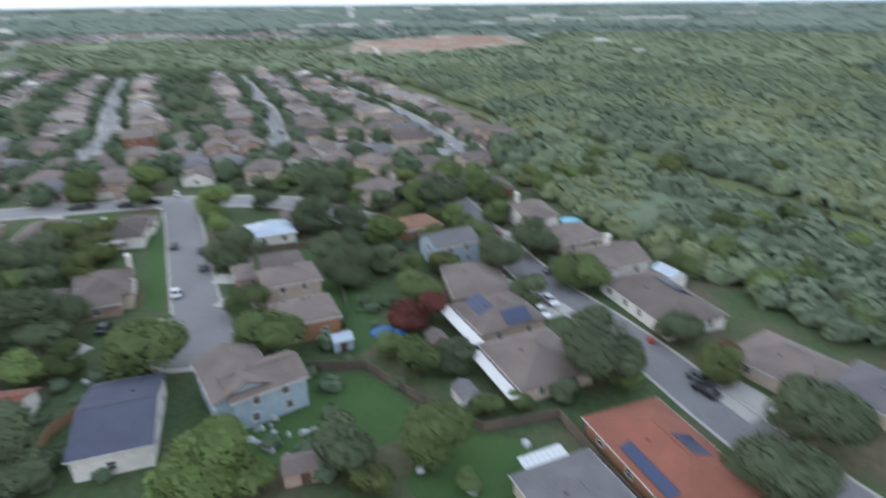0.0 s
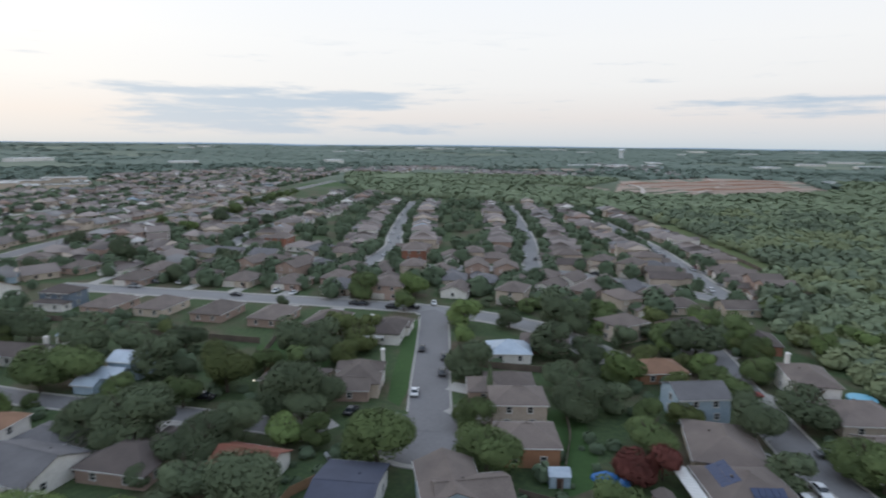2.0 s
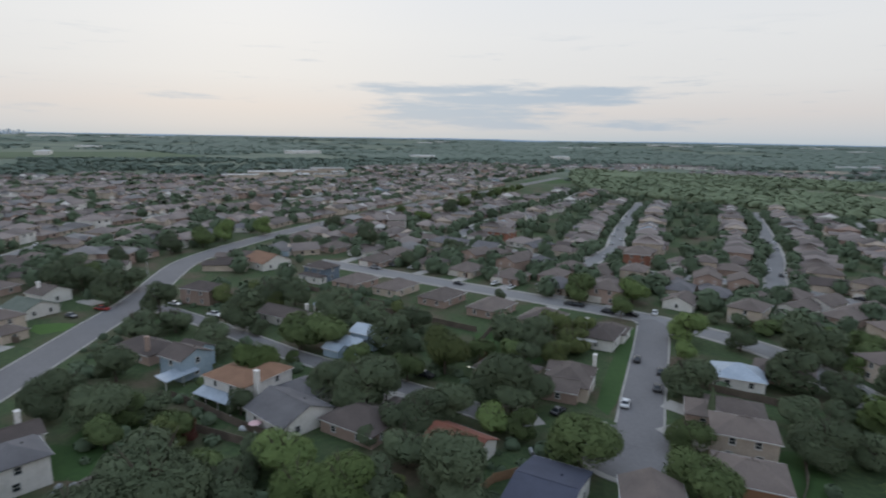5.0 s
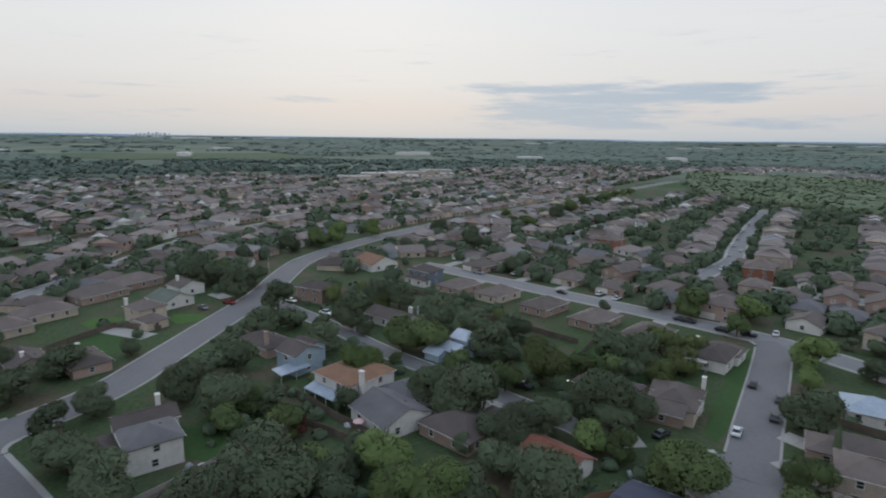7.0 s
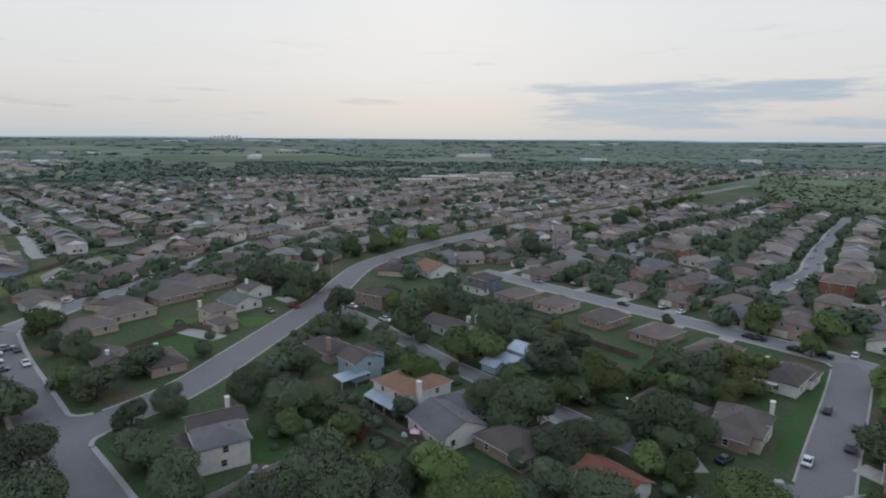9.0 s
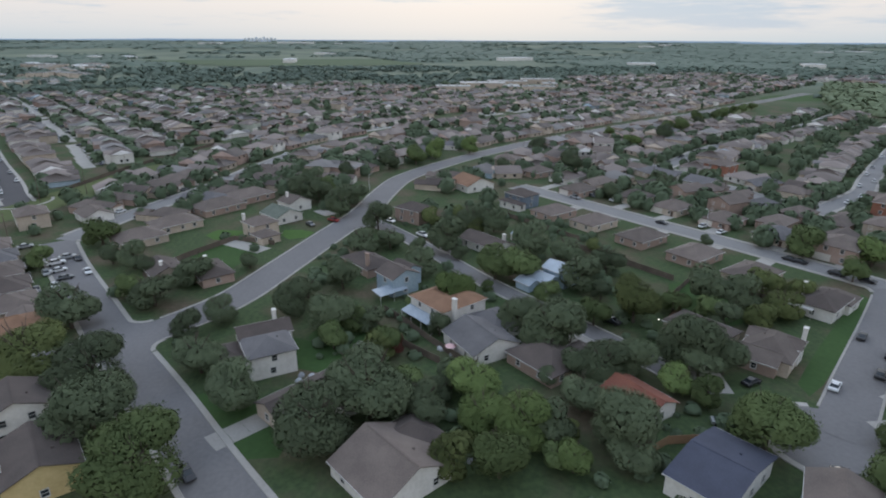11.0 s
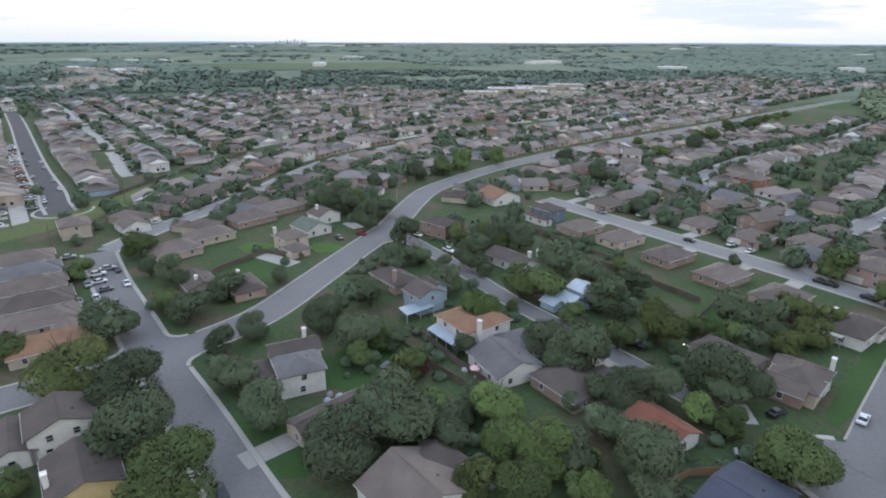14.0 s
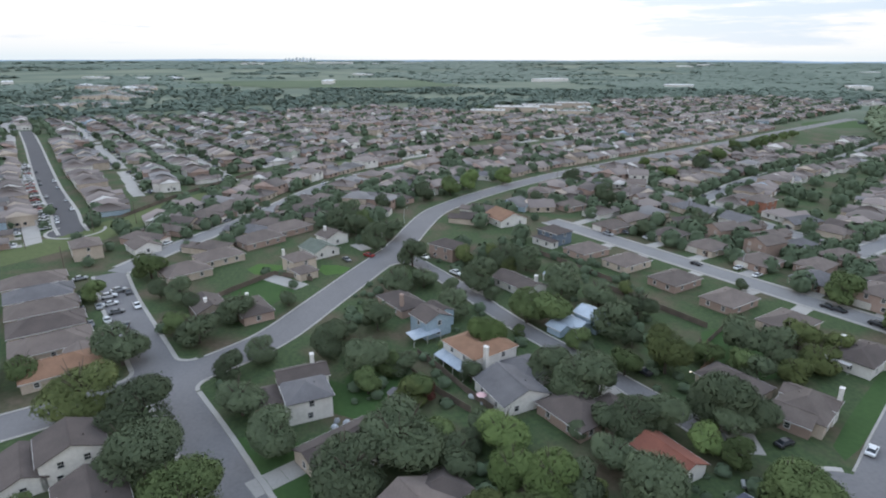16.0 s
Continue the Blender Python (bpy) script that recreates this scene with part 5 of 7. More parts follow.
tree(-272.6, 126.3, 9.1, "d")
tree(-262.4, 160.2, 12.3, "d")
tree(-314.2, 233.1, 12.5, "b")
tree(-357.8, 305.8, 12.5, "m")
tree(-419.8, 395.3, 12.5, "m")
tree(-328.0, 268.6, 12.5, "d")
tree(-143.4, 92.3, 10.9, "d")
tree(-92.9, 107.3, 8.2, "d")
tree(-103.3, 100.9, 8.7, "m")
tree(-57.0, 83.5, 9.5, "m")
tree(-35.1, 87.9, 12.7, "m")
tree(-45.3, 102.6, 9.2, "m")
tree(-58.7, 125.5, 12.3, "d")
tree(-78.5, 159.2, 11.3, "b")
tree(-70.3, 144.1, 6.3, "b")
tree(-28.5, 118.2, 11.8, "d")
tree(-45.8, 148.5, 11.9, "d")
tree(-36.8, 152.7, 9.3, "d")
tree(-38.2, 178.2, 9.8, "m")
tree(-24.7, 139.8, 11.2, "b")
tree(-12.5, 110.7, 9.1, "m")
tree(-10.5, 170.6, 14.0, "d")
tree(-3.7, 188.8, 9.4, "m")
tree(2.8, 159.5, 8.5, "m")
tree(-1.1, 142.4, 9.0, "m")
tree(4.1, 124.2, 10.7, "d")
tree(11.5, 136.8, 12.2, "d")
tree(10.0, 111.6, 7.7, "d")
tree(20.1, 121.1, 10.2, "m")
tree(23.6, 118.1, 7.7, "m")
tree(-17.1, 166.3, 9.4, "d")
tree(-130.0, 174.1, 10.9, "m")
tree(-112.3, 181.7, 12.1, "b")
tree(-103.3, 168.0, 7.8, "m")
tree(-66.0, 165.8, 8.0, "d")
tree(-43.3, 187.2, 9.4, "m")
tree(-57.1, 171.7, 13.1, "d")
tree(-49.1, 170.3, 10.6, "d")
tree(-30.9, 166.3, 8.1, "d")
tree(-36.8, 129.6, 8.0, "d")
tree(-9.0, 103.0, 6.8, "r")
tree(-13.9, 101.2, 5.8, "r")
tree(-10.6, 133.0, 5.5, "m")
tree(-22.7, 124.0, 7.3, "d")
tree(-26.8, 177.3, 6.7, "d")
tree(-32.4, 137.8, 6.8, "d")
tree(-103.9, 130.3, 10.0, "o")
tree(-98.4, 136.4, 8.4, "o")
tree(20.5, 85.4, 14.2, "d")
tree(36.2, 98.8, 8.6, "d")
tree(38.3, 86.8, 7.1, "o")
tree(46.6, 72.5, 13.1, "d")
tree(37.9, 62.8, 12.3, "d")
tree(24.1, 83.6, 5.2, "b")
tree(-4.0, 66.1, 9.5, "m")
tree(-11.8, 59.7, 5.9, "o")
tree(-31.5, 57.9, 10.7, "b")
tree(-27.6, 58.4, 7.7, "b")
tree(-36.3, 56.6, 6.2, "b")
tree(-3.3, 87.4, 7.5, "d")
tree(-9.1, 85.0, 7.3, "m")
tree(-15.9, 63.2, 8.1, "d")
tree(-76.6, 86.0, 11.1, "d")
tree(-57.1, 57.0, 9.4, "d")
tree(-73.5, 78.4, 5.4, "o")
tree(42.6, 92.3, 4.6, "r")
tree(-13.0, 98.2, 7.3, "r")
tree(0.4, 61.1, 3.4, "m")
tree(2.2, 76.1, 4.9, "m")
tree(7.2, 77.7, 4.1, "m")
tree(14.2, 80.2, 4.2, "d")
tree(-14.7, 89.6, 5.7, "m")

tree(-176.6, -36.3, 9.4, "d")
tree(-183.0, -43.5, 6.8, "d")
tree(-153.1, -33.0, 8.4, "m")
tree(-167.0, -3.0, 6.2, "d")
tree(-262.0, 26.0, 12.0, "d")
tree(-324.0, 126.0, 11.0, "b")
tree(-216.4, 209.0, 9.5, "d")
tree(-222.5, 184.5, 9.0, "d")
tree(-247.0, 30.5, 9.0, "m")
tree(-279.0, 44.0, 8.5, "d")

# trees on the verge of the wide road
tree(-350, 239, 9, "b")
tree(-366, 300, 10, "m")
tree(-376, 326, 11, "m")
tree(-399, 354, 11, "m")
tree(-428, 408, 11, "m")
tree(-385, 345, 10, "d")
tree(-440, 430, 10, "m")
tree(-456, 456, 10, "m")
tree(-410, 385, 10, "m")
tree(-468, 480, 10, "m")


def cypress(x, y, h):
    """A slim dark conifer."""
    t = tagged(new("cypress"), "slim dark green cypress beside a house", "tree")
    t.location = (x, y, 0)
    bm = bmesh.new()
    tube(bm, (0, 0, -0.1), (0, 0, h * 0.6), 0.12, 0.04, 7)
    part("trunk", bm, BARK, t)
    r = np.random.default_rng(5)
    n = 1600
    z = r.uniform(0.04, 1.0, n) ** 0.9
    a = r.uniform(0, 2 * np.pi, n)
    rad = 0.95 * np.sqrt(np.clip(1 - z, 0, 1)) * np.clip(z * 6, 0.3, 1) * r.uniform(0.8, 1.1, n)
    c = np.stack([rad * np.cos(a), rad * np.sin(a), 0.3 + z * (h - 0.3)], 1)
    nrm = np.stack([np.cos(a), np.sin(a), np.full(n, 0.3)], 1)
    v, f = quads(c, nrm, r.uniform(0.1, 0.2, n), r)
    part("crown", joined("crown", v, f, [LEAF["d"]]), None, t)


cypress(-48.5, 116, 8.5)
# ---- garden and street trees farther off
def free_spot(x, y, need=3.0):
    return off_roads(np.array((x, y)), 0.8) and clear_of_homes(x, y, need)


SPARE = []      # far garden trees


def scatter_trees(polygon, count, sizes, colours, need=2.0, light=True, group="garden trees"):
    xs, ys = zip(*polygon)
    made = tries = 0
    while made < count and tries < count * 12:
        tries += 1
        x, y = rng.uniform(min(xs), max(xs)), rng.uniform(min(ys), max(ys))
        if inside([(x, y)], polygon)[0] and free_spot(x, y, need):
            if math.hypot(x, y) > 230 and np.min(np.hypot(*(ROADS[1][0] - (x, y)).T)) < 17:
                continue
            if math.hypot(x, y) > 205:
                SPARE.append((x, y, -0.3))
                made += 1
                continue
            tree(round(x, 1), round(y, 1), round(rng.uniform(*sizes), 1), str(rng.choice(list(colours))), light=light, group=group)
            made += 1


scatter_trees([(-215, 30), (-100, 40), (-60, 70), (-75, 95), (-110, 130), (-215, 95)], 24, (4, 8), "ddmmo", 1.0, False)
scatter_trees([(-130, 10), (-60, 20), (-50, 60), (-100, 40)], 16, (4, 8), "dmmo", 1.0, False)
scatter_trees([(-50, 170), (-20, 120), (0, 120), (5, 175), (-20, 215), (-60, 200)], 30, (5, 9), "dmmob", 1.5, False)
scatter_trees([(-30, 215), (8, 215), (24, 240), (4, 262), (-14, 240)], 14, (5, 9), "dmmb", 1.5)
scatter_trees([(15, 160), (60, 80), (90, 80), (40, 200)], 14, (5, 9), "dmm", 1.5, False)
scatter_trees([(-110, 170), (-30, 185), (-20, 235), (-110, 235)], 14, (5, 8), "dmm", 1.5)
scatter_trees([(-260, 120), (-130, 165), (-120, 235), (-260, 215)], 22, (4, 8), "ddm", 1.5)
scatter_trees([(-165, 225), (-10, 250), (-150, 520), (-330, 510)], 180, (4, 7), "dddm", 0.5)
scatter_trees([(-300, 205), (-170, 225), (-320, 500), (-440, 530)], 140, (4, 7), "dddm", 0.5)
scatter_trees([(-300, 0), (-215, 20), (-270, 80), (-420, 70)], 40, (5, 9), "ddm", 0.5)
scatter_trees([(-280, 90), (-340, 70), (-520, 500), (-430, 420)], 45, (5, 9), "ddm", 0.5)
scatter_trees([(-300, -130), (-200, -60), (-260, 10), (-420, 20)], 26, (4, 7), "ddm", 0.5)
scatter_trees([(-330, -200), (-280, -80), (-640, -160), (-700, -320)], 30, (4, 7), "dm", 0.5)


for k in (7, 8, 9, 10):      # trees before the houses of the upper streets
    line, half = ROADS[k]
    for q, n in list(zip(line, normals_of(line)))[4::3]:
        for side in (-1, 1):
            if rng.random() < 0.62:
                x, y = q + n * side * (half + rng.uniform(2.6, 4.0))
                SPARE.append((float(x), float(y), -0.3))
for area, count in zip(PLOT_AREAS, (150, 130, 60, 40)):
    scatter_trees(area, count, (4, 9), "dmmo", 0.3)


# ---- woods and the far suburb: too many to count
def clump_template(seed, sprays, size):
    r = np.random.default_rng(seed)
    d = r.normal(size=(sprays, 3))
    d[:, 2] = np.abs(d[:, 2]) * 1.1 - 0.15
    d /= np.linalg.norm(d, axis=1)[:, None]
    c = d * np.array((0.5, 0.5, 0.62)) * r.uniform(0.8, 1.08, (sprays, 1))
    n = d + r.normal(scale=0.25, size=d.shape)
    n /= np.linalg.norm(n, axis=1)[:, None]
    v, f = quads(c, n, r.uniform(0.7, 1.3, sprays) * size, r)
    # a low inner body closes the gaps
    bm = bmesh.new()
    bmesh.ops.create_icosphere(bm, subdivisions=1, radius=0.45)
    bv = np.array([p.co[:] for p in bm.verts]) * (1, 1, 1.2)
    bv *= r.uniform(0.85, 1.1, (len(bv), 1))
    bf = np.array([[p.index for p in q.verts] for q in bm.faces])
    bm.free()
    allv = np.concatenate([v, bv])
    soft = allv / np.linalg.norm(allv, axis=1)[:, None] * 0.5 + (0, 0, 0.7)
    soft[:len(v)] += np.repeat(n, 4, axis=0) * 0.22
    soft /= np.linalg.norm(soft, axis=1)[:, None]
    return allv, np.concatenate([f[:, :3], f[:, [0, 2, 3]], bf + len(v)]), soft


def woods(name, spots, widths, heights, templates, mat, label):
    """Crowns at the spots, joined into one mesh."""
    vs, fs, ns, base = [], [], [], 0
    for i, ((x, y, z), w, h) in enumerate(zip(spots, widths, heights)):
        v, tri, soft = templates[i % len(templates)]
        a = (i * 2.399) % 6.283
        c, s = math.cos(a), math.sin(a)
        rot = np.array([[c, s, 0], [-s, c, 0], [0, 0, 1]])
        vs.append(v @ rot * (w, w, h) + (x, y, z + h * 0.45))
        ns.append(soft @ rot)
        fs.append(tri + base)
        base += len(v)
    me = joined(name, np.concatenate(vs), np.concatenate(fs), [mat], soft=np.concatenate(ns))
    return tagged(new(name, me), label, "woods", kind="stuff")


def canopy(polygon, gap, height, mat, keep):
    """The closed under-storey of a wood: a lumpy mound that falls to the ground at its rim."""
    xs, ys = zip(*polygon)
    gx, gy = np.meshgrid(np.arange(min(xs), max(xs), gap), np.arange(min(ys), max(ys), gap))
    p = np.stack([gx.ravel(), gy.ravel()], 1)
    ok = inside(p, polygon)
    ok[ok] = [keep(q) for q in p[ok]]
    ok = ok.reshape(gx.shape)
    deep = ok.copy()
    deep[1:-1, 1:-1] &= ok[:-2, 1:-1] & ok[2:, 1:-1] & ok[1:-1, :-2] & ok[1:-1, 2:]
    z = np.where(deep, height + np.array([noise.noise((x * 0.16, y * 0.16, 2.0)) + noise.noise((x * 0.05, y * 0.05, 6.0)) for x, y in p]).reshape(gx.shape) * height * 0.3, 0.0)
    jit = rng.uniform(-0.3, 0.3, (2, *gx.shape)) * gap
    verts = np.stack([gx + jit[0], gy + jit[1], z], -1).reshape(-1, 3)
    cell = ok[:-1, :-1] & ok[1:, :-1] & ok[:-1, 1:] & ok[1:, 1:]
    i = np.arange(gx.size).reshape(gx.shape)
    faces = np.stack([i[:-1, :-1], i[:-1, 1:], i[1:, 1:], i[1:, :-1]], -1)[cell]
    used, faces = np.unique(faces, return_inverse=True)
    me = joined("undergrowth", verts[used], faces.reshape(-1, 4), [mat])
    me.polygons.foreach_set("use_smooth", [True] * len(me.polygons))
    return tagged(new("undergrowth", me), "closed green undergrowth beneath the woodland crowns", "woods", kind="stuff")


def sow(polygon, gap, jitter=0.45):
    xs, ys = zip(*polygon)
    gx, gy = np.meshgrid(np.arange(min(xs), max(xs), gap), np.arange(min(ys), max(ys), gap))
    p = np.stack([gx.ravel(), gy.ravel()], 1) + rng.uniform(-jitter, jitter, (gx.size, 2)) * gap
    return p[inside(p, polygon)]


def with_gaps(p, scale, low):
    keep = np.array([noise.noise((x * scale, y * scale, 3.3)) > low for x, y in p], bool)
    return p[keep]


LEAFY = [clump_template(40 + i, 120, 0.074) for i in range(6)]
DENSE = [clump_template(50 + i, 40, 0.125) for i in range(6)]
FINE = [clump_template(80 + i, 60, 0.11) for i in range(5)]
MIDDLE = [clump_template(60 + i, 22, 0.2) for i in range(5)]
THIN = [clump_template(70 + i, 11, 0.2) for i in range(4)]
FARTHEST = [clump_template(90 + i, 4, 0.25) for i in range(4)]
# the woods east and north of the houses
near_woods = [(8, 275), (28, 262), (24, 244), (4, 244), (-2, 232), (8, 205), (16, 186), (26, 166), (38, 146), (47, 126), (60, 106), (76, 90), (96, 68), (130, 85), (260, 330), (300, 560), (-60, 560), (-92, 500), (-20, 340)]
RIDE = smooth_line([(-70, 450), (-7, 324), (14, 302), (30, 283), (43, 253), (55, 240), (72, 208), (94, 170), (120, 130)])


def off_ride(q):
    return np.min(np.hypot(*(RIDE - q).T)) > 8.5 + 3 * noise.noise((q[0] * 0.03, q[1] * 0.03, 0.5))


strip("meadow", [tuple(q) for q in RIDE[::8]], [16, 18, 17], MEADOW, "grassy ride through the woods", "meadow", 0.03)
p = sow(near_woods, 5.6)
p = p[[bool(off_ride(q)) for q in p]]
canopy(near_woods, 4.5, 3.3, WOODS_DARK, lambda q: off_ride(q) and off_roads(q, 3) and clear_of_homes(*q, 5))
near = p[np.hypot(p[:, 0] - 0, p[:, 1]) < 235]
for x, y in near[rng.random(len(near)) < 0.09]:
    if free_spot(x, y, 3):
        tree(round(float(x), 1), round(float(y), 1), round(float(rng.uniform(6, 10)), 1), str(rng.choice(list("mmdob"))), group="woodland edge")
p = p[[off_roads(q, 2) and clear_of_homes(*q, 4) for q in p]]
tint = np.array([noise.noise((x * 0.02, y * 0.02, 5.0)) + 0.5 * noise.noise((x * 0.11, y * 0.11, 8.0)) for x, y in p])
for low, high, mat, label in ((-9, -0.12, WOODS_DARK, "dark green woodland canopy beside the houses"), (-0.12, 0.16, WOODS, "dense green woodland canopy beside the houses"),
                              (0.16, 9, WOODS_OLIVE, "olive green woodland canopy beside the houses")):
    q = p[(tint >= low) & (tint < high)]
    w = rng.uniform(5.0, 9.8, len(q)) * (0.85 if low > 0 else 1.0)
    h = w * rng.uniform(0.6, 0.95, len(q))
    close = np.hypot(*q.T) < 250
    for pick, templates in ((close, LEAFY), (~close, DENSE)):
        woods("woods", [(x, y, -0.5) for x, y in q[pick]], w[pick], h[pick], templates, mat, label)
far_woods = [(-92, 500), (-60, 560), (300, 560), (700, 900), (500, 1150), (70, 1150), (70, 900), (-70, 700), (-160, 680), (-230, 740), (-330, 740), (-330, 830), (-240, 830), (-240, 1000),
             (-420, 980), (-720, 870), (-500, 610), (-420, 552), (-320, 535), (-230, 545), (-150, 535)]
canopy(far_woods, 10.0, 4.2, WOODS, lambda q: off_roads(q, 3) and clear_of_homes(*q, 6))
p = with_gaps(sow(far_woods, 8.0), 0.006, -0.5)
w = rng.uniform(8, 13, len(p))
woods("woods", [(x, y, -0.5) for x, y in p], w, w * rng.uniform(0.5, 0.65, len(p)), THIN, WOODS, "green woodland beyond the houses")


# shrubs along fences and round the near houses
beds = np.concatenate([sow([(-215, 30), (-100, -5), (-60, 10), (-40, 60), (-70, 95), (-110, 135), (-215, 95)], 6.0), sow([(-62, 70), (20, 50), (45, 70), (20, 150), (-20, 220), (-60, 190)], 6.0),
                       sow([(-210, -60), (-90, -60), (-80, 0), (-120, 30), (-200, 20)], 8.0)])
beds = with_gaps(beds, 0.05, 0.16)
beds = beds[[bool(off_roads(q, 1.2) and clear_of_homes(*q, 1.0)) for q in beds]]
w = rng.uniform(1.2, 4.2, len(beds))
woods("shrubs", [(x, y, -0.2) for x, y in beds], w, w * rng.uniform(0.5, 0.9, len(beds)), FINE, GARDEN_LEAVES, "dark green shrubs and hedges round the gardens")


def sector(r0, r1, a0, a1, gap):
    """Random spots in a ring sector, about gap metres apart."""
    n = int((r1**2 - r0**2) * radians(a1 - a0) / 2 / gap**2)
    r = np.sqrt(rng.uniform(r0**2, r1**2, n))
    a = np.radians(rng.uniform(a0, a1, n))
    return np.stack([r * np.cos(a), r * np.sin(a)], 1)


TOWN = [(-395, 85), (-430, -10), (-300, -100), (-240, -110), (-300, -260), (-760, -420), (-800, -300), (-790, -180), (-815, -90), (-850, 30), (-930, 130), (-770, 240), (-745, 420), (-960, 540), (-1000, 900), (-760, 880), (-540, 640), (-620, 700), (-470, 420)]
ESTATE = [(-880, 880), (-840, 1290), (-380, 1420), (-300, 1180), (-400, 960)]
SCHOOL = [(-690, 380), (-720, 260), (-800, 220), (-900, 330), (-890, 470), (-760, 460)]
WORKS = [(-960, -190), (-900, -330), (-1200, -520), (-1750, -560), (-1750, -330), (-1100, -170)]
CLEARED = [[(-232, 985), (-160, 690), (-74, 720), (55, 900), (20, 1180), (-120, 1190)], [(-560, 1330), (-520, 1180), (-400, 1200), (-380, 1400), (-450, 1480)]]
FIELDS = [(-1520, -20), (-1900, -330), (-2060, -360), (-2180, 380), (-1800, 420), (-1530, 410)]


def open_land(q, *areas):
    hit = np.zeros(len(q), bool)
    for area in areas:
        hit |= inside(q, area)
    return ~hit


def wooded(q, low):
    """Long bands of woods lying across the plain, broken by clearings."""
    return np.array([noise.noise((x * 0.0016, y * 0.0016, 3.3)) + 0.5 * noise.noise((x * 0.006, y * 0.006, 1.3)) > low for x, y in q], bool)


def far_canopy():
    """The closed roof of the far woods: a low lumpy sheet, falling to the ground at every rim."""
    radii, turns = np.geomspace(980, 4700, 150), np.radians(np.arange(40, 206, 0.3))
    rr, aa = np.meshgrid(radii, turns, indexing="ij")
    q = np.stack([(rr * np.cos(aa)).ravel(), (rr * np.sin(aa)).ravel()], 1)
    q += rng.uniform(-3.5, 3.5, q.shape)
    ok = open_land(q, TOWN, ESTATE, SCHOOL, WORKS, FIELDS, near_woods, far_woods, *CLEARED)
    ok[ok] = wooded(q[ok], -0.18)
    ok = ok.reshape(rr.shape)
    deep = ok.copy()
    deep[1:-1, 1:-1] &= ok[:-2, 1:-1] & ok[2:, 1:-1] & ok[1:-1, :-2] & ok[1:-1, 2:]
    lump = np.array([noise.noise((x * 0.035, y * 0.035, 2.0)) for x, y in q]).reshape(rr.shape)
    z = rise(rr) * 0.95 + np.where(deep, 5.0 + 2.0 * lump, -0.6)
    i = np.arange(rr.size).reshape(rr.shape)
    cell = ok[:-1, :-1] & ok[1:, :-1] & ok[:-1, 1:] & ok[1:, 1:]
    faces = np.stack([i[:-1, :-1], i[1:, :-1], i[1:, 1:], i[:-1, 1:]], -1)[cell]
    used, faces = np.unique(faces, return_inverse=True)
    verts = np.column_stack([q, z.ravel()])[used]
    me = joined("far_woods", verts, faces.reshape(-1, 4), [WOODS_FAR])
    me.polygons.foreach_set("use_smooth", [True] * len(me.polygons))
    tagged(new("far_woods", me), "bands of woods across the plain, haze painted in as blue-green", "woods", kind="stuff")


far_canopy()
q = np.concatenate([sector(560, 1500, 40, 205, 21), sector(1500, 2600, 40, 205, 34), sector(2600, 4600, 40, 205, 66)])
q = np.concatenate([q[wooded(q, -0.22)], with_gaps(sector(780, 1400, 138, 204, 17), 0.012, -0.2)])
q = q[open_land(q, TOWN, near_woods, far_woods, SCHOOL, FIELDS, *CLEARED)]
q = q[~inside(q, WORKS) | (rng.random(len(q)) < 0.3)]
q = q[[off_roads(s, 3) and clear_of_homes(*s, 5) for s in q]]
r = np.hypot(*q.T)
w = np.clip(r / 1100, 1, 3.4) * rng.uniform(9, 15, len(q))
tall = np.minimum(w * 0.5, 8)
for pick, templates in ((r < 1500, THIN), ((r >= 1500) & (rng.random(len(r)) < 0.75), FARTHEST)):
    woods("far_trees", [(x, y, z) for (x, y), z in zip(q[pick], rise(r[pick]) * 0.95 + np.where(r[pick] > 980, 0.6, -1.0))], w[pick], tall[pick] * np.where(r[pick] > 1500, 0.72, 1.0), templates, WOODS_FAR, "green trees scattered to the horizon, blued by painted haze")


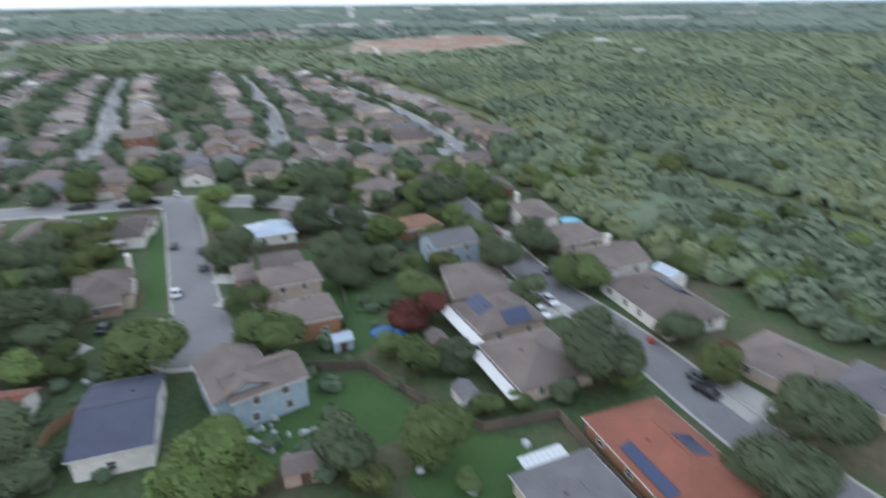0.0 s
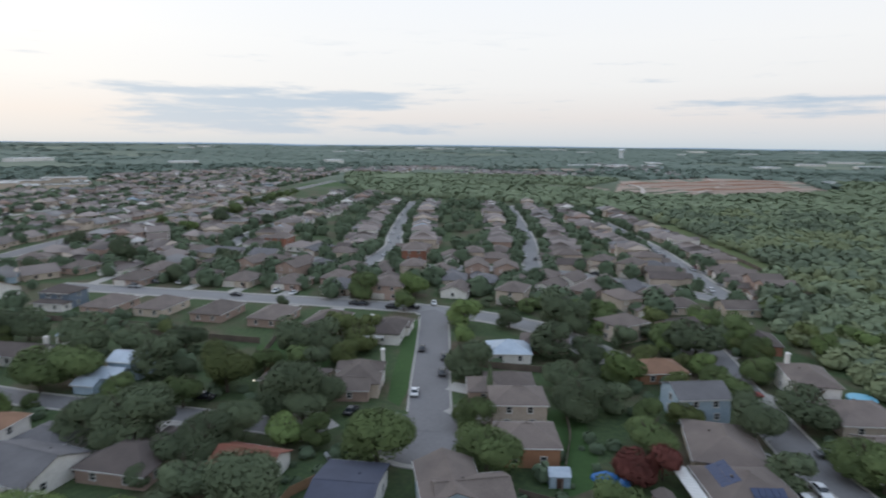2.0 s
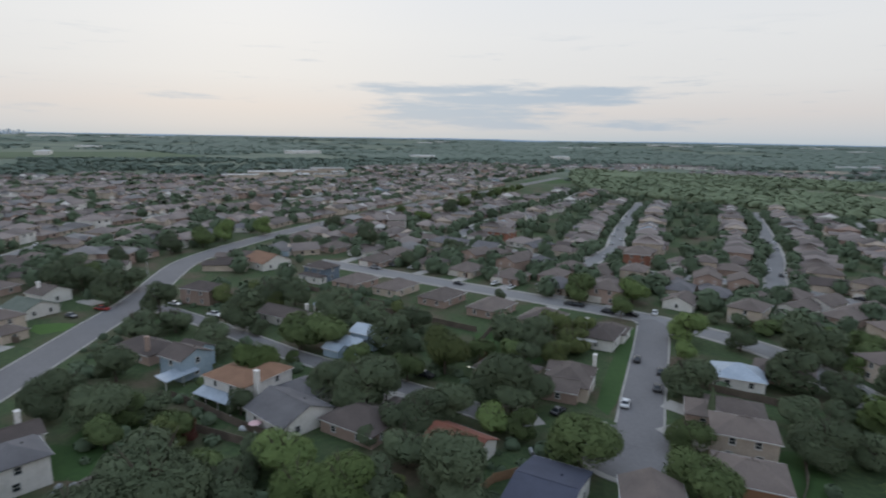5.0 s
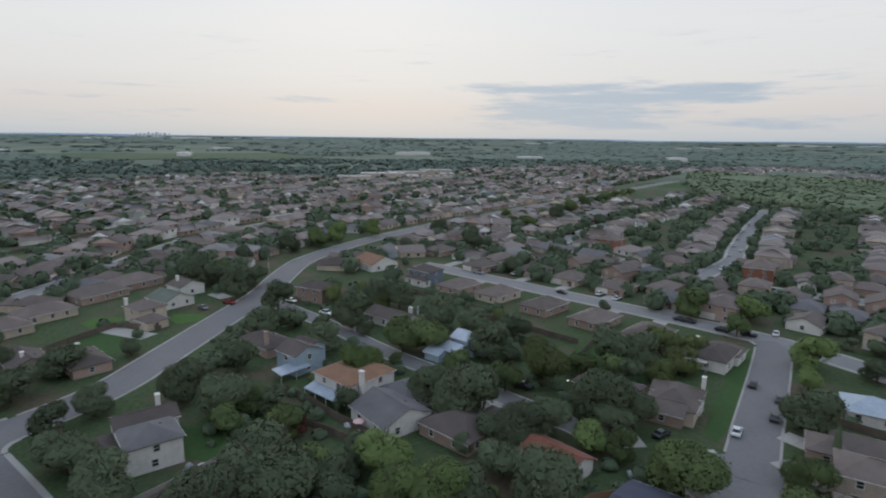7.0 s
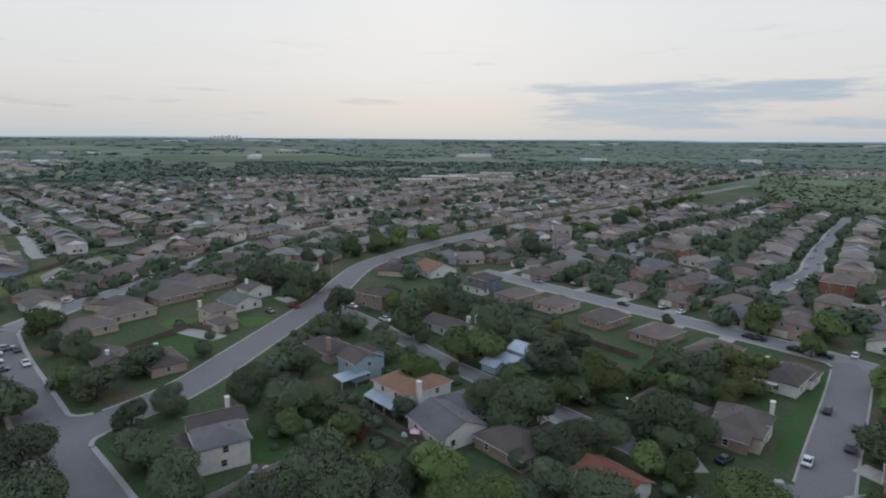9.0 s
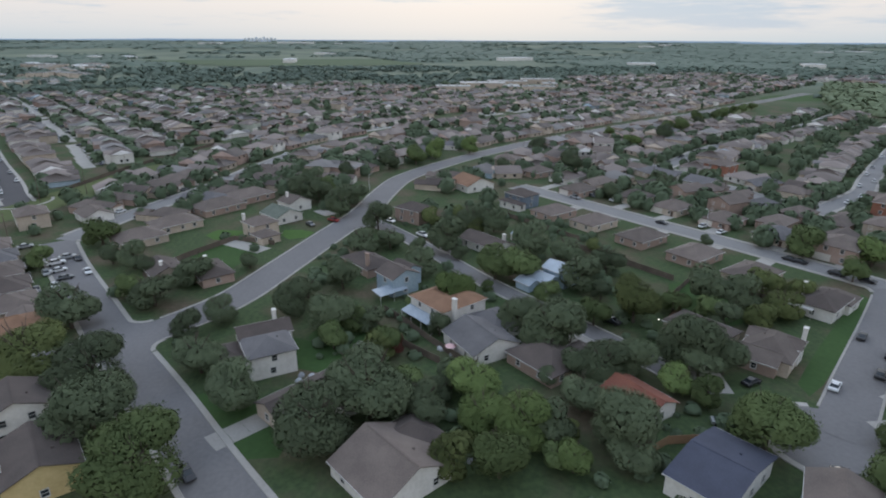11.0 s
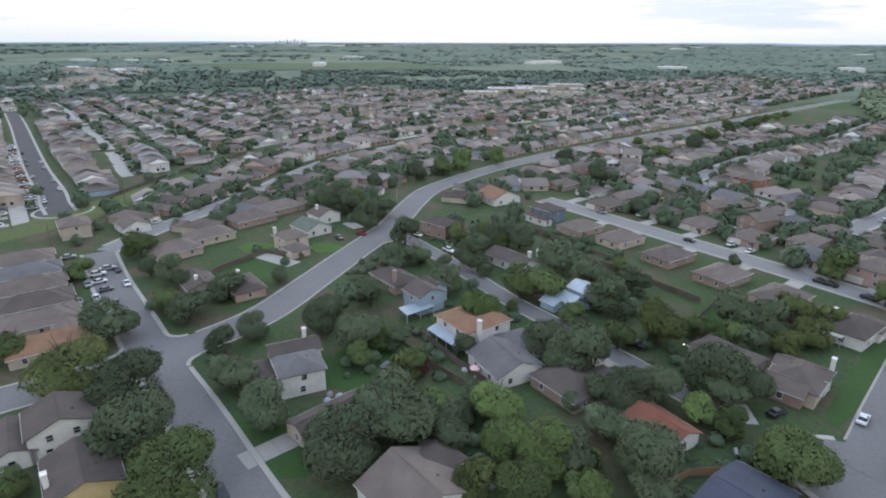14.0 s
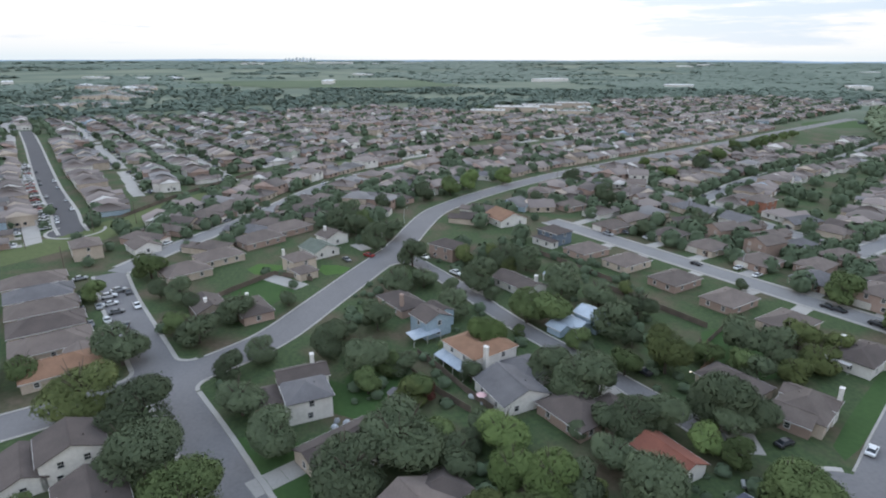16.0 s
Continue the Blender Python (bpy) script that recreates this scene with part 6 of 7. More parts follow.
def far_houses(spots, yaws, label, pale=0.4, tall=0.3, widths=(10.8, 13.2)):
    """Small houses with walls, gable or hip roofs, garage doors and windows, joined; pale: share of light painted walls, tall: of two-storey houses."""
    vs, fs, slot, base = [], [], [], 0
    for (x, y), a in zip(spots, yaws):
        w, d, two = rng.uniform(*widths), rng.uniform(11, 14.5), rng.random() < tall
        e, p_, o = (5.3 if two else 2.7), 0.40 * d / 2, 0.55
        hip = 0.5 * d if rng.random() < 0.65 else 0.0
        X, Y = w / 2, d / 2
        body = [(-X, -Y, 0), (X, -Y, 0), (X, Y, 0), (-X, Y, 0), (-X, -Y, e), (X, -Y, e), (X, Y, e), (-X, Y, e)]
        top = [(-X - o, -Y - o, e - 0.1), (X + o, -Y - o, e - 0.1), (X + o, Y + o, e - 0.1), (-X - o, Y + o, e - 0.1), (-X - o + hip, 0, e + p_), (X + o - hip, 0, e + p_)]
        pts, tri, mat = list(body), [], []

        def face(ids, m):
            tri.append(ids if len(ids) == 4 else ids + [ids[-1]])
            mat.append(m)

        wall = int(rng.choice([1, 2, 3, 7, 8], p=[0.62 * (1 - pale), 0.38 * (1 - pale), 0.86 * pale, 0.05 * pale, 0.09 * pale]))
        cover = 0 if rng.random() < 0.92 - 0.3 * pale else 6
        for f in ([0, 1, 5, 4], [1, 2, 6, 5], [2, 3, 7, 6], [3, 0, 4, 7]):
            face(f, wall)
        k = len(pts)
        pts += top
        for f in ([0, 1, 5, 4], [2, 3, 4, 5], [1, 2, 5], [3, 0, 4]):
            face([k + i for i in f], cover if (hip or len(f) == 4) else wall)
        # garage wing with its own gable to the street
        k, g0, g1, gy, ge = len(pts), -X + 0.3, -X + 6.1, -Y - rng.uniform(1.5, 4), 2.6 if rng.random() < 0.6 else e
        gm, gr = (g0 + g1) / 2, ge + 1.5
        pts += [(g0, gy, 0), (g1, gy, 0), (g1, gy, ge), (g0, gy, ge), (gm, gy, gr), (g0, -Y + 2, 0), (g1, -Y + 2, 0), (g1, -Y + 2, ge), (g0, -Y + 2, ge), (gm, -Y + 2, gr),
                (g0 - 0.3, gy - 0.3, ge - 0.1), (gm, gy - 0.3, gr + 0.1), (g1 + 0.3, gy - 0.3, ge - 0.1), (g0 - 0.3, -Y + 2, ge - 0.1), (gm, -Y + 2, gr + 0.1), (g1 + 0.3, -Y + 2, ge - 0.1)]
        for f, m in (([0, 1, 2, 3], wall), ([3, 2, 4], wall), ([1, 6, 7, 2], wall), ([5, 0, 3, 8], wall), ([10, 11, 14, 13], cover), ([11, 12, 15, 14], cover)):
            face([k + i for i in f], m)
        k = len(pts)
        pts += [(g0 + 0.5, gy - 0.03, 0.1), (g1 - 0.5, gy - 0.03, 0.1), (g1 - 0.5, gy - 0.03, 2.2), (g0 + 0.5, gy - 0.03, 2.2)]
        face([k, k + 1, k + 2, k + 3], 4)
        for side, u0, u1, z0, z1, m in ( (0, 1.0, 2.4, 0.9, 2.2, 5), (0, 3.2, 4.6, 0.9, 2.2, 5), (1, -1.5, -0.2, 0.9, 2.2, 5), (1, 1.5, 2.8, 0.9, 2.2, 5), (2, -3, -1.6, e - 1.9, e - 0.6, 5), (2, 2, 3.4, e - 1.9, e - 0.6, 5)):
            k = len(pts)
            if side == 0:
                pts += [(u, -Y - 0.03, z) for u, z in ((u0, z0), (u1, z0), (u1, z1), (u0, z1))]
            elif side == 1:
                pts += [(X + 0.03, u, z) for u, z in ((u0, z0), (u1, z0), (u1, z1), (u0, z1))]
            else:
                pts += [(-u, Y + 0.03, z) for u, z in ((u0, z0), (u1, z0), (u1, z1), (u0, z1))]
            face([k, k + 1, k + 2, k + 3], m)
        c, s = math.cos(a), math.sin(a)
        v = np.array(pts) @ np.array([[c, s, 0], [-s, c, 0], [0, 0, 1]]) + (x, y, 0)
        vs.append(v)
        fs += [[i + base for i in f] for f in tri]
        slot += mat
        base += len(pts)
    tris, sl = [], []
    for f, m in zip(fs, slot):
        tris.append(f[:3])
        sl.append(m)
        if f[3] != f[2]:
            tris.append([f[0], f[2], f[3]])
            sl.append(m)
    me = joined("far_houses", np.concatenate(vs), np.array(tris), [FAR_ROOF, WALL["beige"], WALL["pink"], WALL["white"], GARAGE, PANE, FAR_ROOF_GREY, WALL["blue"], WALL["sage"]], sl)
    return tagged(new("far_houses", me), label, "houses", kind="stuff")


# Lighter than the near shingles: some distance haze is put into the roof colours.
FAR_ROOF = material("far_roof_shingle", (0.195, 0.164, 0.150), (0.120, 0.101, 0.094), 0.95, fine=0.08, coarse=0.02, vary=0.42, island=True, contrast=0.9)
FAR_ROOF_GREY = material("far_roof_shingle_grey", (0.190, 0.182, 0.180), (0.118, 0.113, 0.112), 0.95, fine=0.08, coarse=0.02, vary=0.4, island=True, contrast=0.9)
tree_spots, slabs = [], []      # slabs: (x, y, heading of the street, side) of each far drive


def far_home(x, y, along, face, spots, yaws):
    """A far house whose front looks to its street; along: the street's heading, face: the side of it (1 or -1) on which the house stands."""
    if not inside([(x, y)], TOWN)[0] or inside([(x, y)], SCHOOL)[0] or not off_roads(np.array((x, y)), 8) or not clear_of_homes(x, y, 5.6):
        return
    nx, ny = -math.sin(along) * face, math.cos(along) * face
    if rng.random() < 0.06:
        tree_spots.append((x, y, -0.5))
        return
    spots.append((x, y))
    HOMES.append((x, y, 6.0))
    yaws.append(along + (math.pi if face < 0 else 0) + rng.uniform(-0.05, 0.05))
    slabs.append((x - nx * 10.5, y - ny * 10.5, along, face))
    if rng.random() < 0.5:      # street tree
        u = rng.uniform(4, 6.5)
        tree_spots.append((x - nx * 10 + math.cos(along) * u, y - ny * 10 + math.sin(along) * u, -0.5))
    if rng.random() < 0.75:      # back garden
        u = rng.uniform(-6, 6)
        tree_spots.append((x + nx * rng.uniform(8, 10.5) + math.cos(along) * u, y + ny * rng.uniform(8, 10.5) + math.sin(along) * u, -0.5))


# rows that follow the bend of the wide road and the meadow strip
row_spots, row_yaws = [], []
BEND = smooth_line([(-190, -75), (-234, -46), (-276, -22), (-324, 12), (-374, 53), (-412, 100), (-452, 175), (-510, 300), (-575, 440), (-640, 570), (-760, 800), (-850, 980)], 4.0)
bend_nrm = normals_of(BEND)
for lane in np.arange(-30, 640, 58.0):
    for face in (-1, 1):
        line = BEND + bend_nrm * (lane + face * 17.0)
        run = np.r_[0, np.cumsum(np.hypot(*np.diff(line, axis=0).T))]
        for u in np.arange(6 + float(rng.uniform(0, 6)), run[-1], 12.9):
            x, y = np.interp(u, run, line[:, 0]), np.interp(u, run, line[:, 1])
            x2, y2 = np.interp(u + 4, run, line[:, 0]), np.interp(u + 4, run, line[:, 1])
            if math.degrees(math.atan2(y, -x)) < -4 or (x2 == x and y2 == y):
                continue
            if noise.noise((x * 0.007, y * 0.007, 9.1)) < -0.5 or (lane < 80 and x > -430):
                continue
            far_home(float(x), float(y), math.atan2(y2 - y, x2 - x), face, row_spots, row_yaws)
# the pale two-storey estate beside the new street
spots, yaws = [], []
C22, S22 = math.cos(radians(22)), math.sin(radians(22))
for lane in np.arange(-900, 700, 56.0):
    for face in (-1, 1):
        for u in np.arange(-1250, -200, 12.4):
            off = lane + face * 16.5
            bend = 9 * noise.noise((u * 0.004, lane * 0.01, 1.1))
            x, y = u * C22 - (off + bend) * S22, u * S22 + (off + bend) * C22
            if math.degrees(math.atan2(y, -x)) < 0.5:
                far_home(x + rng.uniform(-0.7, 0.7), y + rng.uniform(-0.7, 0.7), radians(22), face, spots, yaws)
# pale lanes and drives between the far rows
vs, fs = [], []
for i, (x, y, along, face) in enumerate(slabs):
    c, s_ = math.cos(along), math.sin(along)
    for w_, d_, du, dv, z_ in ((12.9, 6.5, 0.0, -6.5, 0.03 + 0.006 * (i % 3) + (0.02 if face < 0 else 0)), (4.6, 6.5, -3.0, 0.6, 0.08)):
        k = len(vs)
        vs += [(x + (du * face + a_) * c - (dv * face + b_) * s_, y + (du * face + a_) * s_ + (dv * face + b_) * c, z_) for a_, b_ in ((-w_ / 2, -d_ / 2), (w_ / 2, -d_ / 2), (w_ / 2, d_ / 2), (-w_ / 2, d_ / 2))]
        fs.append([k, k + 1, k + 2, k + 3])
tagged(new("far_lanes", joined("far_lanes", np.array(vs), np.array(fs), [CONCRETE])), "pale lanes and drives between the far rows of houses", "lane", kind="structure")
# cars on the far drives: low hull and glazed cabin each
vs, fs, slot = [], [], []
for x, y, along, face in slabs:
    for _ in range(2):
        if rng.random() < 0.45:
            continue
        a = along + (math.pi / 2 if rng.random() < 0.7 else 0) + rng.uniform(-0.1, 0.1)
        c, s = math.cos(a), math.sin(a)
        cx, cy, paint = x + rng.uniform(-4, 4), y + rng.uniform(-2, 2), int(rng.choice(4, p=[0.5, 0.2, 0.15, 0.15]))
        for (l, h, z0, z1, taper), m in (((2.25, 0.9, 0.3, 0.95, 1.0), paint), ((1.3, 0.78, 0.95, 1.45, 0.7), 4)):
            k = len(vs)
            for z, t_ in ((z0, 1.0), (z1, taper)):
                vs += [(cx + u * l * t_ * c - v * h * t_ * s, cy + u * l * t_ * s + v * h * t_ * c, z) for u, v in ((-1, -1), (1, -1), (1, 1), (-1, 1))]
            fs += [[k + i for i in f] for f in ((4, 5, 6, 7), (0, 1, 5, 4), (1, 2, 6, 5), (2, 3, 7, 6), (3, 0, 4, 7))]
            slot += [paint] + [m] * 4
tagged(new("far_cars", joined("far_cars", np.array(vs), np.array(fs), [CAR["white"], CAR["silver"], CAR["black"], CAR["grey"], PANE], slot)), "hundreds of parked cars on the drives of the far houses", "cars", kind="stuff")
far_houses(FAR_SPOTS + row_spots, FAR_YAWS + row_yaws, "hundreds of brick and beige houses with brown roofs in close rows", 0.22, 0.22)
far_houses(spots, yaws, "estate of pale painted houses with brown gable roofs", 0.62, 0.6, (8.8, 10.8))
w = rng.uniform(4, 8.5, len(SPARE))
SPARE.sort(key=lambda q: math.hypot(q[0], q[1]))
near_ones = sum(math.hypot(q[0], q[1]) < 300 for q in SPARE)
woods("garden_trees", SPARE[:near_ones], w, w * 0.9, LEAFY, GARDEN_LEAVES, "dark green garden trees between the houses")
woods("garden_trees", SPARE[near_ones:], w, w * 0.85, FINE, GARDEN_LEAVES, "dark green garden trees between the rows of houses")
for k in range(90):
    x, y = float(rng.uniform(-900, -690)), float(rng.uniform(225, 470))
    if inside([(x, y)], SCHOOL)[0]:
        tree_spots.append((x, y, -0.5))
w = rng.uniform(4.5, 10, len(tree_spots))
woods("town_trees", tree_spots, w, w * 0.75, MIDDLE, GARDEN_LEAVES, "dark green garden trees between the far houses")

# the far estate beyond the woods
spots, yaws = [], []
for off in np.arange(0, 330, 24.0):
    for u in np.arange(0, 520, 14.0):
        x, y = -860 + u * 0.9 + off * 0.25 + rng.uniform(-2, 2), 900 + u * 0.25 + off + rng.uniform(-2, 2)
        if noise.noise((x * 0.006, y * 0.006, 4.4)) > -0.3 and not inside([(x, y)], CLEARED[1])[0]:
            spots.append((x, y))
            yaws.append(0.27 + (math.pi if rng.random() < 0.5 else 0))
for k in range(150):
    u, v_ = rng.random(), round(rng.random() * 6) / 6
    spots.append((-409 + u * 232 - v_ * 90, 1384 - u * 188 + v_ * 390))
    yaws.append(-0.68)
far_houses(spots, yaws, "far estate of small pale houses beyond the woods", 0.6, 0.4)


def long_building(x, y, yaw, w, d, h, label="long low pale commercial building far off", cover=None):
    b = tagged(new("building"), label, "building")
    b.matrix_world = pose(x, y, float(rise(np.array(math.hypot(x, y)))) * 0.9 - 0.1, 0, 0, yaw)
    part("wall", boxed(-w / 2, -d / 2, 0, w / 2, d / 2, h), WALL["beige"] if cover else WALL["white"], b)
    bm = boxed(-w / 2 - 0.3, -d / 2 - 0.3, h, w / 2 + 0.3, d / 2 + 0.3, h + 0.5)
    for k in range(4):
        u = -w / 2 + (k + 0.5) * w / 4
        box(bm, u - 2, -2, h + 0.5, u + 2, 2, h + 2)
    part("roof", bm, cover or WHITE_ROOF, b)
    me = mesh_of("window", boxed(-1.2, -0.1, 0, 1.2, 0.02, 1.6), PANE)
    for k in range(3):
        win = part("window", me, None, b)
        win.location = (-w / 2 + (k + 0.5) * w / 3, -d / 2 - 0.02, 1.2)
    return b


for x, y, yaw, w_, d_, h_ in ((-765, 262, 70, 46, 26, 6), (-800, 318, 70, 64, 34, 7), (-835, 372, 70, 60, 30, 6), (-760, 345, 160, 40, 22, 5), (-728, 372, 70, 44, 20, 6), (-850, 430, 70, 52, 24, 7), (-790, 420, 160, 36, 20, 5)):
    long_building(x, y, yaw, w_, d_, h_, "low wing of a school with a pale flat roof", SCHOOL_ROOF)
for k in range(34):
    u, v_ = float(rng.random()), float(rng.random())
    x, y = -960 - 720 * u, -210 - 130 * u - 170 * v_
    long_building(round(x), round(y), round(float(rng.uniform(0, 180))), round(float(rng.uniform(18, 55))), round(float(rng.uniform(12, 24))), round(float(rng.uniform(4, 7))), "low pale workshop among trees far off", SCHOOL_ROOF)
for k in range(30):
    a, r_ = radians(rng.uniform(62, 200)), rng.uniform(1450, 4200)
    long_building(round(r_ * math.cos(a)), round(r_ * math.sin(a)), round(rng.uniform(0, 180)), round(rng.uniform(40, 120) * r_ / 2000), round(rng.uniform(25, 50)), round(rng.uniform(6, 10)))
for x, y, w_ in ((62, 2166, 110), (165, 2460, 170), (218, 2063, 150), (60, 1060, 24), (424, 2614, 180), (482, 2213, 190), (600, 2200, 150), (151, 933, 26), (160, 715, 15), (-1604, -436, 90), (-1536, -360, 110), (-1700, -500, 100), (-2139, -360, 160), (-2381, 281, 190), (-1916, -760, 130), (-500, 1580, 60), (-470, 1640, 50), (-330, 1700, 60)):
    long_building(x, y, 20, w_ * 0.7, min(26, w_ * 0.5), 6)

# ---------------------------------------------------------------- vehicles
def car_meshes():
    out = {}
    # saloon car outline: (x along, z) from nose to tail
    hull = [(2.25, 0.35), (2.28, 0.62), (2.1, 0.78), (1.1, 0.92), (-1.55, 0.97), (-2.15, 0.92), (-2.28, 0.65), (-2.22, 0.35)]
    top = [(1.15, 0.9), (0.35, 1.40), (-0.9, 1.45), (-1.7, 0.95)]

    def extrude(outline, half, inset):
        bm = bmesh.new()
        rows = []
        for s, k in ((-1, 1.0), (1, 1.0)):
            rows.append([bm.verts.new((x, s * (half - inset * max(0, z - 0.9) / 0.5), z)) for x, z in outline])
        n = len(outline)
        for i in range(n):
            j = (i + 1) % n
            bm.faces.new((rows[0][i], rows[0][j], rows[1][j], rows[1][i]))
        bm.faces.new(rows[0][::-1])
        bm.faces.new(rows[1])
        bmesh.ops.recalc_face_normals(bm, faces=bm.faces)
        bmesh.ops.bevel(bm, geom=bm.edges[:], offset=0.06, segments=1, affect="EDGES")
        return bm

    for c, m in CAR.items():
        out[c] = (mesh_of("body", extrude(hull, 0.9, 0), m), mesh_of("roof", boxed(-0.95, -0.6, 1.40, 0.4, 0.6, 1.475), m))
    wheel = bmesh.new()
    tube(wheel, (0, -0.11, 0), (0, 0.11, 0), 0.33, 0.33, 12)
    return out, mesh_of("cabin", extrude(top, 0.82, 0.2), PANE), mesh_of("wheel", wheel, TYRE)


CAR_BODY, CAR_CABIN, CAR_WHEEL = car_meshes()
CAR_WORD = {"white": "white", "black": "black", "silver": "silver", "red": "red", "blue": "dark blue", "grey": "grey"}


PARKED = []


def car(x, y, yaw, colour, big=1.0, z=0.1):
    if any(math.hypot(x - a, y - b) < 2.7 for a, b in PARKED):
        return
    PARKED.append((x, y))
    c = tagged(new("car"), f"{CAR_WORD[colour]} {'van' if big > 1.15 else 'car'} parked on the paving", "car", "parked cars")
    c.matrix_world = pose(x, y, z, 0, 0, yaw) @ Matrix.Diagonal((big ** 0.7, 1.0 + (big - 1) * 0.4, big, 1))
    part("body", CAR_BODY[colour][0], None, c)
    part("roof", CAR_BODY[colour][1], None, c)
    part("cabin", CAR_CABIN, None, c)
    for wx in (-1.4, 1.4):
        for wy in (-0.8, 0.8):
            w_ = part("wheel", CAR_WHEEL, None, c)
            w_.location = (wx, wy, 0.33)
    return c

car(-64.5, 109.7, 120, "white", 1)
car(-65.0, 122.9, 120, "black", 1)
car(-78.6, 134.9, 120, "black", 1)
car(-70.1, 132.6, 120, "black", 1)
car(-44.5, 88.2, 40, "black", 1)
car(-100.4, 177.1, 120, "white", 1)
car(-110.1, 164.8, 19, "black", 1.1)
car(-103.6, 168.5, 19, "black", 1.1)
car(-121.2, 162.6, 19, "black", 1)
car(-152.9, 160.6, 109, "white", 1)
car(2.3, 149.0, 30, "red", 1.1)
car(14.4, 112.4, -62, "white", 1)
car(5.2, 119.2, 30, "silver", 1)
car(16.1, 126.9, 30, "grey", 1)
car(12.3, 107.2, -62, "white", 1.1)
car(-187.3, -60.1, 112, "white", 1.3)
car(-190.4, -54.8, 22, "black", 1)
car(-177.3, -49.2, 22, "white", 1)
car(-173.7, -54.2, 112, "grey", 1)
car(-179.4, -60.6, 202, "silver", 1.1)
car(-178.2, -65.0, 202, "black", 1.1)
car(-167.6, -55.2, 22, "white", 1)
car(-166.2, -59.3, 22, "grey", 1)
car(-128.0, -50.7, 112, "black", 1)
car(-130.6, -48.5, 112, "black", 1)
car(-208.3, 27.8, 40, "red", 1.1)
car(-205.6, 18.8, 22, "grey", 1)
car(-185.1, -72.2, 22, "white", 1)
car(-197.7, -76.8, 22, "white", 1.1)
car(-189.5, -68.7, 22, "white", 1)
car(-201.5, 48.5, 30, "white", 1)
car(-183.4, 46.3, 30, "grey", 1)
car(-180.9, 55.8, 30, "white", 1.25)
car(-76.3, -13.0, 22, "black", 1)
car(-61.4, 79.5, 60, "silver", 1.1)
car(-70.7, 94.6, 100, "black", 1)
car(-68.6, 95.3, 100, "blue", 1)
car(-102.8, 82.4, 30, "black", 1.2)
car(-212.0, 134.3, 20, "silver", 1.2)
car(-202.2, 147.8, 20, "white", 1)
car(-161.1, 159.5, 110, "white", 1)
car(-123.9, 161.4, 20, "black", 1)
car(-168.9, 147.1, 20, "black", 1)
car(-212.5, 143.0, 20, "grey", 1)
car(36.6, 86.9, -52, "grey", 1)
car(36.5, 83.9, -52, "black", 1)
car(33.3, 117.8, 35, "blue", 1.1)
# cars side by side on the drives of the new street
line, half = ROADS[3]
nrm = normals_of(line)
run = np.r_[0, np.cumsum(np.hypot(*np.diff(line, axis=0).T))]
for k in range(34):
    s_ = 14 + k * 6.2 + float(rng.uniform(-0.8, 0.8))
    q = np.array([np.interp(s_, run, line[:, 0]), np.interp(s_, run, line[:, 1])])
    n = np.array([np.interp(s_, run, nrm[:, 0]), np.interp(s_, run, nrm[:, 1])])
    c_ = q + n * (half + 4.0 + float(rng.uniform(-0.6, 0.8)))
    car(round(float(c_[0]), 1), round(float(c_[1]), 1), round(math.degrees(math.atan2(n[1], n[0])) + float(rng.uniform(-4, 4))), str(rng.choice(["white", "white", "silver", "white", "black", "grey", "red"])), float(rng.choice([1.0, 1.0, 1.2])))
# cars crowded round the end of the side street
for k, (x, y) in enumerate(((-205.8, -78.9), (-207.5, -74.2), (-195.1, -74.7), (-189.7, -67.3), (-180.1, -66.9), (-181.0, -61.7), (-180.9, -57.7), (-188.9, -60.6), (-192.3, -58.1), (-190.9, -52.7), (-177.7, -49.0), (-166.6, -59.3), (-162.7, -48.7), (-186.4, -73.5))):
    car(x, y, (25, 115, 20, 110, 22)[k % 5], ("white", "silver", "white", "black", "white", "grey", "white")[k % 7], (1.0, 1.1, 1.2)[k % 3])
for x, y, yaw in DRIVES:
    if clear_of_homes(x, y, -1):
        car(round(float(x), 1), round(float(y), 1), round(float(yaw)), str(rng.choice(["white", "black", "silver", "grey", "red", "blue"], p=[0.3, 0.2, 0.2, 0.18, 0.06, 0.06])))
# cars along the kerbs of the pale and the dark street
for k in (2, 3, 7, 8, 9, 10):
    line, half = ROADS[k]
    nrm = normals_of(line)
    for i in range(4, min(len(line) - 2, 50), 2):
        if rng.random() < (0.45 if k == 3 else 0.3):
            s = 1 if rng.random() < 0.5 else -1
            q = line[i] + nrm[i] * s * (half - 1.2)
            d = line[i + 1] - line[i]
            car(round(float(q[0]), 1), round(float(q[1]), 1), round(math.degrees(math.atan2(d[1], d[0]))), str(rng.choice(["white", "black", "silver", "grey"])))


# ---------------------------------------------------------------- fences, poles, tower, clutter
def fence(points, mat=FENCE, height=1.8, label="weathered brown board fence between gardens"):
    """Board fence: each panel and post a part."""
    f = tagged(new("fence"), label, "fence")
    for a, b in zip(points, points[1:]):
        a, b = Vector((*a, 0)), Vector((*b, 0))
        n = max(1, round((b - a).length / 3.0))
        d = (b - a) / n
        yaw = math.degrees(math.atan2(d.y, d.x))
        panel = mesh_of("panel", boxed(0, -0.03, 0.05, d.length, 0.03, height), mat)
        post = mesh_of("post", boxed(-0.05, -0.05, -0.1, 0.05, 0.05, height + 0.08), mat)
        for i in range(n):
            for name, me in (("panel", panel), ("post", post)):
                p = part(name, me, None, f)
                p.matrix_local = pose(*(a + d * i), 0, 0, yaw)
    return f


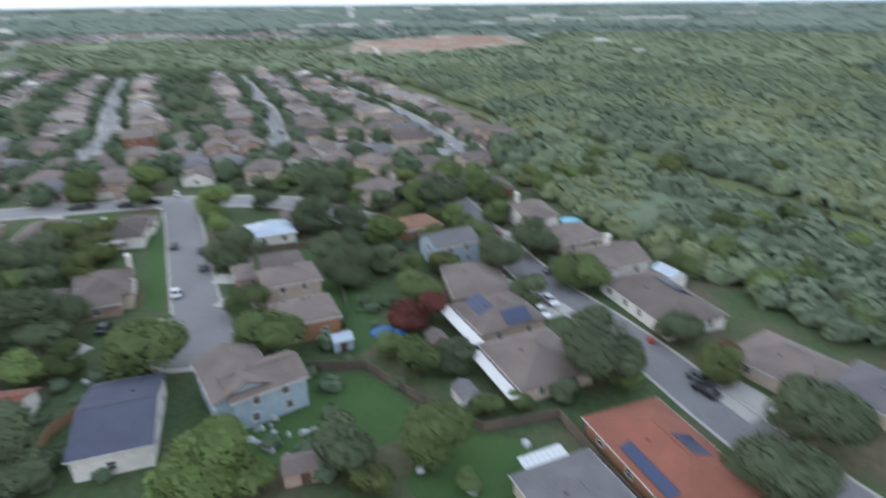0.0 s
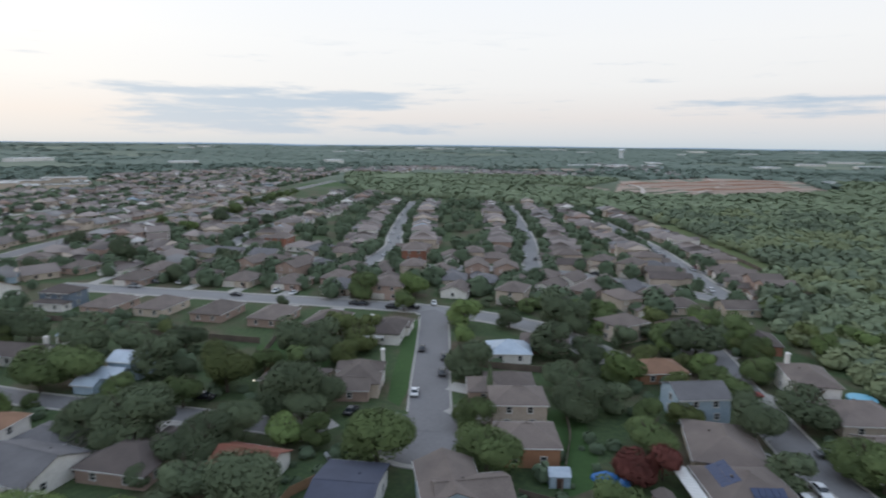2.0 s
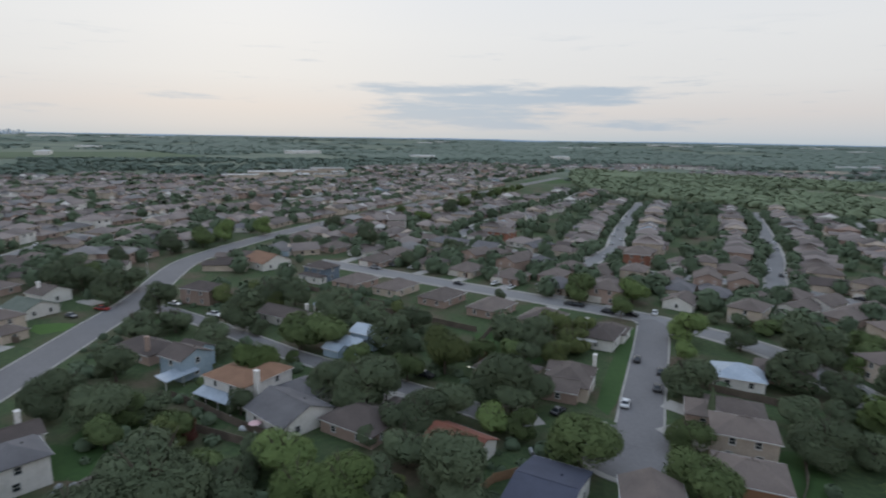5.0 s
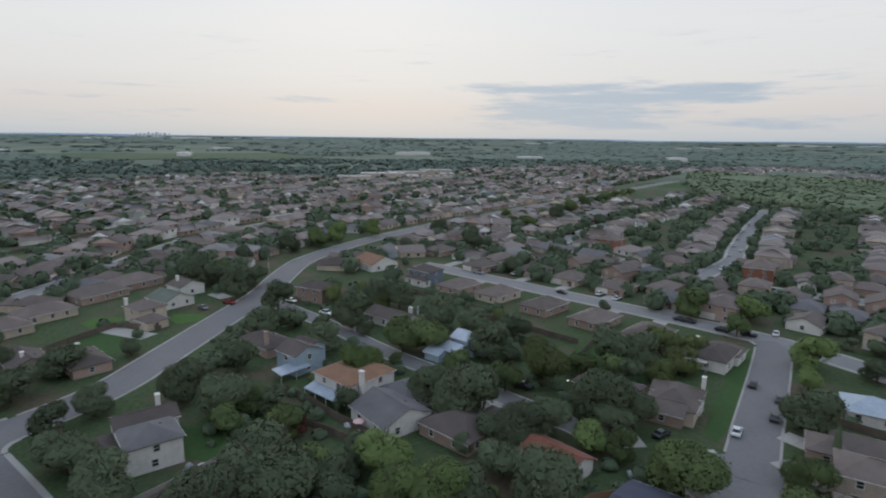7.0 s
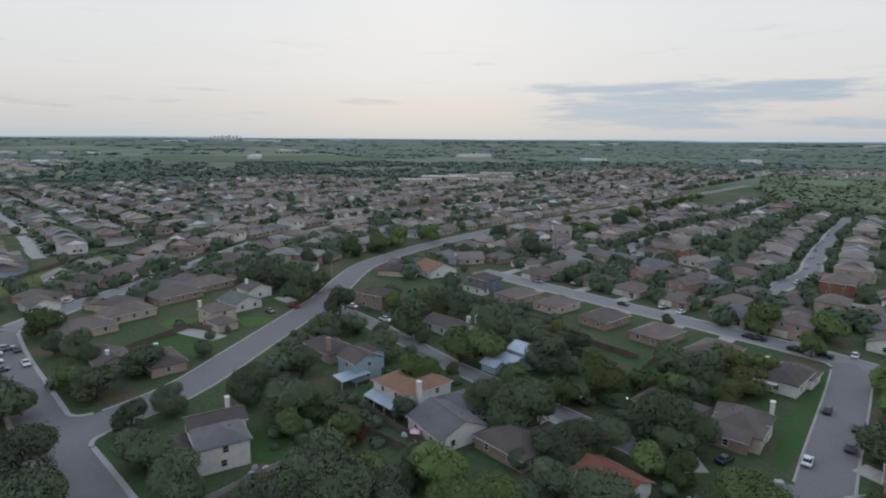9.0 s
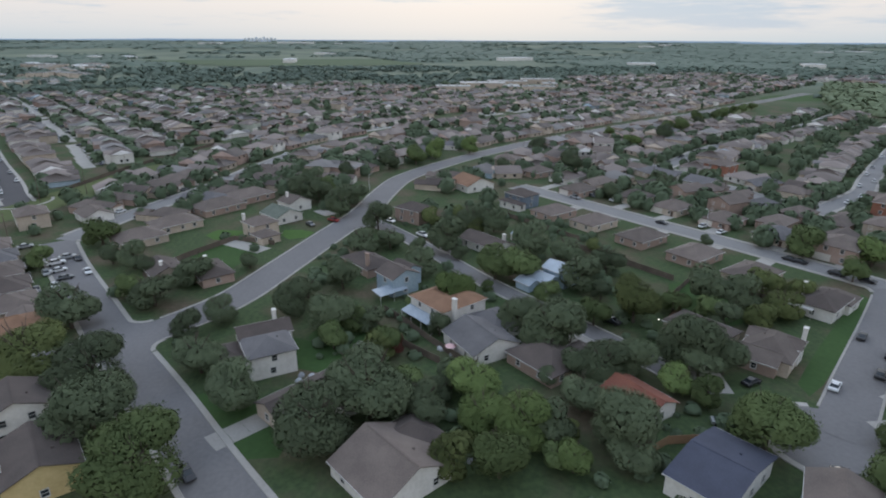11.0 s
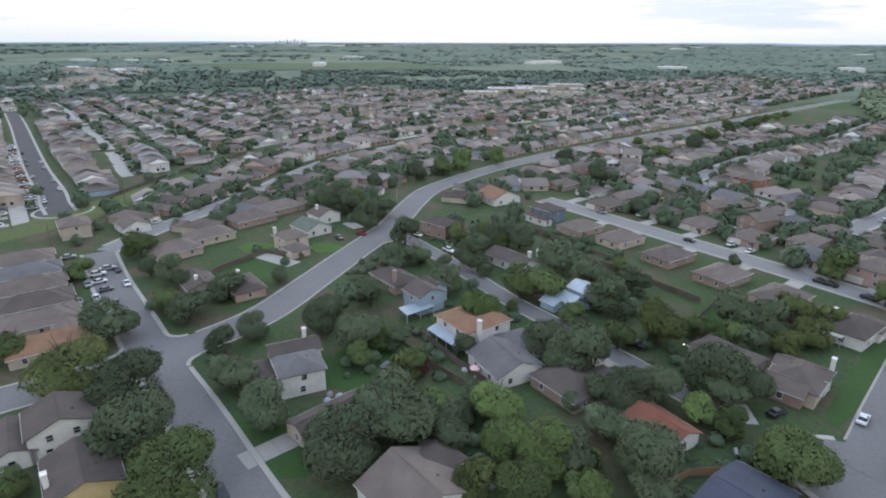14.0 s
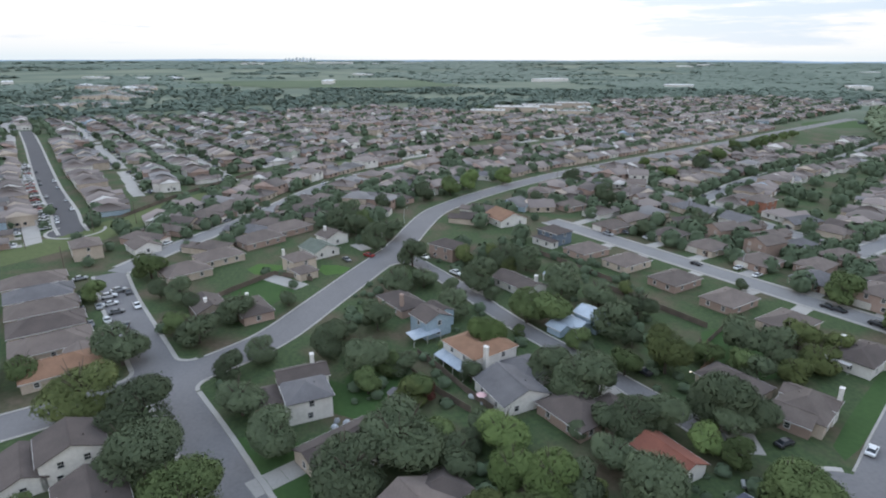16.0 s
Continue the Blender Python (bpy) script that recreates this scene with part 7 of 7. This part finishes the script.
fence([(-28, 85), (-18, 86), (-8, 78), (2, 72), (13, 76)])
fence([(13, 76), (18, 66), (24, 55)])
fence([(-57, 56), (-60, 66), (-58, 75)], FENCE_NEW, label="fresh orange-brown board fence")
fence([(-112, 108), (-104, 104), (-99, 96)], FENCE_NEW, label="fresh orange-brown board fence")
fence([(-112, 108), (-121, 122), (-104, 128), (-96, 121)])
fence([(-100, 22), (-90, 18), (-82, 12), (-76, 10)], FENCE_NEW, label="fresh orange-brown board fence")
fence([(-126, 30), (-116, 34), (-106, 37), (-96, 41)])
fence([(-130, 20), (-118, 26), (-106, 31), (-97, 36)])
fence([(-187, 5), (-196, -8), (-183, -22)])
fence([(-183, -22), (-170, -33), (-152, -26)])
fence([(-160, 100), (-140, 108), (-121, 115)])
fence([(-200, 92), (-180, 100), (-160, 107)])
fence([(-22, 88), (-27, 108), (-34, 124), (-42, 138)])
fence([(-60, 132), (-48, 136), (-42, 138)])
fence([(-92, 44), (-86, 38), (-78, 36)])
fence([(-260, -66), (-300, -50), (-345, -25), (-392, 8)], label="long brown board fence along the meadow")
fence([(-290, -84), (-340, -62), (-400, -24)], label="long brown board fence along the meadow")
fence([(20, 255), (8, 285), (-8, 320), (-30, 360), (-66, 425)], label="brown board fence along the woodland edge")
fence([(-331, 213), (-340, 245), (-368, 304)], CONCRETE, label="pale garden wall along the wide road")


def utility_pole(x, y, h=11.0):
    p = tagged(new("utility_pole"), "brown wooden utility pole with a cross arm", "pole")
    p.location = (x, y, 0)
    bm = bmesh.new()
    tube(bm, (0, 0, -0.2), (0, 0, h), 0.16, 0.1, 8)
    part("mast", bm, POLE, p)
    part("cross_arm", boxed(-1.1, -0.06, h - 0.8, 1.1, 0.06, h - 0.65), POLE, p)
    return p


for x, y in ((-254.6, 169.9), (-231.5, 188.9), (-183.1, 187.9), (-164.6, 213.6), (-214.1, -80.9), (-251.4, -107.3), (-271.7, -87.8), (-282.4, -72.6), (-313.8, -61.3), (-345, -42), (-382, -12), (-309.2, 154.5)):
    utility_pole(x, y)


def lamp_post(x, y, yaw):
    p = tagged(new("street_lamp"), "slim grey steel street lamp", "street lamp")
    p.matrix_world = pose(x, y, 0, 0, 0, yaw)
    bm = bmesh.new()
    tube(bm, (0, 0, -0.1), (0, 0, 7.5), 0.09, 0.06, 8)
    part("mast", bm, STEEL, p)
    bm = bmesh.new()
    tube(bm, (0, 0, 7.4), (1.6, 0, 7.8), 0.04, 0.035, 6)
    part("arm", bm, STEEL, p)
    part("head", boxed(1.4, -0.14, 7.7, 2.1, 0.14, 7.86), STEEL, p)


for x, y, a in ((-160, 160, -70), (-222, 133, -70), (-215, 34, -60), (-252, 50, 120)):
    lamp_post(x, y, a)


def water_tower(x, y, h=42.0):
    t = tagged(new("water_tower"), "white water tower standing far off above the trees", "water tower")
    t.location = (x, y, float(rise(np.array(math.hypot(x, y)))) - 1)
    bm = bmesh.new()
    tube(bm, (0, 0, 0), (0, 0, h * 0.72), 8, 7.2, 24)
    part("shaft", bm, WHITE_ROOF, t)
    bm = bmesh.new()
    prof = [(7.2, h * 0.70), (12.5, h * 0.78), (14, h * 0.86), (12.5, h * 0.94), (7, h * 0.99), (0.5, h)]
    rings = [[bm.verts.new((r_ * math.cos(i * 0.2618), r_ * math.sin(i * 0.2618), z)) for i in range(24)] for r_, z in prof]
    for a, b in zip(rings, rings[1:]):
        for i in range(24):
            bm.faces.new((a[i], a[(i + 1) % 24], b[(i + 1) % 24], b[i]))
    part("tank", bm, WHITE_ROOF, t)


water_tower(-578, 2393)


def shed(x, y, yaw, w, d, h, wall, roof, label):
    s = tagged(new("garden_shed"), label, "shed")
    s.matrix_world = pose(x, y, 0.02, 0, 0, yaw)
    bm = bmesh.new()
    wall_shell(bm, w, d, h, 0.5, "gable")
    part("wall", bm, WALL[wall], s)
    bm = bmesh.new()
    roof_shell(bm, w, d, h, 0.5, "gable", 0.2, 0.08)
    part("roof", bm, ROOF[roof], s)
    part("door", boxed(-0.6, -d / 2 - 0.05, 0.05, 0.6, -d / 2 + 0.02, 1.85), DOOR, s)


shed(-105.5, 21, 22, 3.2, 3.2, 2.1, "pink", "grey", "small wooden garden shed with a grey roof on the lawn")
shed(-21, 62, 20, 5.5, 3.5, 2.2, "pink", "brown", "wooden garden shed with a brown roof")
shed(-131, 76, 22, 4, 3, 2.2, "white", "metal", "white garden shed on the lawn")
shed(41, 124, 120, 6, 4, 2.6, "white", "metal", "large white shed at the woodland edge")
shed(-24, 92.5, 30, 3.4, 3.0, 2.2, "blue", "metal", "pale blue garden shed on a lawn")
shed(-2.5, 186, 20, 7, 4, 2.6, "white", "metal", "white metal shed between dark trees")
shed(-7, 94, 120, 3.6, 3.0, 2.2, "pink", "brown", "reddish garden shed with a brown roof")
shed(-1, 79, 120, 3.6, 3.0, 2.2, "white", "grey", "white garden shed on the lawn")
shed(-168, 86, 22, 2.6, 2.6, 2.4, "white", "metal", "small white garden shed beside a tree")


def heap(name, x, y, r_, h, mat, label, category, seed=0):
    """A low irregular covered heap."""
    bm = bmesh.new()
    bmesh.ops.create_icosphere(bm, subdivisions=2, radius=1.0)
    for v in bm.verts:
        k = 1 + 0.25 * noise.noise(v.co * 1.7 + Vector((seed, 0, 0)))
        v.co = Vector((v.co.x * r_ * k, v.co.y * r_ * 0.7 * k, max(-0.02, v.co.z * h * k)))
    ob = tagged(new(name, mesh_of(name, bm, mat)), label, category)
    ob.matrix_world = pose(x, y, 0.03, 0, 0, seed * 37)
    return ob


def pool(x, y, r_=2.4):
    p = tagged(new("garden_pool"), "round pale blue paddling pool", "pool")
    p.location = (x, y, 0.02)
    bm = bmesh.new()
    tube(bm, (0, 0, 0), (0, 0, 0.8), r_, r_, 22)
    part("side", bm, POOL, p)
    bm = bmesh.new()
    tube(bm, (0, 0, 0.802), (0, 0, 0.81), r_ * 0.93, r_ * 0.93, 22)
    part("water", bm, POOL, p)


def patio_umbrella(x, y):
    u = tagged(new("patio_umbrella"), "pale pink patio umbrella standing open behind the house", "umbrella")
    u.location = (x, y, 0.02)
    bm = bmesh.new()
    tube(bm, (0, 0, 0), (0, 0, 2.4), 0.03, 0.03, 6)
    part("pole", bm, STEEL, u)
    bm = bmesh.new()
    tip = bm.verts.new((0, 0, 2.5))
    rim = [bm.verts.new((1.3 * math.cos(i * math.pi / 4), 1.3 * math.sin(i * math.pi / 4), 2.0)) for i in range(8)]
    for i in range(8):
        bm.faces.new((tip, rim[i], rim[(i + 1) % 8]))
    part("canopy", bm, PINK_CLOTH, u)
    part("foot", boxed(-0.3, -0.3, 0, 0.3, 0.3, 0.08), STEEL, u)


PINK_CLOTH = material("pink_cloth", (0.62, 0.42, 0.42), (0.55, 0.36, 0.36), 0.9)
patio_umbrella(-100.5, 39.6)


def glow(name, strength):
    m = bpy.data.materials.new(name)
    m.use_nodes = True
    b = m.node_tree.nodes["Principled BSDF"]
    b.inputs["Emission Color"].default_value, b.inputs["Emission Strength"].default_value = (1.0, 0.86, 0.66, 1), strength
    return m


PORCH_GLOW = glow("porch_lamp_glow", 2.0)


def porch_lamp(x, y, z, yaw):
    """A lit wall lantern: bracket, cap and glowing glass."""
    lamp = tagged(new("wall_lamp"), "small lit porch lantern on a house wall", "lamp")
    lamp.matrix_world = pose(x, y, z, 0, 0, yaw)
    part("bracket", boxed(-0.3, -0.05, 0.0, 0.0, 0.05, 0.06), STEEL, lamp)
    part("glass", boxed(-0.02, -0.12, -0.22, 0.22, 0.12, 0.06), PORCH_GLOW, lamp)
    part("cap", boxed(-0.06, -0.16, 0.06, 0.26, 0.16, 0.12), STEEL, lamp)


porch_lamp(-97.6, 92.2, 2.3, -70)
porch_lamp(-162.2, 78.9, 2.4, 20)
pool(-176, 193)
pool(24, 160, 3.0)
heap("tarpaulin", -17.5, 98, 2.6, 0.9, PLASTIC_BLUE, "bright blue tarpaulin over a heap in the garden", "tarpaulin", 1)
heap("tarpaulin", -14, 99, 1.8, 0.7, PLASTIC_BLUE, "bright blue tarpaulin over a heap in the garden", "tarpaulin", 2)
heap("covered_grill", 31.5, 98.5, 0.9, 1.1, RED_COVER, "bright red cover beside a driveway", "cover", 3)
heap("covered_cart", -55, 74, 1.5, 1.2, RED_COVER, "red covered cart beside the house", "cover", 4)
for i in range(16):
    heap("garden_clutter", -27 + rng.uniform(-4, 5), 69 + rng.uniform(-4, 3.5), rng.uniform(0.25, 0.8), rng.uniform(0.3, 0.9), CLUTTER, "pale garden clutter heaped behind the house", "clutter", i)
for x, y in ((-101, 7), (-99, 6.4), (-100, 9), (-100, 40), (-103, 38), (-124, 75), (-126, 73), (-95, 132), (-98, 130), (-40, 68), (1, 61), (-6, 64), (-92, 134), (8, 70), (-66, 32), (-72, 30)):
    heap("garden_clutter", x, y, 0.9, 0.8, CLUTTER, "pale garden clutter beside the house", "clutter", int(abs(x)))

# hills and town on the horizon, distance haze put into their colours
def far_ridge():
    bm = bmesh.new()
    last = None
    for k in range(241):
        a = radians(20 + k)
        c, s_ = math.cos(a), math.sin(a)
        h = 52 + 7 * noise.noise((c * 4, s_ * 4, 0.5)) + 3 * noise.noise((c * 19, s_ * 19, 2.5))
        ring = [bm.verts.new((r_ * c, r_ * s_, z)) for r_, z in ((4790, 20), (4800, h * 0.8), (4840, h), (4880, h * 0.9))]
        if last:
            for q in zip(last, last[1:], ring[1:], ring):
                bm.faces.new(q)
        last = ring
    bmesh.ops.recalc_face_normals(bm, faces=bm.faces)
    tagged(new("backdrop", mesh_of("backdrop", bm, HILLS)), "low hills along the horizon, distance haze painted in as blue-grey", "hills", kind="structure")


far_ridge()
# Pale blue-grey puts the distance haze into the towers' colour.
TOWER = material("hazed_tower", (0.62, 0.66, 0.70), (0.54, 0.58, 0.62), 0.9, fine=0.2, coarse=0.02)
for k in range(9):
    a = radians(180.2 - k * 0.32)
    h = (59, 62, 60, 66, 61, 68, 61, 64, 59)[k]
    b = tagged(new("tower_block"), "tower block on the horizon, distance haze painted in as pale grey", "tower block", "far town")
    b.matrix_world = pose(4700 * math.cos(a), 4700 * math.sin(a), 35, 0, 0, 10 * k)
    part("wall", boxed(-7, -7, 0, 7, 7, h - 35), TOWER, b)
    part("roof", boxed(-4, -4, h - 35, 4, 4, h - 32), TOWER, b)
